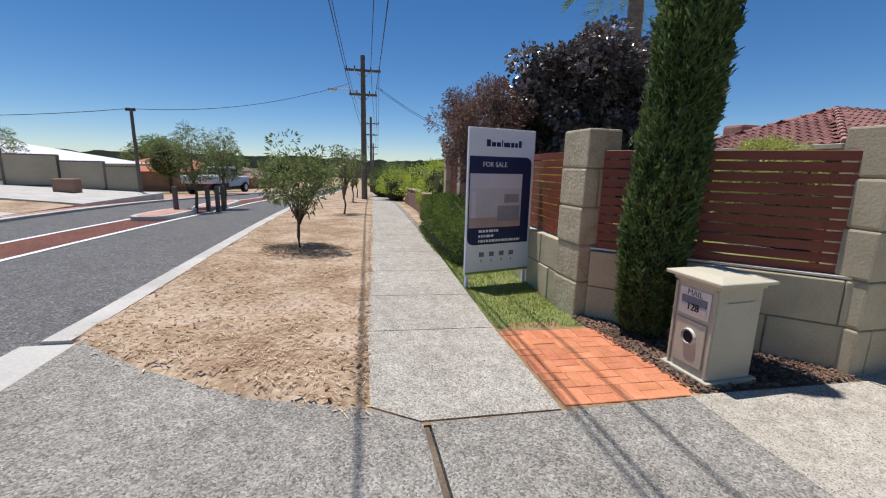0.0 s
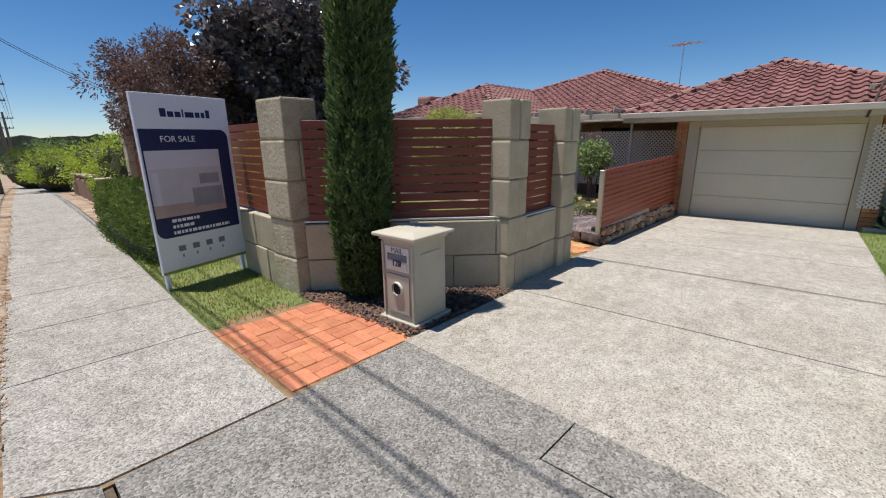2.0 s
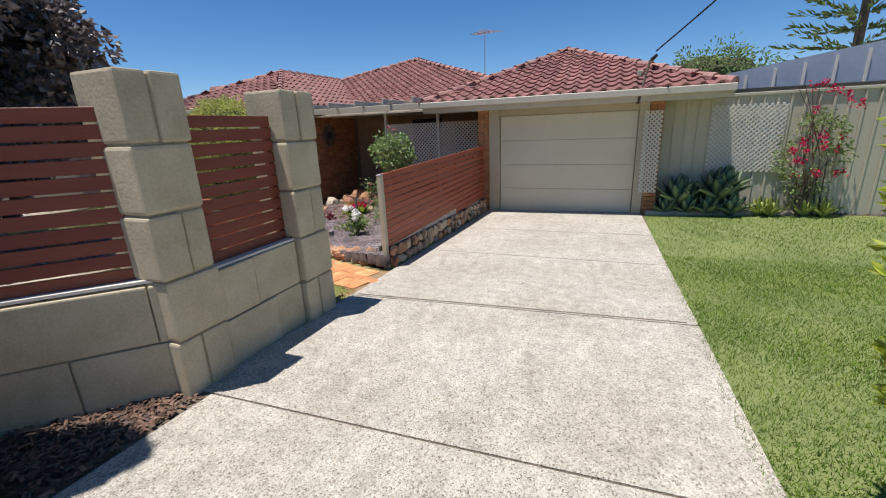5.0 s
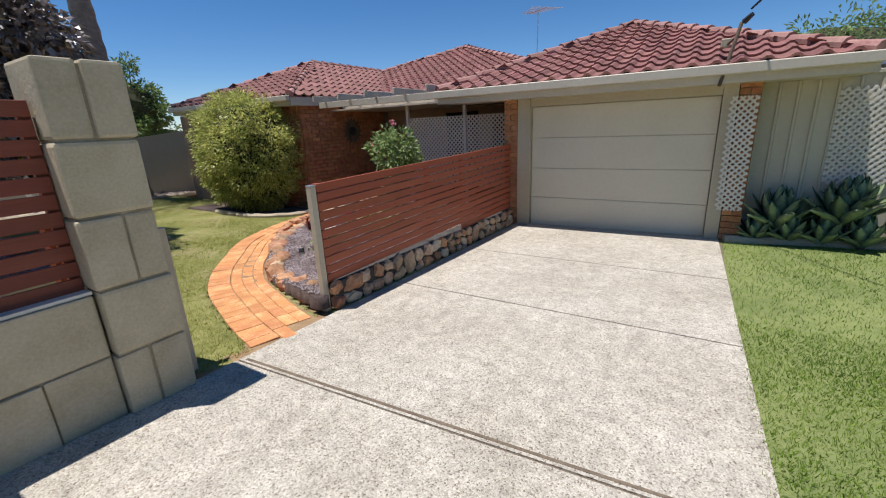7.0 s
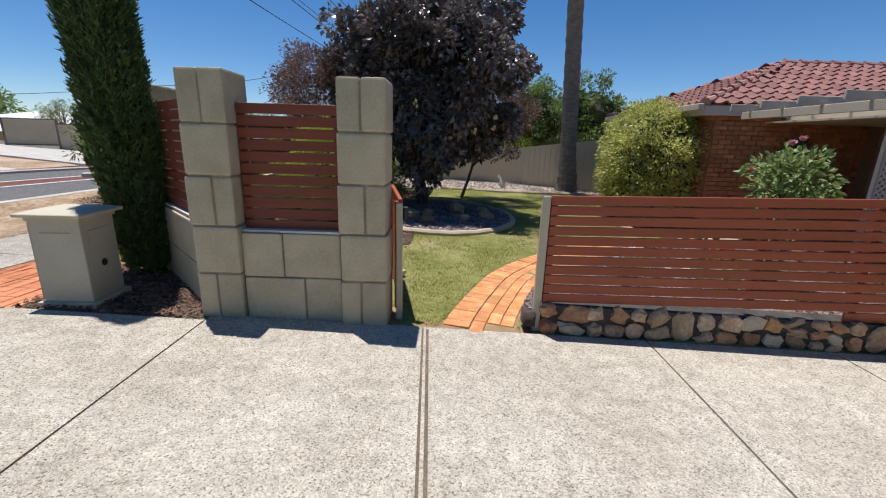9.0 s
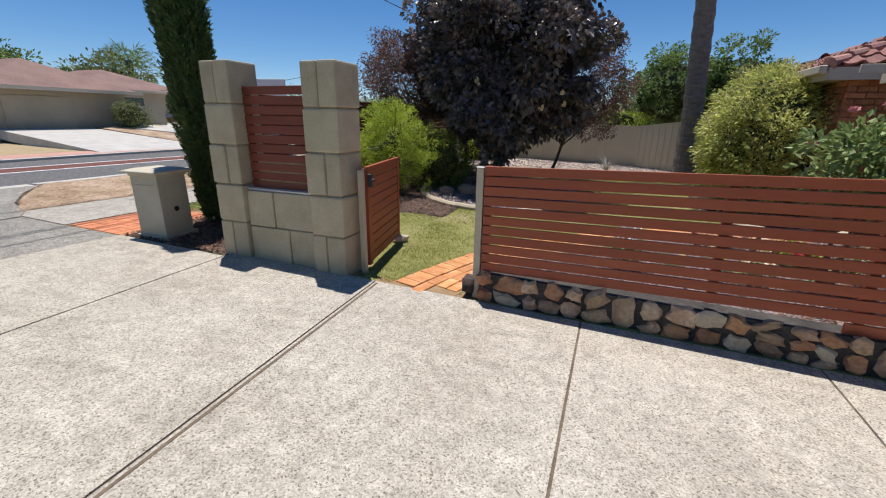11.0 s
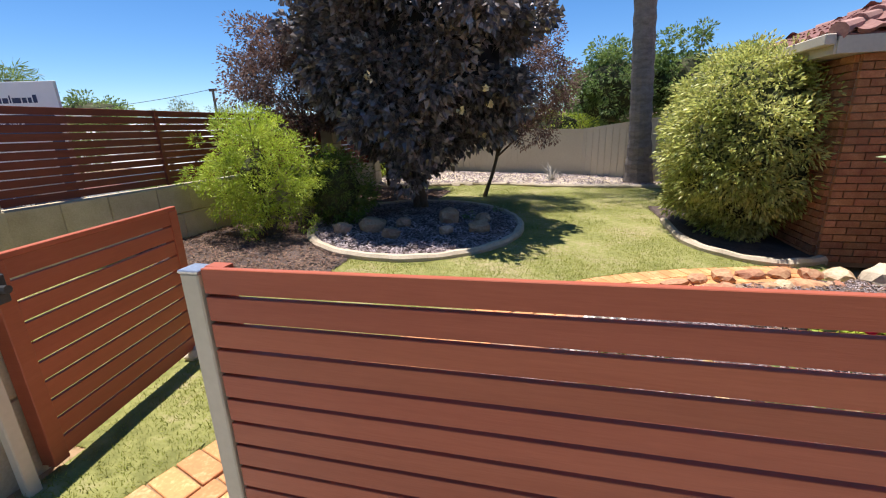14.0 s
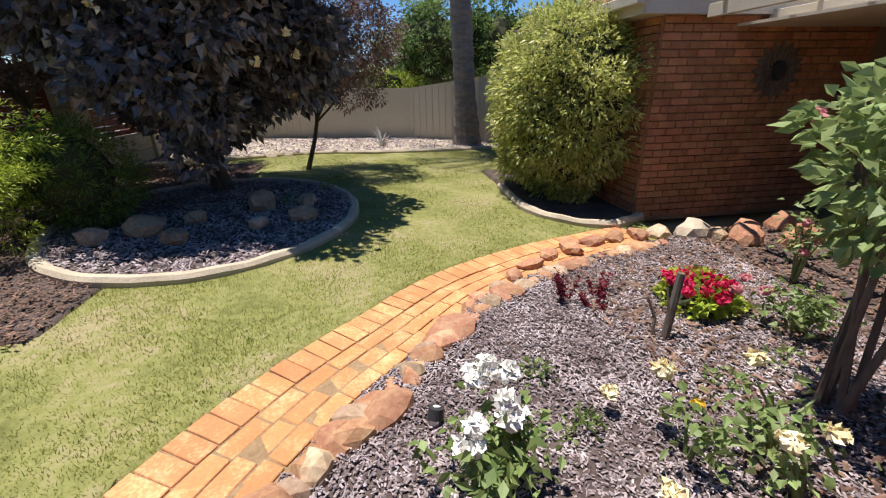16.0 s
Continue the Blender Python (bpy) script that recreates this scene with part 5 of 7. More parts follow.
def hedge():
    t = thing("hedge", (1.95, 8.1, 0), "clipped dense green hedge beside the footpath", "hedge")
    bm = bmesh.new()
    pts = []
    n = 26
    rings = []
    for i in range(n + 1):
        y = 5.75 + 4.7 * i / n
        cx = 1.92 + 0.05 * (y - 5.75)
        end = math.sin(math.pi * min(max(i / n, 0.0), 1.0)) ** 0.22 if 0 < i < n else 0.25
        row = []
        for k in range(14):
            a = math.pi * k / 13
            wob = 1 + 0.12 * noise.noise(Vector((math.cos(a) * 2, y * 1.2, math.sin(a) * 2)))
            x = cx + 0.44 * wob * end * math.copysign(abs(math.cos(a)) ** 0.6, math.cos(a))
            z = 0.02 + fall(y) + 0.86 * wob * end * abs(math.sin(a)) ** 0.55
            row.append(bm.verts.new((cx + (x - cx) * 0.93, y, z * 0.95)))
            if i % 1 == 0 and k:
                pts.append((x, y, z, math.cos(a), math.sin(a)))
        rings.append(row)
    for a, b in zip(rings, rings[1:]):
        for k in range(13):
            bm.faces.new((a[k], a[k + 1], b[k + 1], b[k]))
    # dark shell under the leaves, coloured as the hedge's inner shade
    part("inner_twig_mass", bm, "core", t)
    q = np.array(pts)
    rep = np.repeat(q, 95, 0)
    pos = rep[:, :3] + rng.normal(0, 1, (len(rep), 3)) * np.array([0.03, 0.1, 0.05])
    pos[:, 2] = np.maximum(pos[:, 2] + rng.uniform(-0.06, 0.02, len(pos)), 0.01 + falls(pos[:, 1]))
    d = np.column_stack([rep[:, 3], np.zeros(len(rep)), rep[:, 4] + 0.3]) + unit(len(rep)) * 0.9
    mesh_part("foliage", leaf_mesh("foliage", pos, d, 0.034, 0.022), "hedge", t)


hedge()


# ---- yard ----
PL = [(5.82, 1.96), (5.95, 2.45), (6.13, 2.98), (6.42, 3.7), (6.81, 4.31), (7.29, 4.85), (7.99, 5.55), (8.95, 6.1), (10.04, 6.49), (10.45, 6.57)]


def curve_points(pts, step):
    """Even points and directions along a smooth line."""
    v = [Vector((*p, 0)) for p in pts]
    v = [v[0] * 2 - v[1]] + v + [v[-1] * 2 - v[-2]]
    dense = []
    for i in range(1, len(v) - 2):
        for k in range(20):
            s = k / 20
            a, b, c, d = v[i - 1:i + 3]
            dense.append(0.5 * (2 * b + (c - a) * s + (2 * a - 5 * b + 4 * c - d) * s * s + (3 * b - a - 3 * c + d) * s ** 3))
    dense.append(v[-2])
    out, dist = [], 0.0
    want = 0.0
    for p, q in zip(dense, dense[1:]):
        L = (q - p).length
        while want <= dist + L:
            out.append((p.lerp(q, (want - dist) / L), (q - p).normalized()))
            want += step
        dist += L
    return out


def offset_line(pts, off, step=0.1):
    return [tuple((p + Vector((d.y, -d.x, 0)) * off)[:2]) for p, d in curve_points(pts, step)]


left_line, right_line = offset_line(PL, 0.0), offset_line(PL, 0.62)
path_poly = left_line + right_line[::-1]
garden_path = thing("garden_path", (7.5, 4.2, 0), "curved orange clay brick garden path", "path", kind="structure")
part("bedding", prism(path_poly, -0.1, 0.0), "sand", garden_path)


def lay(offset, step, across, z):
    for k, (p, d) in enumerate(curve_points([tuple(q) for q in offset_line(PL, offset, 0.15)], step)):
        if p.y < 2.11:
            continue
        a = math.degrees(math.atan2(d.y, d.x)) + (90 if across else 0)
        ob = mesh_part("brick", PAVER, None, garden_path)
        ob.matrix_basis = pose(p.x, p.y, z + random.uniform(-0.003, 0.003), random.uniform(-0.6, 0.6), random.uniform(-0.6, 0.6), a + random.uniform(-1.2, 1.2))


lay(0.115, 0.121, True, 0.014)
for o in (0.295, 0.413, 0.531):
    lay(o, 0.238, False, 0.013)

RC, RX, RY = (5.6, 7.6), 1.62, 1.92


def in_ring(x, y):
    return ((x - RC[0]) / RX) ** 2 + ((y - RC[1]) / RY) ** 2 < 1


flower_poly = offset_line(PL, 0.655) + [(11.0, 6.25), (12.3, 6.0), (12.3, 2.3), (6.72, 2.22)]
in_flower = in_poly(flower_poly)
in_path = in_poly(path_poly)
house_bed = [(9.55, 10.1), (9.52, 8.75), (9.49, 7.43), (9.82, 6.8), (10.31, 6.62), (10.84, 6.9), (10.84, 10.1)]
in_house_bed = in_poly(house_bed)


def in_left_bed(x, y):
    edge = 5.0 - 0.35 * (np.minimum(x, 4.4) - 3.2) + 0.5 * np.maximum(0, x - 4.4) + 0.2 * wave(x * 2, y * 2, 3)
    return (2.55 < x) & (x < 5.3) & (y > edge) & ~in_ring(x, y) & (y < 11.2)


def back_edge(x):
    return 12.5 - 0.45 * np.maximum(0.0, 6.0 - x) + 0.2 * np.maximum(0.0, x - 7.7)


def in_yard(x, y):
    no = in_ring(x, y) | in_flower(x, y) | in_path(x, y) | in_house_bed(x, y) | in_left_bed(x, y)
    no |= (y > back_edge(x)) | (x > 10.78) | (y < 2.08) | (x < 2.6) | ((x < 5.45) & (y < 2.46)) | ((x < 3.9) & (y < 3.7 - (x - 2.5) * 0.9))
    return ~no


uneven("lawn", in_yard, 2.5, 10.9, 2.0, 13.2, 0.06, 0.012, "lawn", "sunlit yellow-green lawn with worn patches", "lawn", z=0.0)


def worn(x, y, k):
    """Thinner grass in patches."""
    return 0.5 * wave(x * 1.1, y * 1.1, 9) + 0.35 * wave(x * 3.3, y * 3.3, 5) + 0.3 * wave(x * 9, y * 9, 2) < k + rng.uniform(-0.3, 0.75, np.shape(x))


blades("grass", lambda x, y: in_yard(x, y) & worn(x, y, 0.35) & (rng.uniform(0, 1, np.shape(x)) < np.clip((9.4 - x) / 0.8, 0, 1) * np.clip((6.8 - y) / 0.8, 0, 1)), 5.3, 9.6, 2.1, 7.0, 75000, 0.024, "grass", "short sunlit yellow-green turf")
blades("grass", lambda x, y: in_yard(x, y) & worn(x, y, 0.35), 2.6, 10.8, 2.1, 13.1, 260000, 0.026, "grass", "short sunlit yellow-green turf")
uneven("flower_bed", in_flower, 6.5, 12.4, 2.1, 6.9, 0.05, 0.02, "mulch", "flower bed covered with grey bark mulch", "garden bed", z=0.07, slope=lambda x, y: 0.1 * max(0, min(1, (3.4 - y) / 1.0)))
bed_h = lambda x, y: 0.1 * np.clip((3.4 - y) / 1.0, 0, 1)
flakes("bark_chips", in_flower, 6.6, 10.8, 2.2, 6.4, 78000, 0.029, 0.0115, "chips", "silvery grey weathered bark chips", "mulch", 0.072, bed_h, 0.3, 0.3)
flakes("bark_chips", in_flower, 9.0, 12.3, 2.2, 6.4, 6500, 0.07, 0.025, "brown_chips", "brown bark chips in the flower bed", "mulch", 0.076, bed_h)
uneven("ring_bed", in_ring, 3.9, 7.4, 5.6, 9.6, 0.08, 0.03, "mulch", "round mulched bed under the dark tree", "garden bed", z=0.03)
flakes("bark_chips", in_ring, 3.9, 7.4, 5.6, 9.6, 14000, 0.06, 0.022, "chips", "grey bark chips in the round bed", "mulch", 0.04)
uneven("side_bed", in_left_bed, 2.5, 5.4, 4.4, 11.2, 0.08, 0.025, "mulch", "bark-mulched bed along the wall", "garden bed", z=0.01)
flakes("bark_chips", lambda x, y: in_left_bed(x, y + rng.uniform(0, 0.5, np.shape(x)) ** 2 * 1.6) & ~in_ring(x, y), 2.5, 5.4, 4.0, 11.2, 22000, 0.045, 0.018, "brown_chips", "brown bark litter along the wall", "mulch", 0.02)
uneven("house_bed", in_house_bed, 9.4, 10.9, 6.5, 10.2, 0.08, 0.02, "mulch", "mulched bed by the house", "garden bed", z=0.02)
in_back = lambda x, y: (back_edge(x) < y) & (y < 15.2) & (2.7 < x) & (x < 12.5)
uneven("back_bed", in_back, 2.6, 12.5, 10.0, 15.2, 0.16, 0.04, "edge", "pale raised bed along the back fence", "garden bed", z=0.05)
flakes("bark_chips", in_back, 2.7, 12.4, 10.0, 15, 9000, 0.09, 0.035, "chips", "pale bark chips along the back fence", "mulch", 0.07)


def edging(pts, closed, label, w=0.12, h=0.075):
    """Cast concrete edging, uneven in width and height, in short lengths."""
    t = thing("garden_edging", (pts[0][0], pts[0][1], 0), label, "garden edging")
    line = curve_points(pts, 0.07)
    cut = 9
    for s in range(0, len(line) - 1, cut):
        seg = line[s:s + cut + 1]
        if len(seg) < 2:
            continue
        bm = bmesh.new()
        rings = []
        for i, (p, d) in enumerate(seg):
            nn = Vector((d.y, -d.x, 0))
            k = 1 + 0.22 * noise.noise(p * 2.1)
            z = h * (1 + 0.25 * noise.noise(p * 3.3))
            prof = [(-w / 2, -0.06), (-w / 2, z * 0.55), (-w / 4, z), (w / 4, z), (w / 2, z * 0.55), (w / 2, -0.06)]
            rings.append([bm.verts.new(p + nn * a * k + Vector((0, 0, b))) for a, b in prof])
        for a, b in zip(rings, rings[1:]):
            for k in range(5):
                bm.faces.new((a[k], a[k + 1], b[k + 1], b[k]))
        bm.faces.new(rings[0])
        bm.faces.new(rings[-1][::-1])
        bmesh.ops.recalc_face_normals(bm, faces=bm.faces)
        part("length", bm, "edge", t)


edging([(RC[0] + RX * math.cos(a), RC[1] + RY * math.sin(a)) for a in np.linspace(0, 2 * math.pi, 33)], True, "cast concrete edging round the bed")
edging(house_bed[1:6], False, "cast concrete edging round the house bed")
edging([(2.8, back_edge(2.8)), (4.2, back_edge(4.2)), (6.0, 12.5), (7.7, 12.5), (9.2, 12.8), (10.7, 13.1)], False, "pale edging before the back bed")


def rock(x, y, sx, sy, sz, turn, seed, material="rock_red", label="rough ochre field stone edging the bed", z=0.0, group="bed stones"):
    ob = tagged(part("rock", stone(seed, sx, sy, sz, 0.3, 2, 0.35), material), label, "rock", group)
    ob.matrix_basis = pose(x, y, z + sz * 0.55, random.uniform(-8, 8), random.uniform(-8, 8), turn)
    return ob


for i, (x, y, sx, sy, sz) in enumerate((
        (7.2, 3.33, 0.12, 0.1, 0.08), (7.36, 3.5, 0.09, 0.07, 0.07), (7.5, 3.64, 0.14, 0.07, 0.07), (7.68, 3.77, 0.15, 0.1, 0.07), (7.84, 4.0, 0.1, 0.07, 0.05),
        (7.93, 4.16, 0.09, 0.07, 0.06), (8.13, 4.33, 0.19, 0.12, 0.06), (8.3, 4.56, 0.07, 0.05, 0.05), (8.4, 4.68, 0.09, 0.06, 0.05), (8.58, 4.82, 0.1, 0.06, 0.04),
        (8.75, 4.98, 0.1, 0.06, 0.04), (8.95, 5.13, 0.12, 0.06, 0.04), (9.2, 5.3, 0.12, 0.07, 0.04), (9.48, 5.45, 0.17, 0.09, 0.05), (9.8, 5.63, 0.14, 0.08, 0.04),
        (10.1, 5.75, 0.14, 0.08, 0.04), (10.4, 5.8, 0.14, 0.08, 0.05), (10.66, 5.8, 0.13, 0.09, 0.06), (7.02, 3.02, 0.12, 0.09, 0.08), (6.9, 2.75, 0.11, 0.1, 0.09),
        (6.78, 2.48, 0.1, 0.09, 0.1), (11.15, 5.5, 0.11, 0.1, 0.08), (11.35, 5.3, 0.16, 0.12, 0.11), (11.55, 5.55, 0.15, 0.12, 0.1), (11.75, 5.15, 0.15, 0.11, 0.1), (12.05, 5.2, 0.2, 0.14, 0.11), (12.1, 5.6, 0.2, 0.14, 0.13))):
    x += float(np.interp(y, (2.6, 3.3, 4.33, 5.3, 5.8), (0.02, -0.12, -0.18, -0.05, -0.05)))
    y += float(np.interp(y, (2.4, 3.6, 4.33, 5.3, 5.8), (0.0, 0.1, 0.2, 0.5, 0.42)))
    rock(x, y, sx * 1.1, sy * 1.15, sz * 1.35, 45 + 35 * math.sin(i * 2.1), i + 1, ("rock_red", "rock", "rock_red", "rock_red")[i % 4] if sx < 0.16 else "rock_red", "rough ochre field stone edging the bed")
for i, (x, y) in enumerate(offset_line(PL, 0.73, 0.17)):
    if 2.4 < y and x < 10.6:
        k = 0.06 + 0.035 * abs(math.sin(i * 3.7))
        rock(x, y, k * 1.25, k, k * 0.9, i * 47 % 180, 120 + i, ("rock_red", "rock")[i % 3 == 0], "small ochre stone set in the edge of the bed")
rock(10.86, 6.02, 0.2, 0.16, 0.16, 20, 40, "edge", "large pale boulder beside the path", group="")
for i, (x, y, s) in enumerate(((6.95, 6.95, 0.14), (6.5, 6.7, 0.1), (6.35, 7.5, 0.2), (5.8, 6.3, 0.13), (5.4, 6.6, 0.17), (5.75, 7.0, 0.12), (6.9, 7.6, 0.13), (5.0, 6.4, 0.12))):
    rock(x - 0.3, y + 0.25, s * 1.15, s * 0.85, s * 0.7, i * 50, 60 + i, "rock", "grey-brown stone lying in the round bed", 0.05, "ring stones")
rock(5.3, 3.36, 0.11, 0.08, 0.06, 20, 90, "edge", "pale stone lying at the foot of the gate", group="")

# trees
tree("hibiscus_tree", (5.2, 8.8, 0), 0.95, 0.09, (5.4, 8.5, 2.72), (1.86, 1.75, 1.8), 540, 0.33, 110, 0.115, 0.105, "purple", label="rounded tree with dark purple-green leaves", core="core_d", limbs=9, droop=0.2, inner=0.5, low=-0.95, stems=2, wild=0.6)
tree("plum_tree", (3.15, 8.7, 0), 1.5, 0.06, (3.1, 8.6, 2.35), (1.15, 1.25, 0.95), 260, 0.22, 95, 0.06, 0.028, "plum", label="airy tree with dull purple-brown leaves", limbs=12, droop=0.1)
tree("plum_tree", (6.2, 10.6, 0), 1.1, 0.05, (6.85, 10.5, 2.4), (1.15, 1.0, 1.2), 240, 0.22, 95, 0.06, 0.028, "plum", label="airy tree with dull purple-brown leaves", limbs=10, lean=(0.35, 0))
tree("plum_tree", (3.6, 11.4, 0), 1.5, 0.06, (3.7, 11.3, 2.4), (1.2, 1.2, 1.0), 240, 0.22, 95, 0.065, 0.028, "plum", label="airy tree with dull purple-brown leaves", limbs=10)
for i in range(46):
    d = unit(1)[0]
    c = np.array((5.4, 8.5, 2.72)) + d * np.array((1.86, 1.75, 1.8)) * (0.98 + 0.6 * noise.noise(Vector(d) * 2.2 + Vector((5.4, 8.5, 2.72))))
    if c[2] < 1.2:
        continue
    p = np.repeat(c[None], 9, 0) + rng.normal(0, 0.012, (9, 3))
    tagged(mesh_part("flower", leaf_mesh("flower", p, unit(9) + d, 0.07, 0.065), "petal_y"), "pale yellow hibiscus flower among dark leaves", "flower", "hibiscus flowers")
bushy("feathery_shrub", (3.62, 6.4, 0.9), (0.9, 0.72, 0.9), 330, 0.1, 75, 0.05, 0.014, "shrub", "bright green feathery shrub", "core", shrink=0.3, stems=9, inner=0.35, wild=0.5)
bushy("dark_shrub", (4.35, 7.2, 0.6), (0.6, 0.5, 0.55), 110, 0.15, 60, 0.06, 0.018, "hedge", "dark green shrub in shade under the tree", "core", shrink=0.7, stems=4)
bushy("oleander_bush", (10.28, 8.3, 1.32), (0.9, 1.3, 1.36), 520, 0.19, 80, 0.075, 0.03, "bush", "large rounded bush with yellow-green lance leaves", "core", shrink=0.8, droop=0.2, seed=4, inner=0.68, wild=0.14)

# palm trunk
t = thing("palm_tree", (10.02, 13.65, 0), "tall palm with a rough grey trunk", "palm tree")
pts, rad = [], []
for i in range(40):
    f = i / 39
    pts.append((10.02 - 0.55 * f, 13.65 - 0.4 * f, -0.1 + 8.5 * f))
    rad.append((0.38 - 0.11 * min(1, f * 6) - 0.04 * f) * (1 + (0.09 if i % 2 else 0)))
part("trunk", tube(pts, rad, 14), "palmbark", t)
fr = []
for k in range(26):
    a = k * 2.4
    e = 0.2 + 0.9 * ((k * 7) % 10) / 10
    base = Vector((9.47, 13.25, 8.4))
    p = np.array([base + Vector((math.cos(a) * s * 2.2, math.sin(a) * s * 2.2, e * s * 1.6 - 1.9 * s * s)) for s in np.linspace(0.05, 1, 40)])
    q = np.repeat(p, 2, 0)
    sd = np.array([[-math.sin(a), math.cos(a), -0.3], [math.sin(a), -math.cos(a), -0.3]])
    dd = np.tile(sd, (40, 1)) + np.array([math.cos(a), math.sin(a), 0]) * 0.6
    mesh_part("frond", leaf_mesh("frond", q, dd, 0.5, 0.035), "far_leaf", t)
# trees beyond the back fence
tree("garden_tree", (9.6, 17.6, 0), 1.9, 0.1, (9.6, 17.5, 2.7), (1.6, 1.4, 1.3), 190, 0.27, 70, 0.14, 0.06, "far_leaf", label="leafy green tree beyond the fence", core="core", limbs=6, wild=0.9)
tree("garden_tree", (11.9, 17.6, 0), 1.9, 0.1, (11.9, 17.5, 2.75), (1.35, 1.3, 1.35), 180, 0.27, 70, 0.14, 0.06, "far_leaf", label="leafy green tree beyond the fence", core="core", limbs=6, wild=0.9)
bushy("hedge_bush", (7.0, 16.3, 1.1), (2.4, 0.5, 0.9), 150, 0.3, 50, 0.1, 0.04, "shrub", "yellow-green bushes beyond the fence", "core")
# dead shrub in the back bed
t = thing("dead_shrub", (7.7, 13.3, 0.05), "bare grey dead shrub in the back bed", "shrub")
for k in range(34):
    a = random.uniform(0, 6.28)
    e = (7.7 + 0.42 * math.cos(a) * random.random() ** 0.5, 13.3 + 0.35 * math.sin(a), 0.15 + 0.4 * random.random())
    part("twig", tube([(7.7, 13.3, 0.03), (7.7 + (e[0] - 7.7) * 0.4, 13.3 + (e[1] - 13.3) * 0.6, e[2] * 0.7), e], [0.012, 0.008, 0.003], 5), "kerb", t)


# ---- stone footing under the driveway fence ----
foot = tagged(new("stone_wall"), "low wall of multicoloured field stones in dark mortar", "stone wall")
foot.matrix_basis = pose(6.75, 2.1, 0)
part("mortar_core", newbox(6.74, 11.0, 2.1, 2.3, -0.1, 0.255), "rock_mortar", foot)
part("mortar_core", newbox(6.74, 6.92, 2.2, 2.5, -0.1, 0.17), "rock_mortar", foot)
x, k = 6.7, 0
while x < 10.95:
    rows = random.choice((1, 2, 2, 2, 2, 2, 3))
    w = random.uniform(0.13, 0.23) + (0.05 if rows == 1 else 0)
    cut = [random.uniform(0.75, 1.25) for _ in range(rows)]
    z = -0.01
    for f in cut:
        h = 0.285 * f / sum(cut)
        wide = w * random.uniform(0.9, 1.12)
        ob = part("stone", stone(200 + k, wide * 0.45, 0.036, h * 0.43, 0.5, 2, 0.7), random.choice(("rock", "rock", "rock_red", "rock", "edge")), foot)
        ob.matrix_basis = Matrix.Translation(-Vector((6.75, 2.1, 0))) @ pose(x + w / 2 + random.uniform(-0.025, 0.025), 2.1 + random.uniform(-0.008, 0.004), z + h / 2, 0, random.uniform(-28, 28), random.uniform(-4, 4))
        ob.matrix_parent_inverse = Matrix()
        z += h
        k += 1
    x += w * 1.05


# ---- house bricks ----
def brick_mesh(l, d, h):
    bm = newbox(-l / 2, l / 2, -d / 2, d / 2, 0, h, None, 0.003)
    me = bpy.data.meshes.new("brick")
    bm.to_mesh(me)
    bm.free()
    me.materials.append(M["brick"])
    return me


def brick_face(parent, a, b, z0, courses, depth=0.05, h=0.076, l=0.226):
    """Stretcher-bond bricks proud of the wall behind; the outer face lies on the line a-b."""
    a, b = Vector((*a, 0)), Vector((*b, 0))
    d = b - a
    m = Matrix.Translation(a) @ Matrix.Rotation(math.atan2(d.y, d.x), 4, "Z")
    L = d.length
    full, half = brick_mesh(l, depth, h), brick_mesh(l / 2 - 0.005, depth, h)
    for i in range(courses):
        x = 0.0
        z = z0 + i * (h + 0.01)
        first = True
        while x < L - 0.05:
            cut = (i % 2 and first) or x + l > L + 0.02
            w = l / 2 - 0.005 if cut else l
            ob = mesh_part("brick", half if cut else full, None, parent)
            ob.matrix_basis = m @ Matrix.Translation((x + w / 2, depth / 2 + random.uniform(-0.002, 0.002), z))
            x += w + 0.01
            first = False


wall_a = tagged(new("wall_south"), "orange-brown brick house wall under the eave", "wall", kind="structure")
wall_a.matrix_basis = pose(LX, LY, 0)
brick_face(wall_a, (LX, LY - 0.02), (13.6, LY - 0.02), -0.03, 27)
wall_b = tagged(new("wall_west"), "orange-brown brick house wall behind the bush", "wall", kind="structure")
wall_b.matrix_basis = pose(LX, 8, 0)
brick_face(wall_b, (LX - 0.02, 9.2), (LX - 0.02, LY + 0.035), -0.03, 27)
pier = tagged(new("brick_pier"), "orange brick pier beside the garage door", "pier", kind="structure")
pier.matrix_basis = pose(GX, -1.07, 0)
brick_face(pier, (GX - 0.01, -0.96), (GX - 0.01, -1.19), -0.03, 25)
pier2 = tagged(new("brick_pier"), "orange brick pier beside the porch", "pier", kind="structure")
pier2.matrix_basis = pose(GX, 2.1, 0)
brick_face(pier2, (GX - 0.01, 2.25), (GX - 0.01, 2.02), -0.03, 25)


# ---- roof fittings ----
t = thing("tv_antenna", (16.7, 3.7, 3.3), "thin metal television antenna on the roof", "antenna")
part("mast", rod(bmesh.new(), (16.7, 3.7, 3.0), (16.7, 3.7, 4.76), 0.016), "steel", t)
part("boom", rod(bmesh.new(), (16.45, 3.35, 4.66), (16.95, 4.05, 4.7), 0.012), "steel", t)
for k in range(8):
    c = Vector((16.45, 3.35, 4.66)).lerp(Vector((16.95, 4.05, 4.7)), k / 7)
    w = 0.5 - 0.035 * k
    part("element", rod(bmesh.new(), c + Vector((w * 0.81, -w * 0.58, 0.02)), c - Vector((w * 0.81, -w * 0.58, 0.02)), 0.008, n=5), "steel", t)
t = thing("service_bracket", (10.6, -0.86, 2.3), "rusty service bracket with an insulator on the fascia", "bracket")
part("arm", rod(bmesh.new(), (10.56, -0.72, 2.05), (10.7, -0.86, 2.74), 0.02), "bark", t)
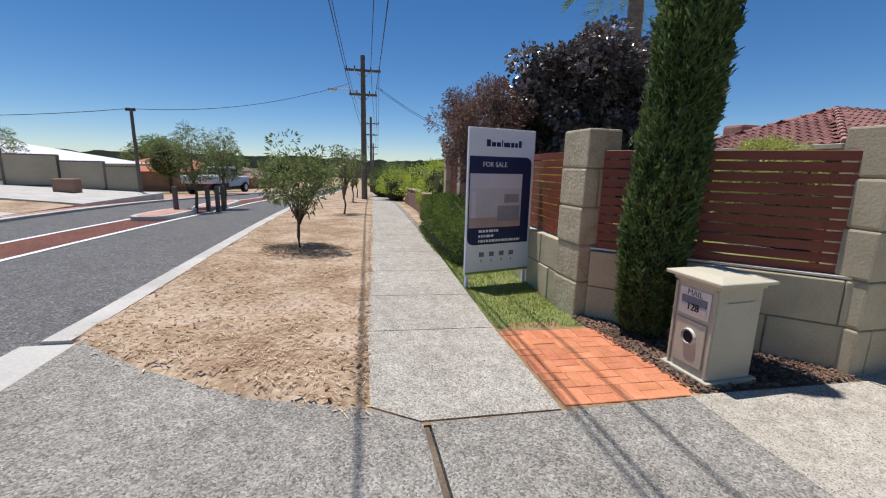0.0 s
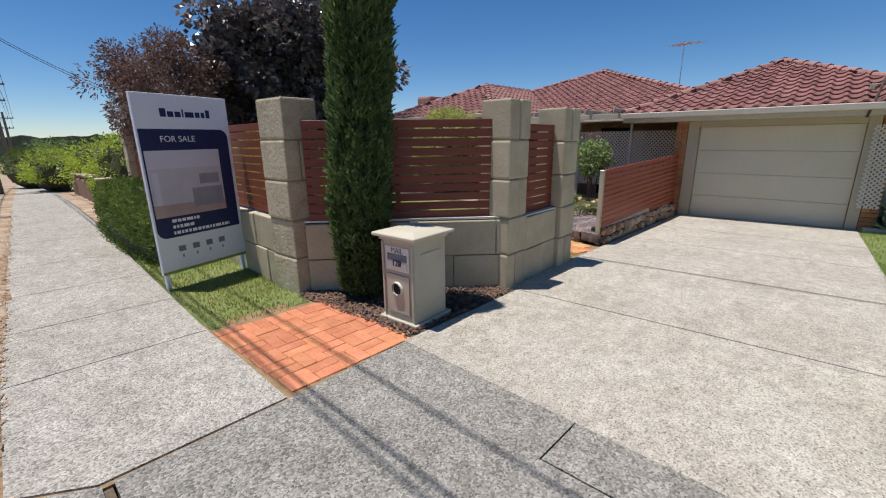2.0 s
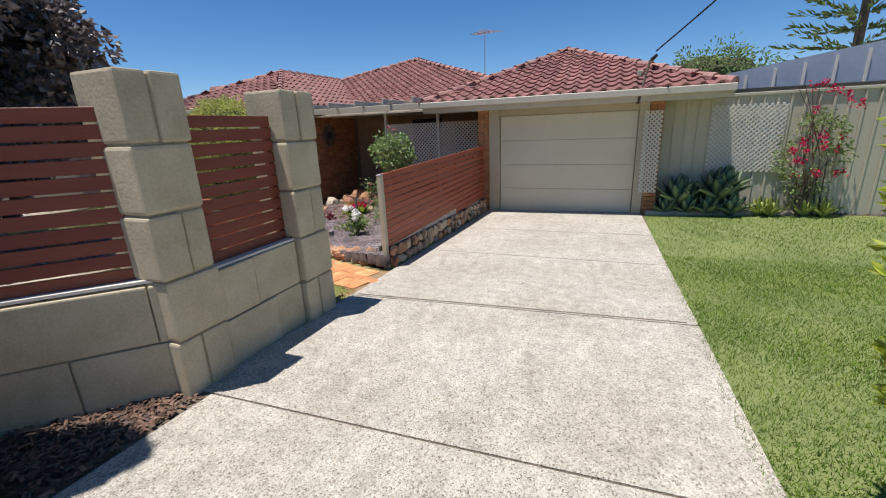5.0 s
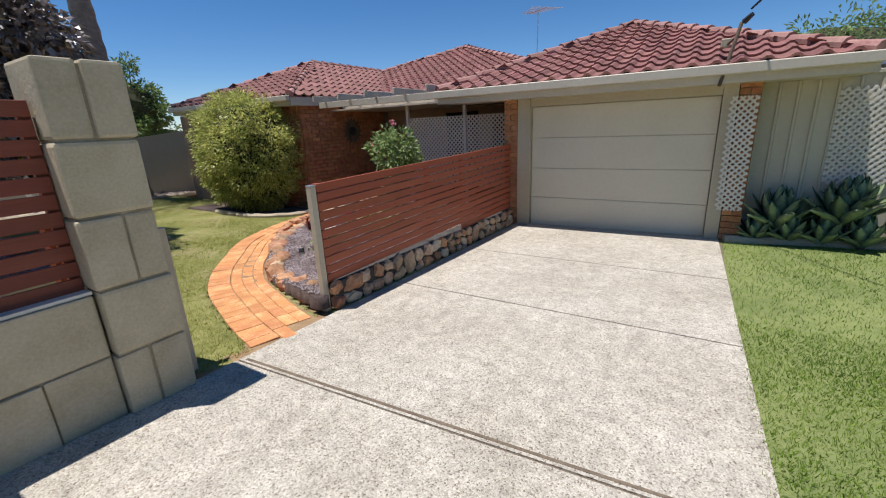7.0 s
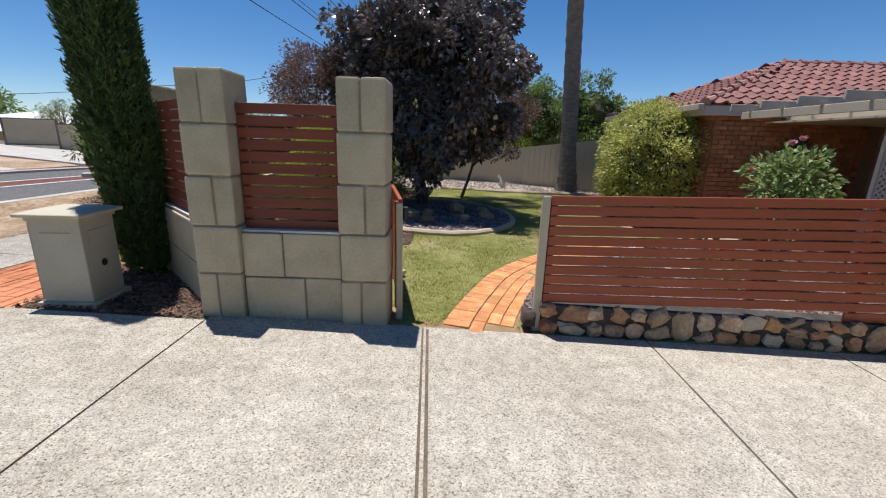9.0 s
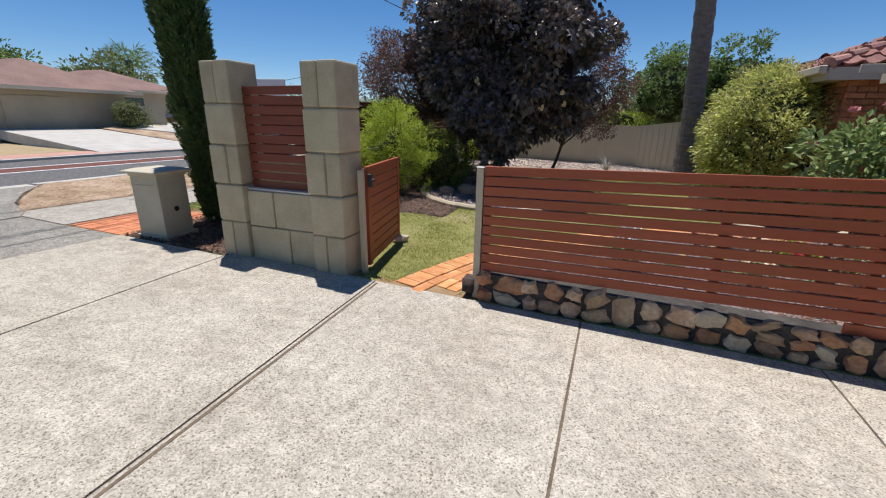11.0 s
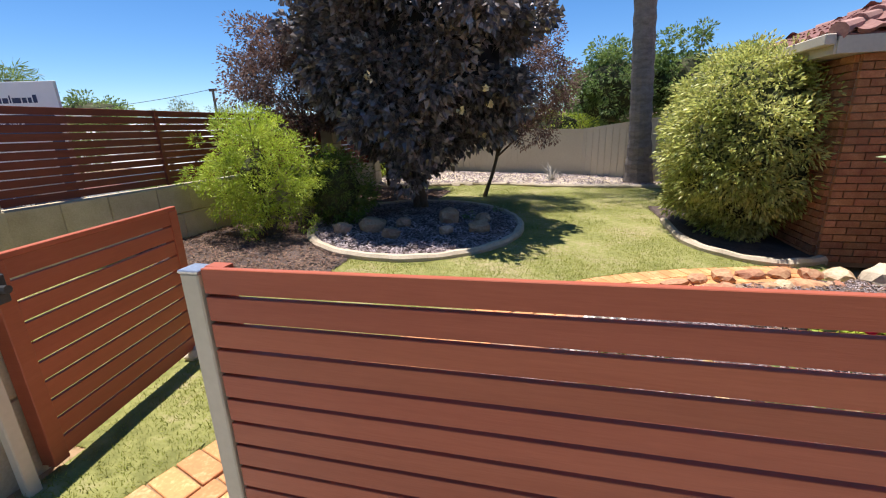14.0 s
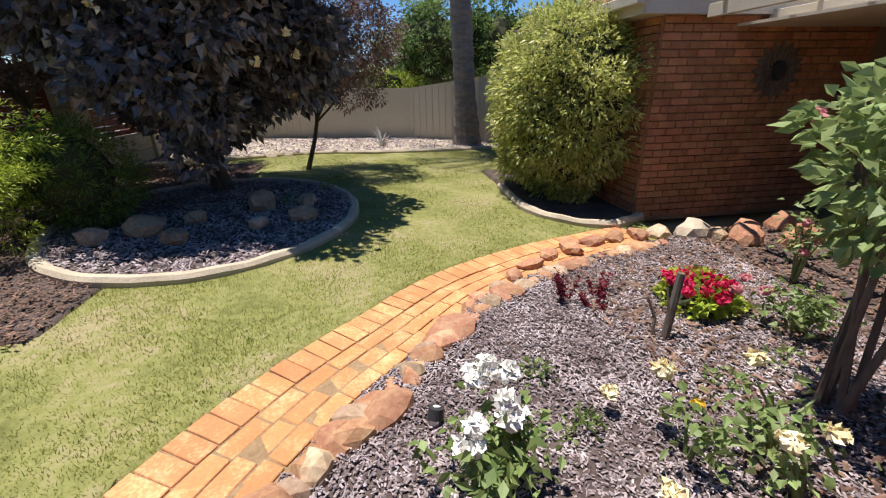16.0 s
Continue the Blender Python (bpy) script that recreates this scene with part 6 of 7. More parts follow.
part("brace", rod(bmesh.new(), (10.85, -0.7, 2.5), (10.68, -0.84, 2.6), 0.014), "bark", t)
part("junction", newbox(10.78, 10.88, -0.78, -0.68, 2.5, 2.6, None, 0.01), "render", t)
part("insulator", rod(bmesh.new(), (10.66, -0.88, 2.74), (10.6, -0.95, 2.8), 0.035, 0.025), "dark", t)
cl = thing("air_cooler", (17.0, 15.5, 3.2), "dark red rooftop air cooler", "air cooler")
part("body", newbox(16.5, 17.5, 15.0, 16.0, 2.6, 3.9, None, 0.12, 2), "ridge", cl)
nb = thing("neighbour_house", (19, 17, 0), "house with a bright red tiled roof beyond the fence", "house")
part("wall", newbox(15.5, 24, 14.2, 20, 0, 2.3), "render_b", nb)
bm = bmesh.new()
vs = [bm.verts.new(c) for c in ((15, 13.8, 2.3), (24.5, 13.8, 2.3), (24.5, 20.4, 2.3), (15, 20.4, 2.3), (18, 17.1, 3.7), (21.5, 17.1, 3.7))]
for f in ((0, 1, 5, 4), (1, 2, 5), (2, 3, 4, 5), (3, 0, 4), (3, 2, 1, 0)):
    bm.faces.new([vs[i] for i in f])
part("roof", bm, "orange_roof", nb)
# metal flower on the brick wall
t = thing("wall_ornament", (12.33, 6.96, 1.7), "dark rusty metal sunburst hung on the brick wall", "wall ornament")
for k in range(16):
    a = 2 * math.pi * k / 16
    for r, w in ((0.34, 0.05), (0.22, 0.045)):
        aa = a + (0.2 if r < 0.3 else 0)
        bm = bmesh.new()
        pts = [(0.1, 0), (r * 0.7, w), (r, 0), (r * 0.7, -w)]
        vs = [bm.verts.new((12.33 + u * math.cos(aa) - v * math.sin(aa), 6.955 - 0.01 * (r < 0.3), 1.7 + u * math.sin(aa) + v * math.cos(aa))) for u, v in pts]
        bm.faces.new(vs)
        ex = bmesh.ops.extrude_face_region(bm, geom=bm.faces[:])
        for v in ex["geom"]:
            if isinstance(v, bmesh.types.BMVert):
                v.co.y -= 0.006
        part("petal", bm, "bark", t)
part("disc", rod(bmesh.new(), (12.33, 6.975, 1.7), (12.33, 6.92, 1.7), 0.12, 0.1, 20), "dark", t)

# ---- right-hand lawn and bed ----
lawn_r_poly = [(2.25, -1.05), (10.95, -1.0), (11.0, -1.75), (11.3, -3.5), (11.9, -5.0), (11.3, -9.0), (2.1, -9.0)]
in_lawn_r = in_poly(lawn_r_poly)
uneven("lawn_side", in_lawn_r, 2.0, 12.0, -9.1, -0.95, 0.09, 0.006, "lawn_g", "mown green front lawn beside the driveway", "lawn", z=0.0)
blades("grass", in_lawn_r, 3.0, 8.0, -4.0, -1.0, 100000, 0.028, "grass_b", "short green turf of the front lawn")
blades("grass", in_lawn_r, 3.0, 12.0, -8.0, -1.0, 80000, 0.04, "grass_b", "short green turf of the front lawn")
edging([(10.9, -1.02), (11.03, -1.8), (11.15, -2.6), (11.3, -3.6), (11.75, -4.6)], False, "pale concrete edging before the side bed", 0.15, 0.08)
bed_r = in_poly([(10.9, -1.2), (11.03, -1.8), (11.15, -2.6), (11.3, -3.6), (11.34, -9), (11.34, -1.2)])
uneven("side_bed", bed_r, 10.8, 11.5, -9, -1.1, 0.06, 0.015, "mulch", "narrow bed of red bark beside the steel fence", "garden bed", z=0.01)
flakes("bark_chips", bed_r, 10.8, 11.4, -6, -1.1, 2500, 0.05, 0.02, "brown_chips", "red-brown bark chips in the side bed", "mulch", 0.02)


def rosette(name, at, leaves, length, width, material, label, category, up=0.9, group=""):
    """A plant of thick pointed leaves rising from one crown."""
    t = thing(name, at, label, category, group)
    for k in range(leaves):
        a = k * 2.39996
        f = k / leaves
        e = radians(26 + 62 * f * up)
        L = length * (1.0 - 0.12 * f)
        bm = bmesh.new()
        rows = []
        for i in range(6):
            s = i / 5
            w = width * (0.5 + 1.6 * s * (1 - s) * 1.6) * (1 - s ** 4) + 0.002
            r = 0.03 + L * s * math.cos(e + 0.25 * s)
            z = 0.02 + L * s * math.sin(e) - 0.12 * L * s * s * (1 - f)
            c = Vector((at[0] + r * math.cos(a), at[1] + r * math.sin(a), at[2] + z))
            sd = Vector((-math.sin(a), math.cos(a), 0)) * w / 2
            lift = Vector((0, 0, w * 0.22))
            rows.append([bm.verts.new(c - sd + lift), bm.verts.new(c), bm.verts.new(c + sd + lift), bm.verts.new(c - Vector((0, 0, 0.012)))])
        for p, q in zip(rows, rows[1:]):
            for i in range(4):
                bm.faces.new((p[i], p[(i + 1) % 4], q[(i + 1) % 4], q[i]))
        part("leaf", bm, material, t, smooth=True)
    return t


for (x, y, z, s) in ((11.1, -1.58, 0.16, 0.95), (11.05, -1.72, 0.0, 0.7), (11.05, -1.38, 0.0, 0.6), (11.1, -2.2, 0.24, 1.0), (11.12, -2.3, 0.42, 0.75), (11.05, -2.05, 0.0, 0.7), (11.05, -2.42, 0.0, 0.7)):
    ag = rosette("agave", (x, y, z), 26, 0.72 * s, 0.17 * s, "agave", "large grey-green agave rosette by the garage", "agave", group="agaves by the garage")
    part("stem", rod(bmesh.new(), (x, y, -0.02), (x, y, z + 0.05), 0.05), "bark", ag)
for x, y in ((11.1, -2.85), (11.05, -3.0), (11.15, -3.5), (11.1, -3.75)):
    rosette("bromeliad", (x, y, 0), 16, 0.4, 0.07, "brom", "yellow-green strappy plant in the bark bed", "plant", group="strappy plants")
bg = bushy("bougainvillea", (11.15, -3.45, 1.0), (0.22, 0.45, 0.7), 40, 0.14, 40, 0.05, 0.03, "rose", "straggly bougainvillea with magenta flowers", "", stems=9)
for k in range(26):
    c = np.array((11.1 + random.uniform(-0.2, 0.1), -3.45 + random.uniform(-0.5, 0.3), random.choice((0.8, 1.2, 1.9, 2.1)) + random.uniform(-0.15, 0.15)))
    p = np.repeat(c[None], 14, 0) + rng.normal(0, 0.03, (14, 3))
    mesh_part("blossom", leaf_mesh("blossom", p, unit(14), 0.05, 0.04), "petal_r", bg)
for k in range(5):
    part("vine", tube([(11.2, -3.4 - 0.08 * k, 0), (11.22, -3.3 - 0.1 * k, 1.0), (11.2, -3.5 + 0.1 * k, 2.15)], [0.015, 0.01, 0.005], 5), "bark", bg)

# ---- flower bed plants ----
def bloom(parent, c, r, material, petals=30, tilt=(0, 0, 1)):
    """A double flower of cupped petals."""
    d = unit(petals)
    d[:, 2] = np.abs(d[:, 2]) * 0.9 + 0.1
    d += np.array(tilt) * 0.3
    p = np.asarray(c) + d * r * np.array([0.8, 0.8, 0.6])
    side = np.cross(d, unit(petals)) + d * 0.25
    fl = mesh_part("flower", leaf_mesh("flower", p - side * r * 0.3, side, r * 0.75, r * 1.15, fold=0.1), material, parent)
    part("flower_heart", lump(c, (r * 0.8, r * 0.8, r * 0.62), r * 900 + c[0] * 50, 0.35, 2, 2.4), material, fl, smooth=True)
    return fl


def rose(name, at, height, spread, canes, leaves, flowers, petal, label, fr=0.05, leaf="rose", ll=0.06):
    t = thing(name, at, label, "rose bush")
    tips = []
    for k in range(canes):
        a = random.uniform(0, 6.28)
        h = height * random.uniform(0.6, 1.0)
        e = Vector((at[0] + spread * math.cos(a) * random.uniform(0.4, 1), at[1] + spread * math.sin(a) * random.uniform(0.4, 1), at[2] + h))
        mid = Vector(at).lerp(e, 0.5) + Vector((0, 0, 0.06))
        part("cane", tube([(at[0], at[1], at[2] - 0.05), mid, e], [0.011, 0.008, 0.004], 6), "rose", t)
        tips += [mid, mid.lerp(e, 0.35), mid.lerp(e, 0.7), e]
    c = np.array([tuple(v) for v in tips])
    idx = rng.integers(0, len(c), leaves)
    p = c[idx] + rng.normal(0, 1, (leaves, 3)) * np.array([0.055, 0.055, 0.05])
    d = unit(leaves)
    d[:, 2] = d[:, 2] * 0.4 + 0.1
    mesh_part("foliage", leaf_mesh("foliage", p, d, ll, ll * 0.62, fold=0.15, droop=0.25), leaf, t)
    for k, (x, y, z) in enumerate(flowers):
        bloom(t, (x, y, z), fr * random.uniform(0.85, 1.15), petal)
    return t


rose("white_rose", (8.06, 3.26, 0.08), 0.3, 0.2, 9, 380, [(8.05, 3.42, 0.5), (8.1, 3.45, 0.52), (8.17, 3.42, 0.5), (8.15, 3.32, 0.45), (8.16, 3.29, 0.4), (8.01, 3.25, 0.43), (7.99, 3.22, 0.37)], "petal_w", "rose bush with several full white flowers", 0.05)
rose("yellow_rose", (9.35, 3.28, 0.08), 0.32, 0.22, 5, 70, [(9.36, 3.48, 0.4), (8.93, 3.5, 0.38), (8.75, 3.6, 0.2)], "petal_y", "sparse rose with pale yellow flowers", 0.042)
rose("yellow_rose", (8.95, 3.3, 0.08), 0.25, 0.16, 4, 80, [(9.0, 3.36, 0.3)], "petal_o", "small rose with one golden flower", 0.028)
rose("yellow_rose", (9.2, 3.02, 0.1), 0.25, 0.2, 5, 110, [(9.1, 3.06, 0.38), (9.27, 3.05, 0.4), (8.57, 2.96, 0.38)], "petal_y", "low rose with cream flowers", 0.038)
rose("pink_rose", (10.35, 4.1, 0.06), 0.32, 0.25, 7, 260, [(10.22, 4.25, 0.3), (10.05, 4.3, 0.3), (10.2, 4.4, 0.33)], "petal_p", "low rose with small pink flowers", 0.035)
rose("pink_rose", (11.05, 4.75, 0.05), 0.6, 0.12, 5, 150, [(11.0, 4.75, 0.58), (11.06, 4.8, 0.45), (11.0, 4.7, 0.35)], "petal_p", "tall thin rose with pink flowers", 0.04)
sr = bushy("standard_rose", (9.88, 3.45, 1.33), (0.42, 0.42, 0.45), 46, 0.13, 26, 0.085, 0.055, "rose", "tall leafy rose bush beside the fence", "", category="rose bush", stems=5, inner=0.2)
for x, y, z in ((9.65, 3.3, 1.75), (10.0, 3.6, 1.8), (9.6, 3.75, 1.45)):
    bloom(sr, (x, y, z), 0.035, "petal_p")
ger = bushy("geranium", (9.95, 4.5, 0.14), (0.25, 0.23, 0.15), 60, 0.06, 22, 0.05, 0.045, "shrub", "low geranium with bright magenta-red flowers", "core", shrink=0.75)
for k in range(17):
    a = k * 2.4
    r = 0.24 * math.sqrt((k + 0.5) / 17)
    bloom(ger, (9.95 + r * math.cos(a), 4.5 + r * math.sin(a), 0.3 - 0.25 * r), 0.045, "petal_r", 18)
for x, y, h in ((9.04, 4.72, 0.3), (9.2, 4.6, 0.16), (9.35, 4.78, 0.2)):
    t = thing("barberry", (x, y, 0.03), "small upright shrub with burgundy leaves", "shrub", "burgundy shrubs")
    for k in range(9):
        a = random.uniform(0, 6.28)
        e = (x + 0.1 * math.cos(a), y + 0.1 * math.sin(a), h * random.uniform(0.6, 1.25))
        part("stem", tube([(x, y, 0.0), e], [0.005, 0.002], 5), "red_leaf", t)
        p = np.array([Vector((x, y, 0.02)).lerp(Vector(e), s) for s in rng.uniform(0.25, 1, 26)])
        mesh_part("foliage", leaf_mesh("foliage", p, unit(26), 0.032, 0.018), "red_leaf", t)
t = thing("garden_stake", (9.46, 4.15, 0), "leaning grey wooden stake with a pruned vine", "stake")
part("stake", tube([(9.44, 4.14, -0.05), (9.52, 4.2, 0.5)], [0.026, 0.024], 8), "woodpole", t)
part("vine", tube([(9.36, 4.14, 0), (9.4, 4.2, 0.2), (9.36, 4.25, 0.33), (9.3, 4.3, 0.28)], [0.014, 0.012, 0.01, 0.005], 6), "bark", t)
part("vine", tube([(9.42, 4.1, 0), (9.44, 4.12, 0.2), (9.43, 4.18, 0.42)], [0.014, 0.012, 0.006], 6), "bark", t)
t = thing("garden_light", (7.9, 3.62, 0), "small grey solar spike light", "garden light")
part("spike", rod(bmesh.new(), (7.9, 3.62, -0.03), (7.92, 3.65, 0.11), 0.022, 0.028, 12), "steel", t)
part("lamp_head", rod(bmesh.new(), (7.92, 3.65, 0.11), (7.93, 3.665, 0.16), 0.038, 0.036, 16), "dark", t)
part("lens", rod(bmesh.new(), (7.93, 3.665, 0.16), (7.931, 3.667, 0.164), 0.018, 0.018, 12), "lattice", t)
for x, y, r in ((8.6, 3.5, 0.1), (8.5, 3.9, 0.07), (9.5, 3.7, 0.1), (10.0, 3.8, 0.12), (6.95, 8.6, 0.12), (6.55, 7.9, 0.1)):
    bushy("seedling", (x, y, 0.08), (r, r, 0.07), 12, 0.04, 10, 0.04, 0.025, "rose", "small green seedling in the bark mulch", "", group="seedlings")

# ---- street: poles, wires, trees, cars, houses ----
def street_pole(x, y, top, lamp=False, label="weathered timber power pole with two crossarms"):
    z = fall(y)
    t = thing("power_pole", (x, y, z), label, "power pole", "power poles")
    part("pole", rod(bmesh.new(), (x, y, z - 0.3), (x, y, z + top), 0.17, 0.12, 12), "woodpole", t)
    for h, w in ((top - 0.75, 0.95), (top - 2.0, 0.75)):
        arm = part("crossarm", newbox(x - w, x + w, y - 0.06, y + 0.06, z + h - 0.06, z + h + 0.06, None, 0.01), "woodpole", t)
        for s in (-0.92, -0.45, 0.45, 0.92):
            part("insulator", rod(bmesh.new(), (x + s * w, y, z + h + 0.06), (x + s * w, y, z + h + 0.22), 0.035, 0.025), "dark", arm)
        for s in (-1, 1):
            part("brace", rod(bmesh.new(), (x + s * w * 0.5, y - 0.05, z + h), (x, y - 0.05, z + h - 0.45), 0.02), "steel", t)
    if lamp:
        la = part("lamp_arm", tube([(x, y, z + top - 2.0), (x - 0.8, y, z + top - 1.75), (x - 1.5, y, z + top - 1.8)], [0.03, 0.03, 0.025], 8), "steel", t)
        part("lamp_head", newbox(x - 1.85, x - 1.4, y - 0.1, y + 0.1, z + top - 1.88, z + top - 1.76, None, 0.03, 2), "steel", la)
    return t


street_pole(0.79, 24.0, 7.7, True)
street_pole(2.4, 50.0, 8.6)
street_pole(4.2, 80.0, 8.6)
street_pole(-0.9, -22.0, 8.2)


def cable(a, b, sag, r, label, n=24):
    a, b = Vector(a), Vector(b)
    pts = [a.lerp(b, i / n) - Vector((0, 0, sag * 4 * (i / n) * (1 - i / n))) for i in range(n + 1)]
    return tagged(part("cable", tube(pts, [r] * (n + 1), 6), "wire"), label, "cable", "overhead cables")


for z, w, xs in ((0.2, 0.95, (-0.92, 0.45, 0.92)), (-1.05, 0.75, (-0.92, 0.92))):
    for s in xs:
        r = 0.013
        cable((-0.9 + s * w, -22, 7.25 + z + 0.2), (0.79 + s * w, 24, fall(24) + 6.75 + z + 0.2), 0.55, r, "black power cable slung along the street")
        cable((0.79 + s * w, 24, fall(24) + 6.75 + z + 0.2), (2.4 + s * w, 50, fall(50) + 7.65 + z + 0.2), 0.4, 0.014, "black power cable slung along the street", 12)
        cable((2.4 + s * w, 50, fall(50) + 7.65 + z + 0.2), (4.2 + s * w, 80, fall(80) + 7.65 + z + 0.2), 0.4, 0.014, "black power cable slung along the street", 8)
cable((0.1, 24, 5.8), (-8.7, 19.6, 3.42), 0.5, 0.012, "service cable crossing the road", 16)
cable((-8.7, 19.6, 3.42), (-17, 17, 2.6), 0.2, 0.012, "service cable to the far house", 8)
cable((1.5, 24, 5.8), (6.5, 22, 3.2), 0.3, 0.012, "service cable to a house", 8)
cable((1.5, 24, 5.7), (7.5, 24, 3.0), 0.3, 0.012, "service cable to a house", 8)
cable((10.62, -0.93, 2.8), (-0.4, -6.0, 7.2), 0.35, 0.012, "service cable running to the garage fascia", 20)
t = thing("light_pole", (-8.65, 19.7, 0), "slim grey timber service pole across the road", "power pole")
part("pole", rod(bmesh.new(), (-8.65, 19.7, -0.4), (-8.65, 19.7, 3.45), 0.07, 0.06, 10), "woodpole", t)
part("cap", newbox(-8.85, -8.5, 19.65, 19.75, 3.34, 3.46, None, 0.01), "dark", t)


def sapling(x, y, h, r, label, n=60, lean=(0, 0), leaf="gum"):
    z = fall(y)
    c = (x + lean[0], y + lean[1], z + h * 0.72)
    return tree("sapling", (x, y, z), h * 0.3, 0.022 + 0.008 * h, c, (r, r, h * 0.33), n, 0.13, 26, 0.09, 0.03, leaf, label=label, limbs=13, group="street saplings", droop=0.1, inner=0.2, wild=0.6)


sapling(-0.83, 7.1, 1.65, 0.74, "young street tree with sparse grey-green leaves", 100)
sapling(-0.18, 12.9, 2.0, 0.55, "young street tree with sparse grey-green leaves", 45)
sapling(0.1, 19.5, 2.3, 0.6, "young street tree with sparse grey-green leaves", 45)
sapling(0.4, 27, 2.6, 0.7, "young street tree with sparse grey-green leaves", 45)
sapling(-0.4, 34, 3.0, 1.0, "young street tree with sparse grey-green leaves", 45)
flakes("leaf_litter", lambda x, y: (x + 0.75) ** 2 + (y - 6.95) ** 2 < 0.45, -1.6, 0.0, 6.2, 7.8, 1400, 0.06, 0.018, "litter", "dead leaves under the young street tree", "leaf litter", 0.016)
for x, y, h in ((-4.55, 13.6, 2.5), (-4.1, 14.9, 2.4)):
    tree("median_tree", (x, y, fall(y)), 1.0, 0.05, (x, y, fall(y) + 1.65), (0.5, 0.5, 0.85), 70, 0.18, 45, 0.085, 0.022, "gum", label="small tree planted in the traffic island", group="median trees", limbs=8)
for x, y in ((-4.85, 12.95), (-4.3, 13.9), (-3.95, 14.2), (-4.0, 13.8)):
    t = thing("timber_bollard", (x, y, fall(y)), "dark square timber bollard on the traffic island", "bollard", "island bollards")
    part("post", newbox(x - 0.055, x + 0.055, y - 0.055, y + 0.055, fall(y) - 0.1, fall(y) + 0.72, None, 0.01), "woodpole", t)


def utility():
    """A white pickup with a tray, parked off the road."""
    y0 = 30.0
    z = fall(y0) + 0.05
    x = -8.6
    m = pose(x, y0, z, 0, 0, -14)
    t = thing("pickup_truck", (x, y0, z), "parked silver-white pickup with a flat tray", "pickup truck", turn=-14)
    part("tray", newbox(-0.95, 0.95, -2.3, 0.0, 0.72, 1.2, m, 0.03), "car", t)
    part("bonnet", newbox(-0.88, 0.88, 1.5, 2.6, 0.45, 1.1, m, 0.12, 2), "car", t)
    bm = newbox(-0.85, 0.85, 0.05, 1.5, 0.45, 1.75, None, 0.1, 2)
    for v in bm.verts:
        if v.co.z > 1.2:
            v.co.x *= 0.84
            v.co.y = 0.2 + (v.co.y - 0.2) * 0.75
    bmesh.ops.transform(bm, matrix=m, verts=bm.verts)
    cab = part("cab", bm, "car", t)
    part("rear_window", newbox(-0.6, 0.6, 0.02, 0.06, 1.25, 1.62, m, 0.02), "glass", cab)
    for s in (-1, 1):
        part("side_window", newbox(s * 0.78 - 0.02, s * 0.78 + 0.02, 0.35, 1.15, 1.22, 1.6, m, 0.01), "glass", cab)
        part("tail_light", newbox(s * 0.8 - 0.1, s * 0.8 + 0.1, -2.33, -2.3, 0.6, 0.7, m), "petal_r", t)
        for yy in (-1.4, 1.9):
            bm = bmesh.new()
            rod(bm, m @ Vector((s * 0.72, yy, 0.36)), m @ Vector((s * 0.95, yy, 0.36)), 0.36, n=20)
            w = part("wheel", bm, "tyre", t)
            bm = bmesh.new()
            rod(bm, m @ Vector((s * 0.93, yy, 0.36)), m @ Vector((s * 0.965, yy, 0.36)), 0.2, n=14)
            part("rim", bm, "steel", w)
    part("chassis", newbox(-0.7, 0.7, -2.2, 2.3, 0.35, 0.72, m), "dark", t)


utility()
# far driveway, stepped fence and bin
bm = bmesh.new()
vs = [bm.verts.new(c) for c in ((-8.2, 14.9, 0.0), (-8.0, 20.2, 0.0), (-14.0, 18.9, 0.62), (-22.0, 17.0, 1.0), (-20.0, 13.6, 0.8), (-12.0, 14.6, 0.35))]
bm.faces.new(vs)
ex = bmesh.ops.extrude_face_region(bm, geom=bm.faces[:])
for v in ex["geom"]:
    if isinstance(v, bmesh.types.BMVert):
        v.co.z -= 0.3
bmesh.ops.recalc_face_normals(bm, faces=bm.faces)
structure("driveway_far", bm, "kerb", "pale concrete driveway rising across the road", "driveway")
fp = [(-8.75, 20.0, -0.05), (-9.9, 19.75, 0.1), (-11.3, 19.4, 0.28), (-12.9, 19.0, 0.5), (-15.0, 18.5, 0.7)]
for a, b in zip(fp, fp[1:]):
    t = thing("wall_panel", b, "stepped beige rendered fence panel with dark frame", "fence panel", "stepped fence panels")
    d = Vector(b) - Vector(a)
    m = Matrix.Translation((a[0], a[1], 0)) @ Matrix.Rotation(math.atan2(d.y, d.x), 4, "Z")
    L = Vector((d.x, d.y)).length
    part("infill", newbox(0.04, L - 0.04, -0.03, 0.03, a[2] + 0.05, b[2] + 0.98, m), "render", t)
    for x in (0.0, L):
        part("post", newbox(x - 0.04, x + 0.04, -0.05, 0.05, a[2] - 0.3, b[2] + 1.02, m), "woodpole", t)
    part("rail", newbox(0, L, -0.04, 0.04, b[2] + 0.98, b[2] + 1.03, m), "woodpole", t)
    part("rail", newbox(0, L, -0.04, 0.04, a[2] + 0.0, a[2] + 0.06, m), "woodpole", t)
t = thing("planter_box", (-10.1, 17.6, 0.1), "square brown planter beside the far driveway", "planter")
part("box", newbox(-10.42, -9.78, 17.35, 17.9, 0.02, 0.66, None, 0.02), "render_b", t)


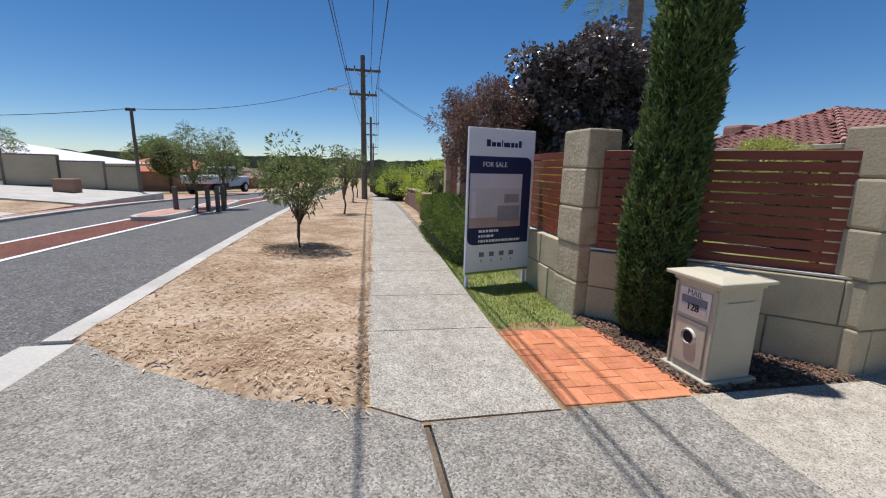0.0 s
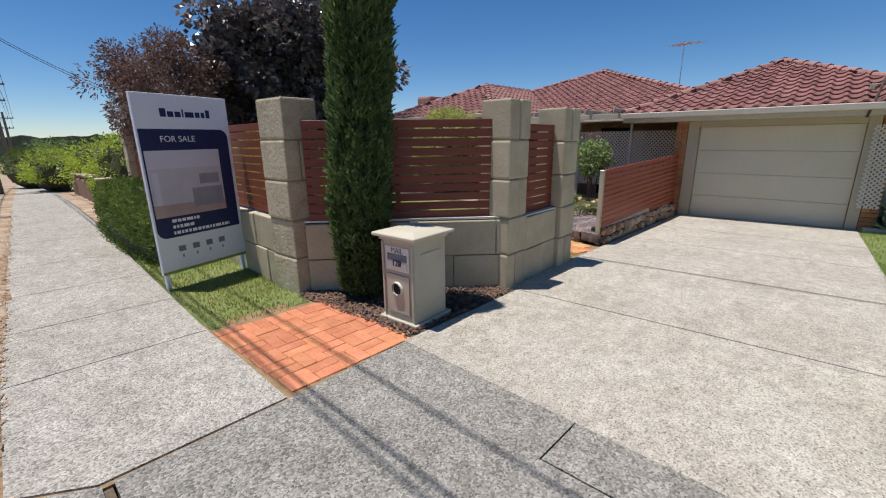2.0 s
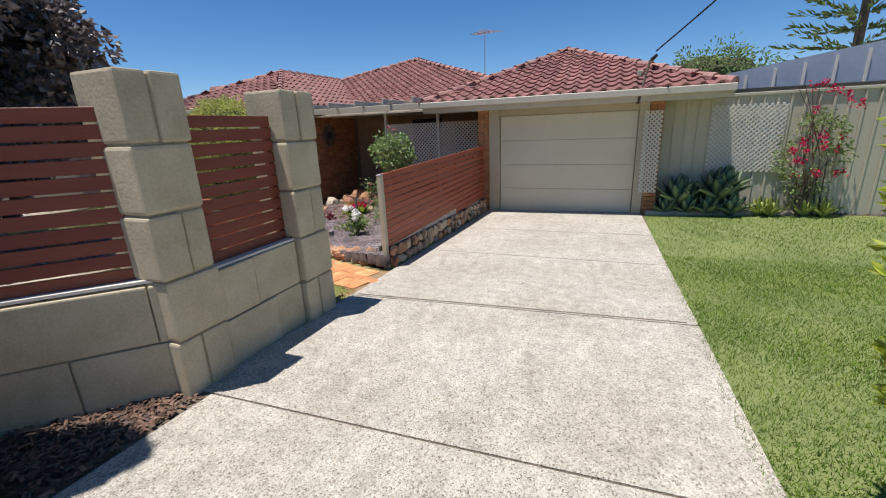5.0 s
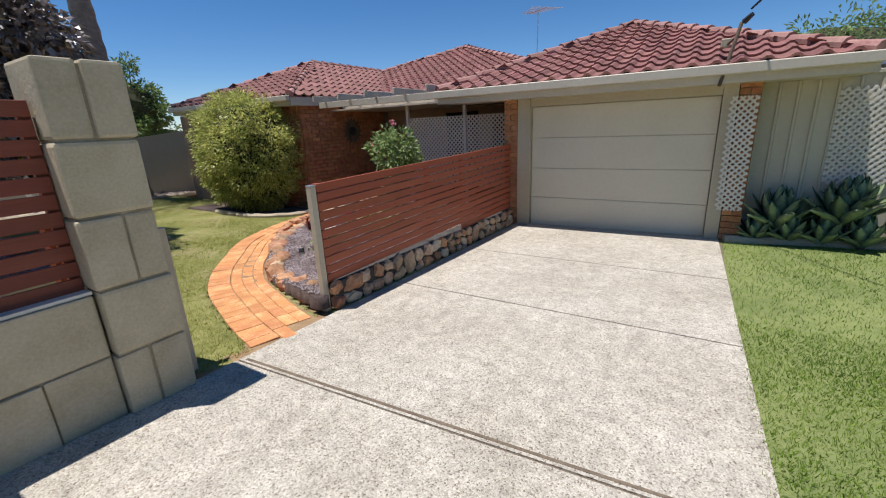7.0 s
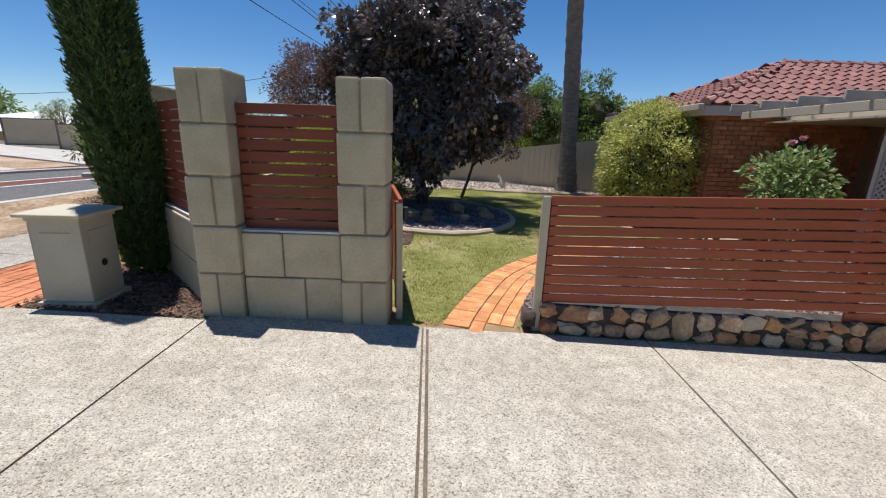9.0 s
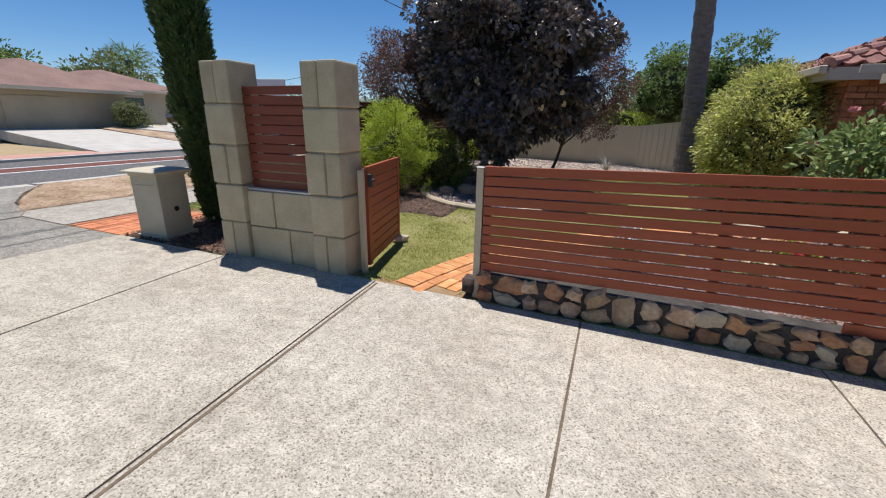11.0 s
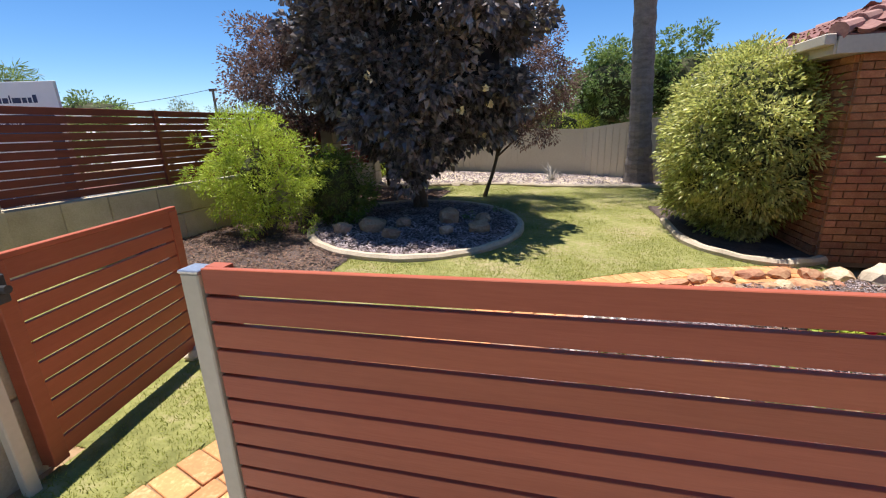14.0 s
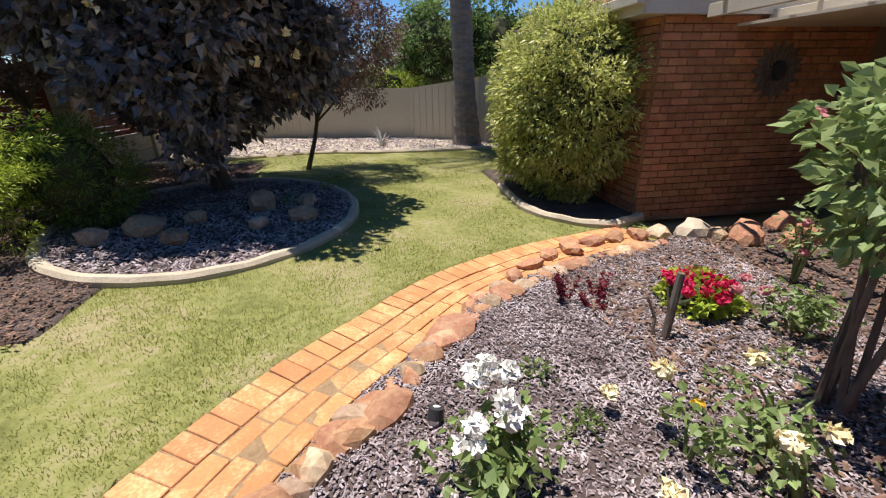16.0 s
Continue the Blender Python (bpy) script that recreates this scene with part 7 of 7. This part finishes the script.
def hip_house(name, x0, x1, y0, y1, z, eave, rise, wall, roof, label, openings=(), over=0.6, ridge=None, side="x"):
    """A plain house with a hip roof; openings are (along, width, sill, head) on the face towards the street."""
    t = thing(name, ((x0 + x1) / 2, (y0 + y1) / 2, z), label, "house", "far houses")
    part("wall", newbox(x0, x1, y0, y1, z - 1.5, z + eave), wall, t)
    e = [(x0 - over, y0 - over), (x1 + over, y0 - over), (x1 + over, y1 + over), (x0 - over, y1 + over)]
    w = min(x1 - x0, y1 - y0) / 2 + over
    if x1 - x0 < y1 - y0:
        r = [((x0 + x1) / 2, y0 - over + w), ((x0 + x1) / 2, y1 + over - w)]
        faces = ((0, 1, 4), (1, 2, 5, 4), (2, 3, 5), (3, 0, 4, 5))
    else:
        r = [(x0 - over + w, (y0 + y1) / 2), (x1 + over - w, (y0 + y1) / 2)]
        faces = ((0, 1, 5, 4), (1, 2, 5), (2, 3, 4, 5), (3, 0, 4))
    bm = bmesh.new()
    vs = [bm.verts.new((*p, z + eave)) for p in e] + [bm.verts.new((*p, z + eave + rise)) for p in r]
    for f in faces:
        bm.faces.new([vs[i] for i in f])
    bm.faces.new([vs[i] for i in (3, 2, 1, 0)])
    rf = part("roof", bm, roof, t)
    part("gutter", newbox(x1 + over - 0.02, x1 + over + 0.1, y0 - over, y1 + over, z + eave - 0.12, z + eave + 0.04), "fascia", rf)
    for yy, w, s, h in openings:
        win = part("window", newbox(x1 - 0.05, x1 + 0.02, yy - w / 2, yy + w / 2, z + s, z + h), "fascia", t)
        part("pane", newbox(x1 + 0.02, x1 + 0.03, yy - w / 2 + 0.06, yy + w / 2 - 0.06, z + s + 0.06, z + h - 0.06), "glass", win)
    return t


hip_house("house", -27, -16.5, 22.5, 38, -0.85, 2.3, 1.35, "render", "white_roof", "low house with a white metal roof", ((25, 1.6, 0.6, 1.9), (28, 1.6, 0.3, 2.0), (31, 1.6, 0.3, 2.0), (34, 1.6, 0.3, 2.0)))
hip_house("house", -24, -15, 46, 58, -1.8, 2.5, 1.6, "render_b", "orange_roof", "brick house with an orange tiled roof", ((49, 1.6, 0.6, 1.9), (53, 1.6, 0.6, 1.9)))
hip_house("house", -22, -14, 66, 80, -3.0, 2.5, 1.7, "render_b", "grey_roof", "brick house with a brown tiled roof", ((70, 1.6, 0.6, 1.9), (76, 1.6, 0.6, 1.9)))
hip_house("house", -24, -15, 90, 104, -4.0, 2.5, 1.7, "render", "white_roof", "distant house with a pale roof", ((95, 1.6, 0.6, 1.9),))
hb = hip_house("house", -27, -17.5, 9.5, 15.2, 0.55, 2.2, 1.5, "render", "grey_roof", "low house with a double garage and brown roof", ())
gd = part("garage_door", newbox(-17.52, -17.46, 9.9, 12.6, 0.5, 2.4, None, 0.01), "render", hb)
hip_house("house", -34, -24, 17.0, 24, 0.9, 2.3, 1.5, "render", "grey_roof", "low house with a brown tiled roof", ((20, 1.6, 0.6, 1.9),))
t = thing("boundary_wall", (-17, 15, 0), "beige rendered wall between far houses", "wall")
part("wall", newbox(-17.4, -17.2, 15.2, 17.2, 0.3, 1.7), "render", t)
bm = bmesh.new()
vs = [bm.verts.new(c) for c in ((-8.3, 8.2, -0.02), (-8.3, 12.4, -0.02), (-17.4, 13.2, 0.55), (-17.4, 9.4, 0.55))]
bm.faces.new(vs)
ex = bmesh.ops.extrude_face_region(bm, geom=bm.faces[:])
for v in ex["geom"]:
    if isinstance(v, bmesh.types.BMVert):
        v.co.z -= 0.4
bmesh.ops.recalc_face_normals(bm, faces=bm.faces)
structure("driveway_far", bm, "kerb", "pale concrete driveway of the far garage", "driveway")
bm = bmesh.new()
vs = [bm.verts.new(c) for c in ((-8.3, 12.42, -0.03), (-8.3, 14.7, -0.03), (-17.2, 16.5, 0.7), (-17.2, 13.22, 0.6))]
bm.faces.new(vs)
ex = bmesh.ops.extrude_face_region(bm, geom=bm.faces[:])
for v in ex["geom"]:
    if isinstance(v, bmesh.types.BMVert):
        v.co.z -= 0.4
bmesh.ops.recalc_face_normals(bm, faces=bm.faces)
structure("bank_far", bm, "verge", "dry grassy bank across the road", "bank")
bushy("roadside_bush", (-16.2, 14.6, 1.2), (0.8, 0.8, 0.7), 60, 0.25, 40, 0.1, 0.05, "gum", "dusty green bush by the far wall", "core")
tree("street_tree", (-15.8, 22.6, -0.2), 1.6, 0.08, (-15.8, 22.6, 1.9), (1.1, 1.1, 0.9), 80, 0.25, 45, 0.12, 0.03, "gum", label="small dusty green tree across the road")
for k, (x, y, h, r) in enumerate(((-30, 30, 5.5, 3.0), (-33, 24, 6.0, 3.5), (-36, 18, 6.0, 3.4), (-12.5, 33, 3.8, 1.4), (-11.5, 42, 4.0, 1.8), (-26, 64, 6, 3.2), (-9, 62, 4.5, 2.4), (-14, 84, 5, 3), (-7, 100, 5, 3))):
    tree("far_tree", (x, y, fall(y) - 0.2), h * 0.45, 0.16, (x, y, fall(y) + h * 0.62), (r, r, h * 0.4), 90, r * 0.26, 40, r * 0.11, r * 0.05, "gum" if k % 2 else "far_leaf", label="dusty green suburban tree in the distance", core="core", limbs=6, group="distant trees")


def palm(x, y, h, label="distant palm with a ball of fronds", s=1.0):
    z = fall(y)
    t = thing("palm_tree", (x, y, z - 0.2), label, "palm tree", "distant palms")
    part("trunk", tube([(x, y, z - 0.3), (x + 0.1, y, z + h * 0.5), (x, y, z + h)], [0.28 * s, 0.2 * s, 0.2 * s], 10), "palmbark", t)
    for k in range(24):
        a = k * 2.4
        e = -0.5 + 1.7 * k / 24
        p = np.array([Vector((x + math.cos(a) * q * 1.7 * s * math.cos(e), y + math.sin(a) * q * 1.7 * s * math.cos(e), z + h + (math.sin(e) * q * 1.7 - 0.7 * q * q) * s)) for q in np.linspace(0.15, 1, 14)])
        mesh_part("frond", leaf_mesh("frond", np.repeat(p, 2, 0), np.repeat(np.array([[math.cos(a), math.sin(a), 0]]), 28, 0) + unit(28) * 0.9, 0.55 * s, 0.06 * s), "far_leaf", t)


palm(4.7, 46, 2.6)
palm(-24, 60, 5.5, s=1.2)
palm(-34, 27, 6.5, s=1.4)
# greenery and brick piers further along the footpath
bushy("garden_bush", (3.1, 13.6, 0.75), (0.75, 0.9, 0.95), 110, 0.22, 60, 0.08, 0.03, "shrub", "bright green weeping shrub behind the wall", "core")
bushy("garden_bush", (2.6, 24.5, 0.3), (0.9, 2.2, 1.0), 120, 0.3, 50, 0.12, 0.045, "shrub", "yellow-green shrubs over the footpath", "core")
bushy("garden_bush", (2.3, 31.0, 0.1), (1.1, 2.5, 1.1), 120, 0.3, 50, 0.12, 0.05, "hedge", "dark green hedge beside the footpath", "core")
bushy("garden_bush", (3.8, 19.5, 0.6), (1.2, 1.5, 1.2), 120, 0.3, 50, 0.12, 0.05, "shrub", "yellow-green shrubs over the footpath", "core")
for k in range(6):
    y = 12.9 + k * 1.5
    x = path_x(y) + 1.75
    t = thing("brick_pier", (x, y, fall(y)), "brown brick fence pier along the footpath", "pier", "brick piers")
    part("pier", newbox(x - 0.14, x + 0.14, y - 0.14, y + 0.14, fall(y) - 0.2, fall(y) + 0.95, None, 0.01), "render_b", t)
    part("cap", newbox(x - 0.17, x + 0.17, y - 0.17, y + 0.17, fall(y) + 0.95, fall(y) + 1.0, None, 0.01), "edge", t)
    if k < 5:
        tt = thing("brick_fence", (x, y + 0.75, fall(y)), "low brown brick fence between piers", "fence", "brick fences")
        part("wall", newbox(x - 0.07, x + 0.09, y + 0.15, y + 1.35, fall(y) - 0.2, fall(y) + 0.55), "render_b", tt)
hip_house("house", 7, 16, 24, 34, -0.6, 2.4, 1.6, "render_b", "grey_roof", "neighbouring brick house along the street", ())


def ridge_of_woods(name, dist, base, height, seed, label, a0=-80, a1=80):
    """A far wooded skyline: a thick uneven bank round the view down the street."""
    bm = bmesh.new()
    rows = []
    n = 260
    for i in range(n + 1):
        a = radians(90 + a0 + (a1 - a0) * i / n)
        d = Vector((math.cos(a), math.sin(a), 0))
        h = base + height * (0.6 + 0.5 * noise.noise(Vector((i * 0.035, seed, 0))) + 0.22 * noise.noise(Vector((i * 0.35, seed, 3))) + 0.12 * noise.noise(Vector((i * 1.1, seed, 5))))
        rows.append([bm.verts.new(d * dist + Vector((0, 0, -40))), bm.verts.new(d * dist + Vector((0, 0, h))), bm.verts.new(d * dist * 1.08 + Vector((0, 0, h - 1))), bm.verts.new(d * dist * 1.1 + Vector((0, 0, -40)))])
    for p, q in zip(rows, rows[1:]):
        for k in range(3):
            bm.faces.new((p[k], p[k + 1], q[k + 1], q[k]))
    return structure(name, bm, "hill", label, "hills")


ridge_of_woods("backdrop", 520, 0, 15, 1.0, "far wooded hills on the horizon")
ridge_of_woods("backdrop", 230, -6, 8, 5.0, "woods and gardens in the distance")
# pine beyond the right-hand neighbours
t = thing("norfolk_pine", (26, -9.5, 0), "tall dark tiered pine in the distance", "pine tree")
part("trunk", rod(bmesh.new(), (26, -9.5, 0), (26, -9.5, 13), 0.25, 0.04), "bark", t)
for k in range(15):
    h = 3.5 + k * 0.65
    r = 2.6 * (1 - (h - 3) / 11) + 0.2
    for j in range(7):
        a = j * 0.9 + k * 0.4
        p = np.array([(26 + math.cos(a) * r * s, -9.5 + math.sin(a) * r * s, h + 0.3 * s) for s in np.linspace(0.1, 1, 26)])
        mesh_part("branch", leaf_mesh("branch", p, unit(26) * 0.5 + np.array([math.cos(a), math.sin(a), 0.4]), 0.4, 0.12), "cyp", t)
tree("garden_tree", (17.5, -4.0, 0), 2.2, 0.1, (19, -3.2, 2.9), (1.6, 1.6, 0.9), 90, 0.35, 40, 0.14, 0.05, "far_leaf", label="green tree beyond the shed", core="core", limbs=6)


# ---- roof tiles ----
tile_jobs.sort(key=lambda j: (j[1].translation - Vector((6, 1, 1.5))).length)
for k, (near, m) in enumerate(tile_jobs):
    if k < 300:
        ob = mesh_part("tile", TILE_MESH, None, house)
        ob.matrix_basis = m
    else:
        n0 = len(roof_far_v)
        roof_far_v.extend(tuple(m @ Vector(v)) for v in TV)
        roof_far_f.extend(tuple(i + n0 for i in f) for f in TF)
me = bpy.data.meshes.new("roof_tiles")
me.from_pydata(roof_far_v, [], roof_far_f)
tagged(mesh_part("roof_tiles", me, "tile_j", house), kind="stuff")


# ---- the fall of the block ----
def grade(x, y):
    """The ground falls from the street towards the garage, and a little across the drive."""
    return -0.03 * (np.clip(x, -2.2, 11) - 5.4) - 0.012 * (np.clip(y, -4, 4) - 2.04)


HOUSE_PARTS = ("house", "wall_south", "wall_west", "brick_pier", "tv_antenna", "service_bracket", "wall_ornament", "pergola")
LAID = ("garden_edging", "stone_wall", "steel_fence", "cable")
BED_PLANTS = ("white_rose", "yellow_rose", "pink_rose", "geranium", "barberry", "garden_stake", "garden_light", "seedling", "standard_rose")


def spread(ob):
    """The middle, in plan, of a thing with its parts."""
    pts = []
    for o in (ob, *ob.children_recursive):
        if o.type == "MESH" and len(o.data.vertices):
            m = world_of(o)
            pts += [m @ Vector(c) for c in o.bound_box]
    if not pts:
        return ob.matrix_basis.translation
    return Vector([(min(p[i] for p in pts) + max(p[i] for p in pts)) / 2 for i in range(3)])


def settle():
    done = set()
    for ob in [o for o in scene.objects if o.parent is None and o.type in ("MESH", "EMPTY")]:
        stem = ob.name.split(".")[0]
        if stem in HOUSE_PARTS:
            ob.matrix_basis.translation.z -= 0.18
        elif ob.get("kind") in ("structure", "stuff") or stem in LAID:
            for o in (ob, *ob.children_recursive):
                if o.type != "MESH" or o.data.name in done:
                    continue
                m = world_of(o)
                if o.data.users > 1 or stem == "stone_wall" and o.name.startswith("stone"):
                    o.matrix_basis.translation.z += float(grade(m.translation.x, m.translation.y))
                    continue
                done.add(o.data.name)
                n = len(o.data.vertices)
                v = np.empty(n * 3)
                o.data.vertices.foreach_get("co", v)
                v = v.reshape(-1, 3)
                r = np.array(m.to_3x3())
                w = v @ r.T + np.array(m.translation)
                v[:, 2] += grade(w[:, 0], w[:, 1])
                o.data.vertices.foreach_set("co", v.ravel())
                o.data.update()
        else:
            c = spread(ob)
            ob.matrix_basis.translation.z += float(grade(c.x, c.y))
            if stem in BED_PLANTS:
                ob.matrix_basis.translation.x -= 0.17
                ob.matrix_basis.translation.y += 0.12


settle()
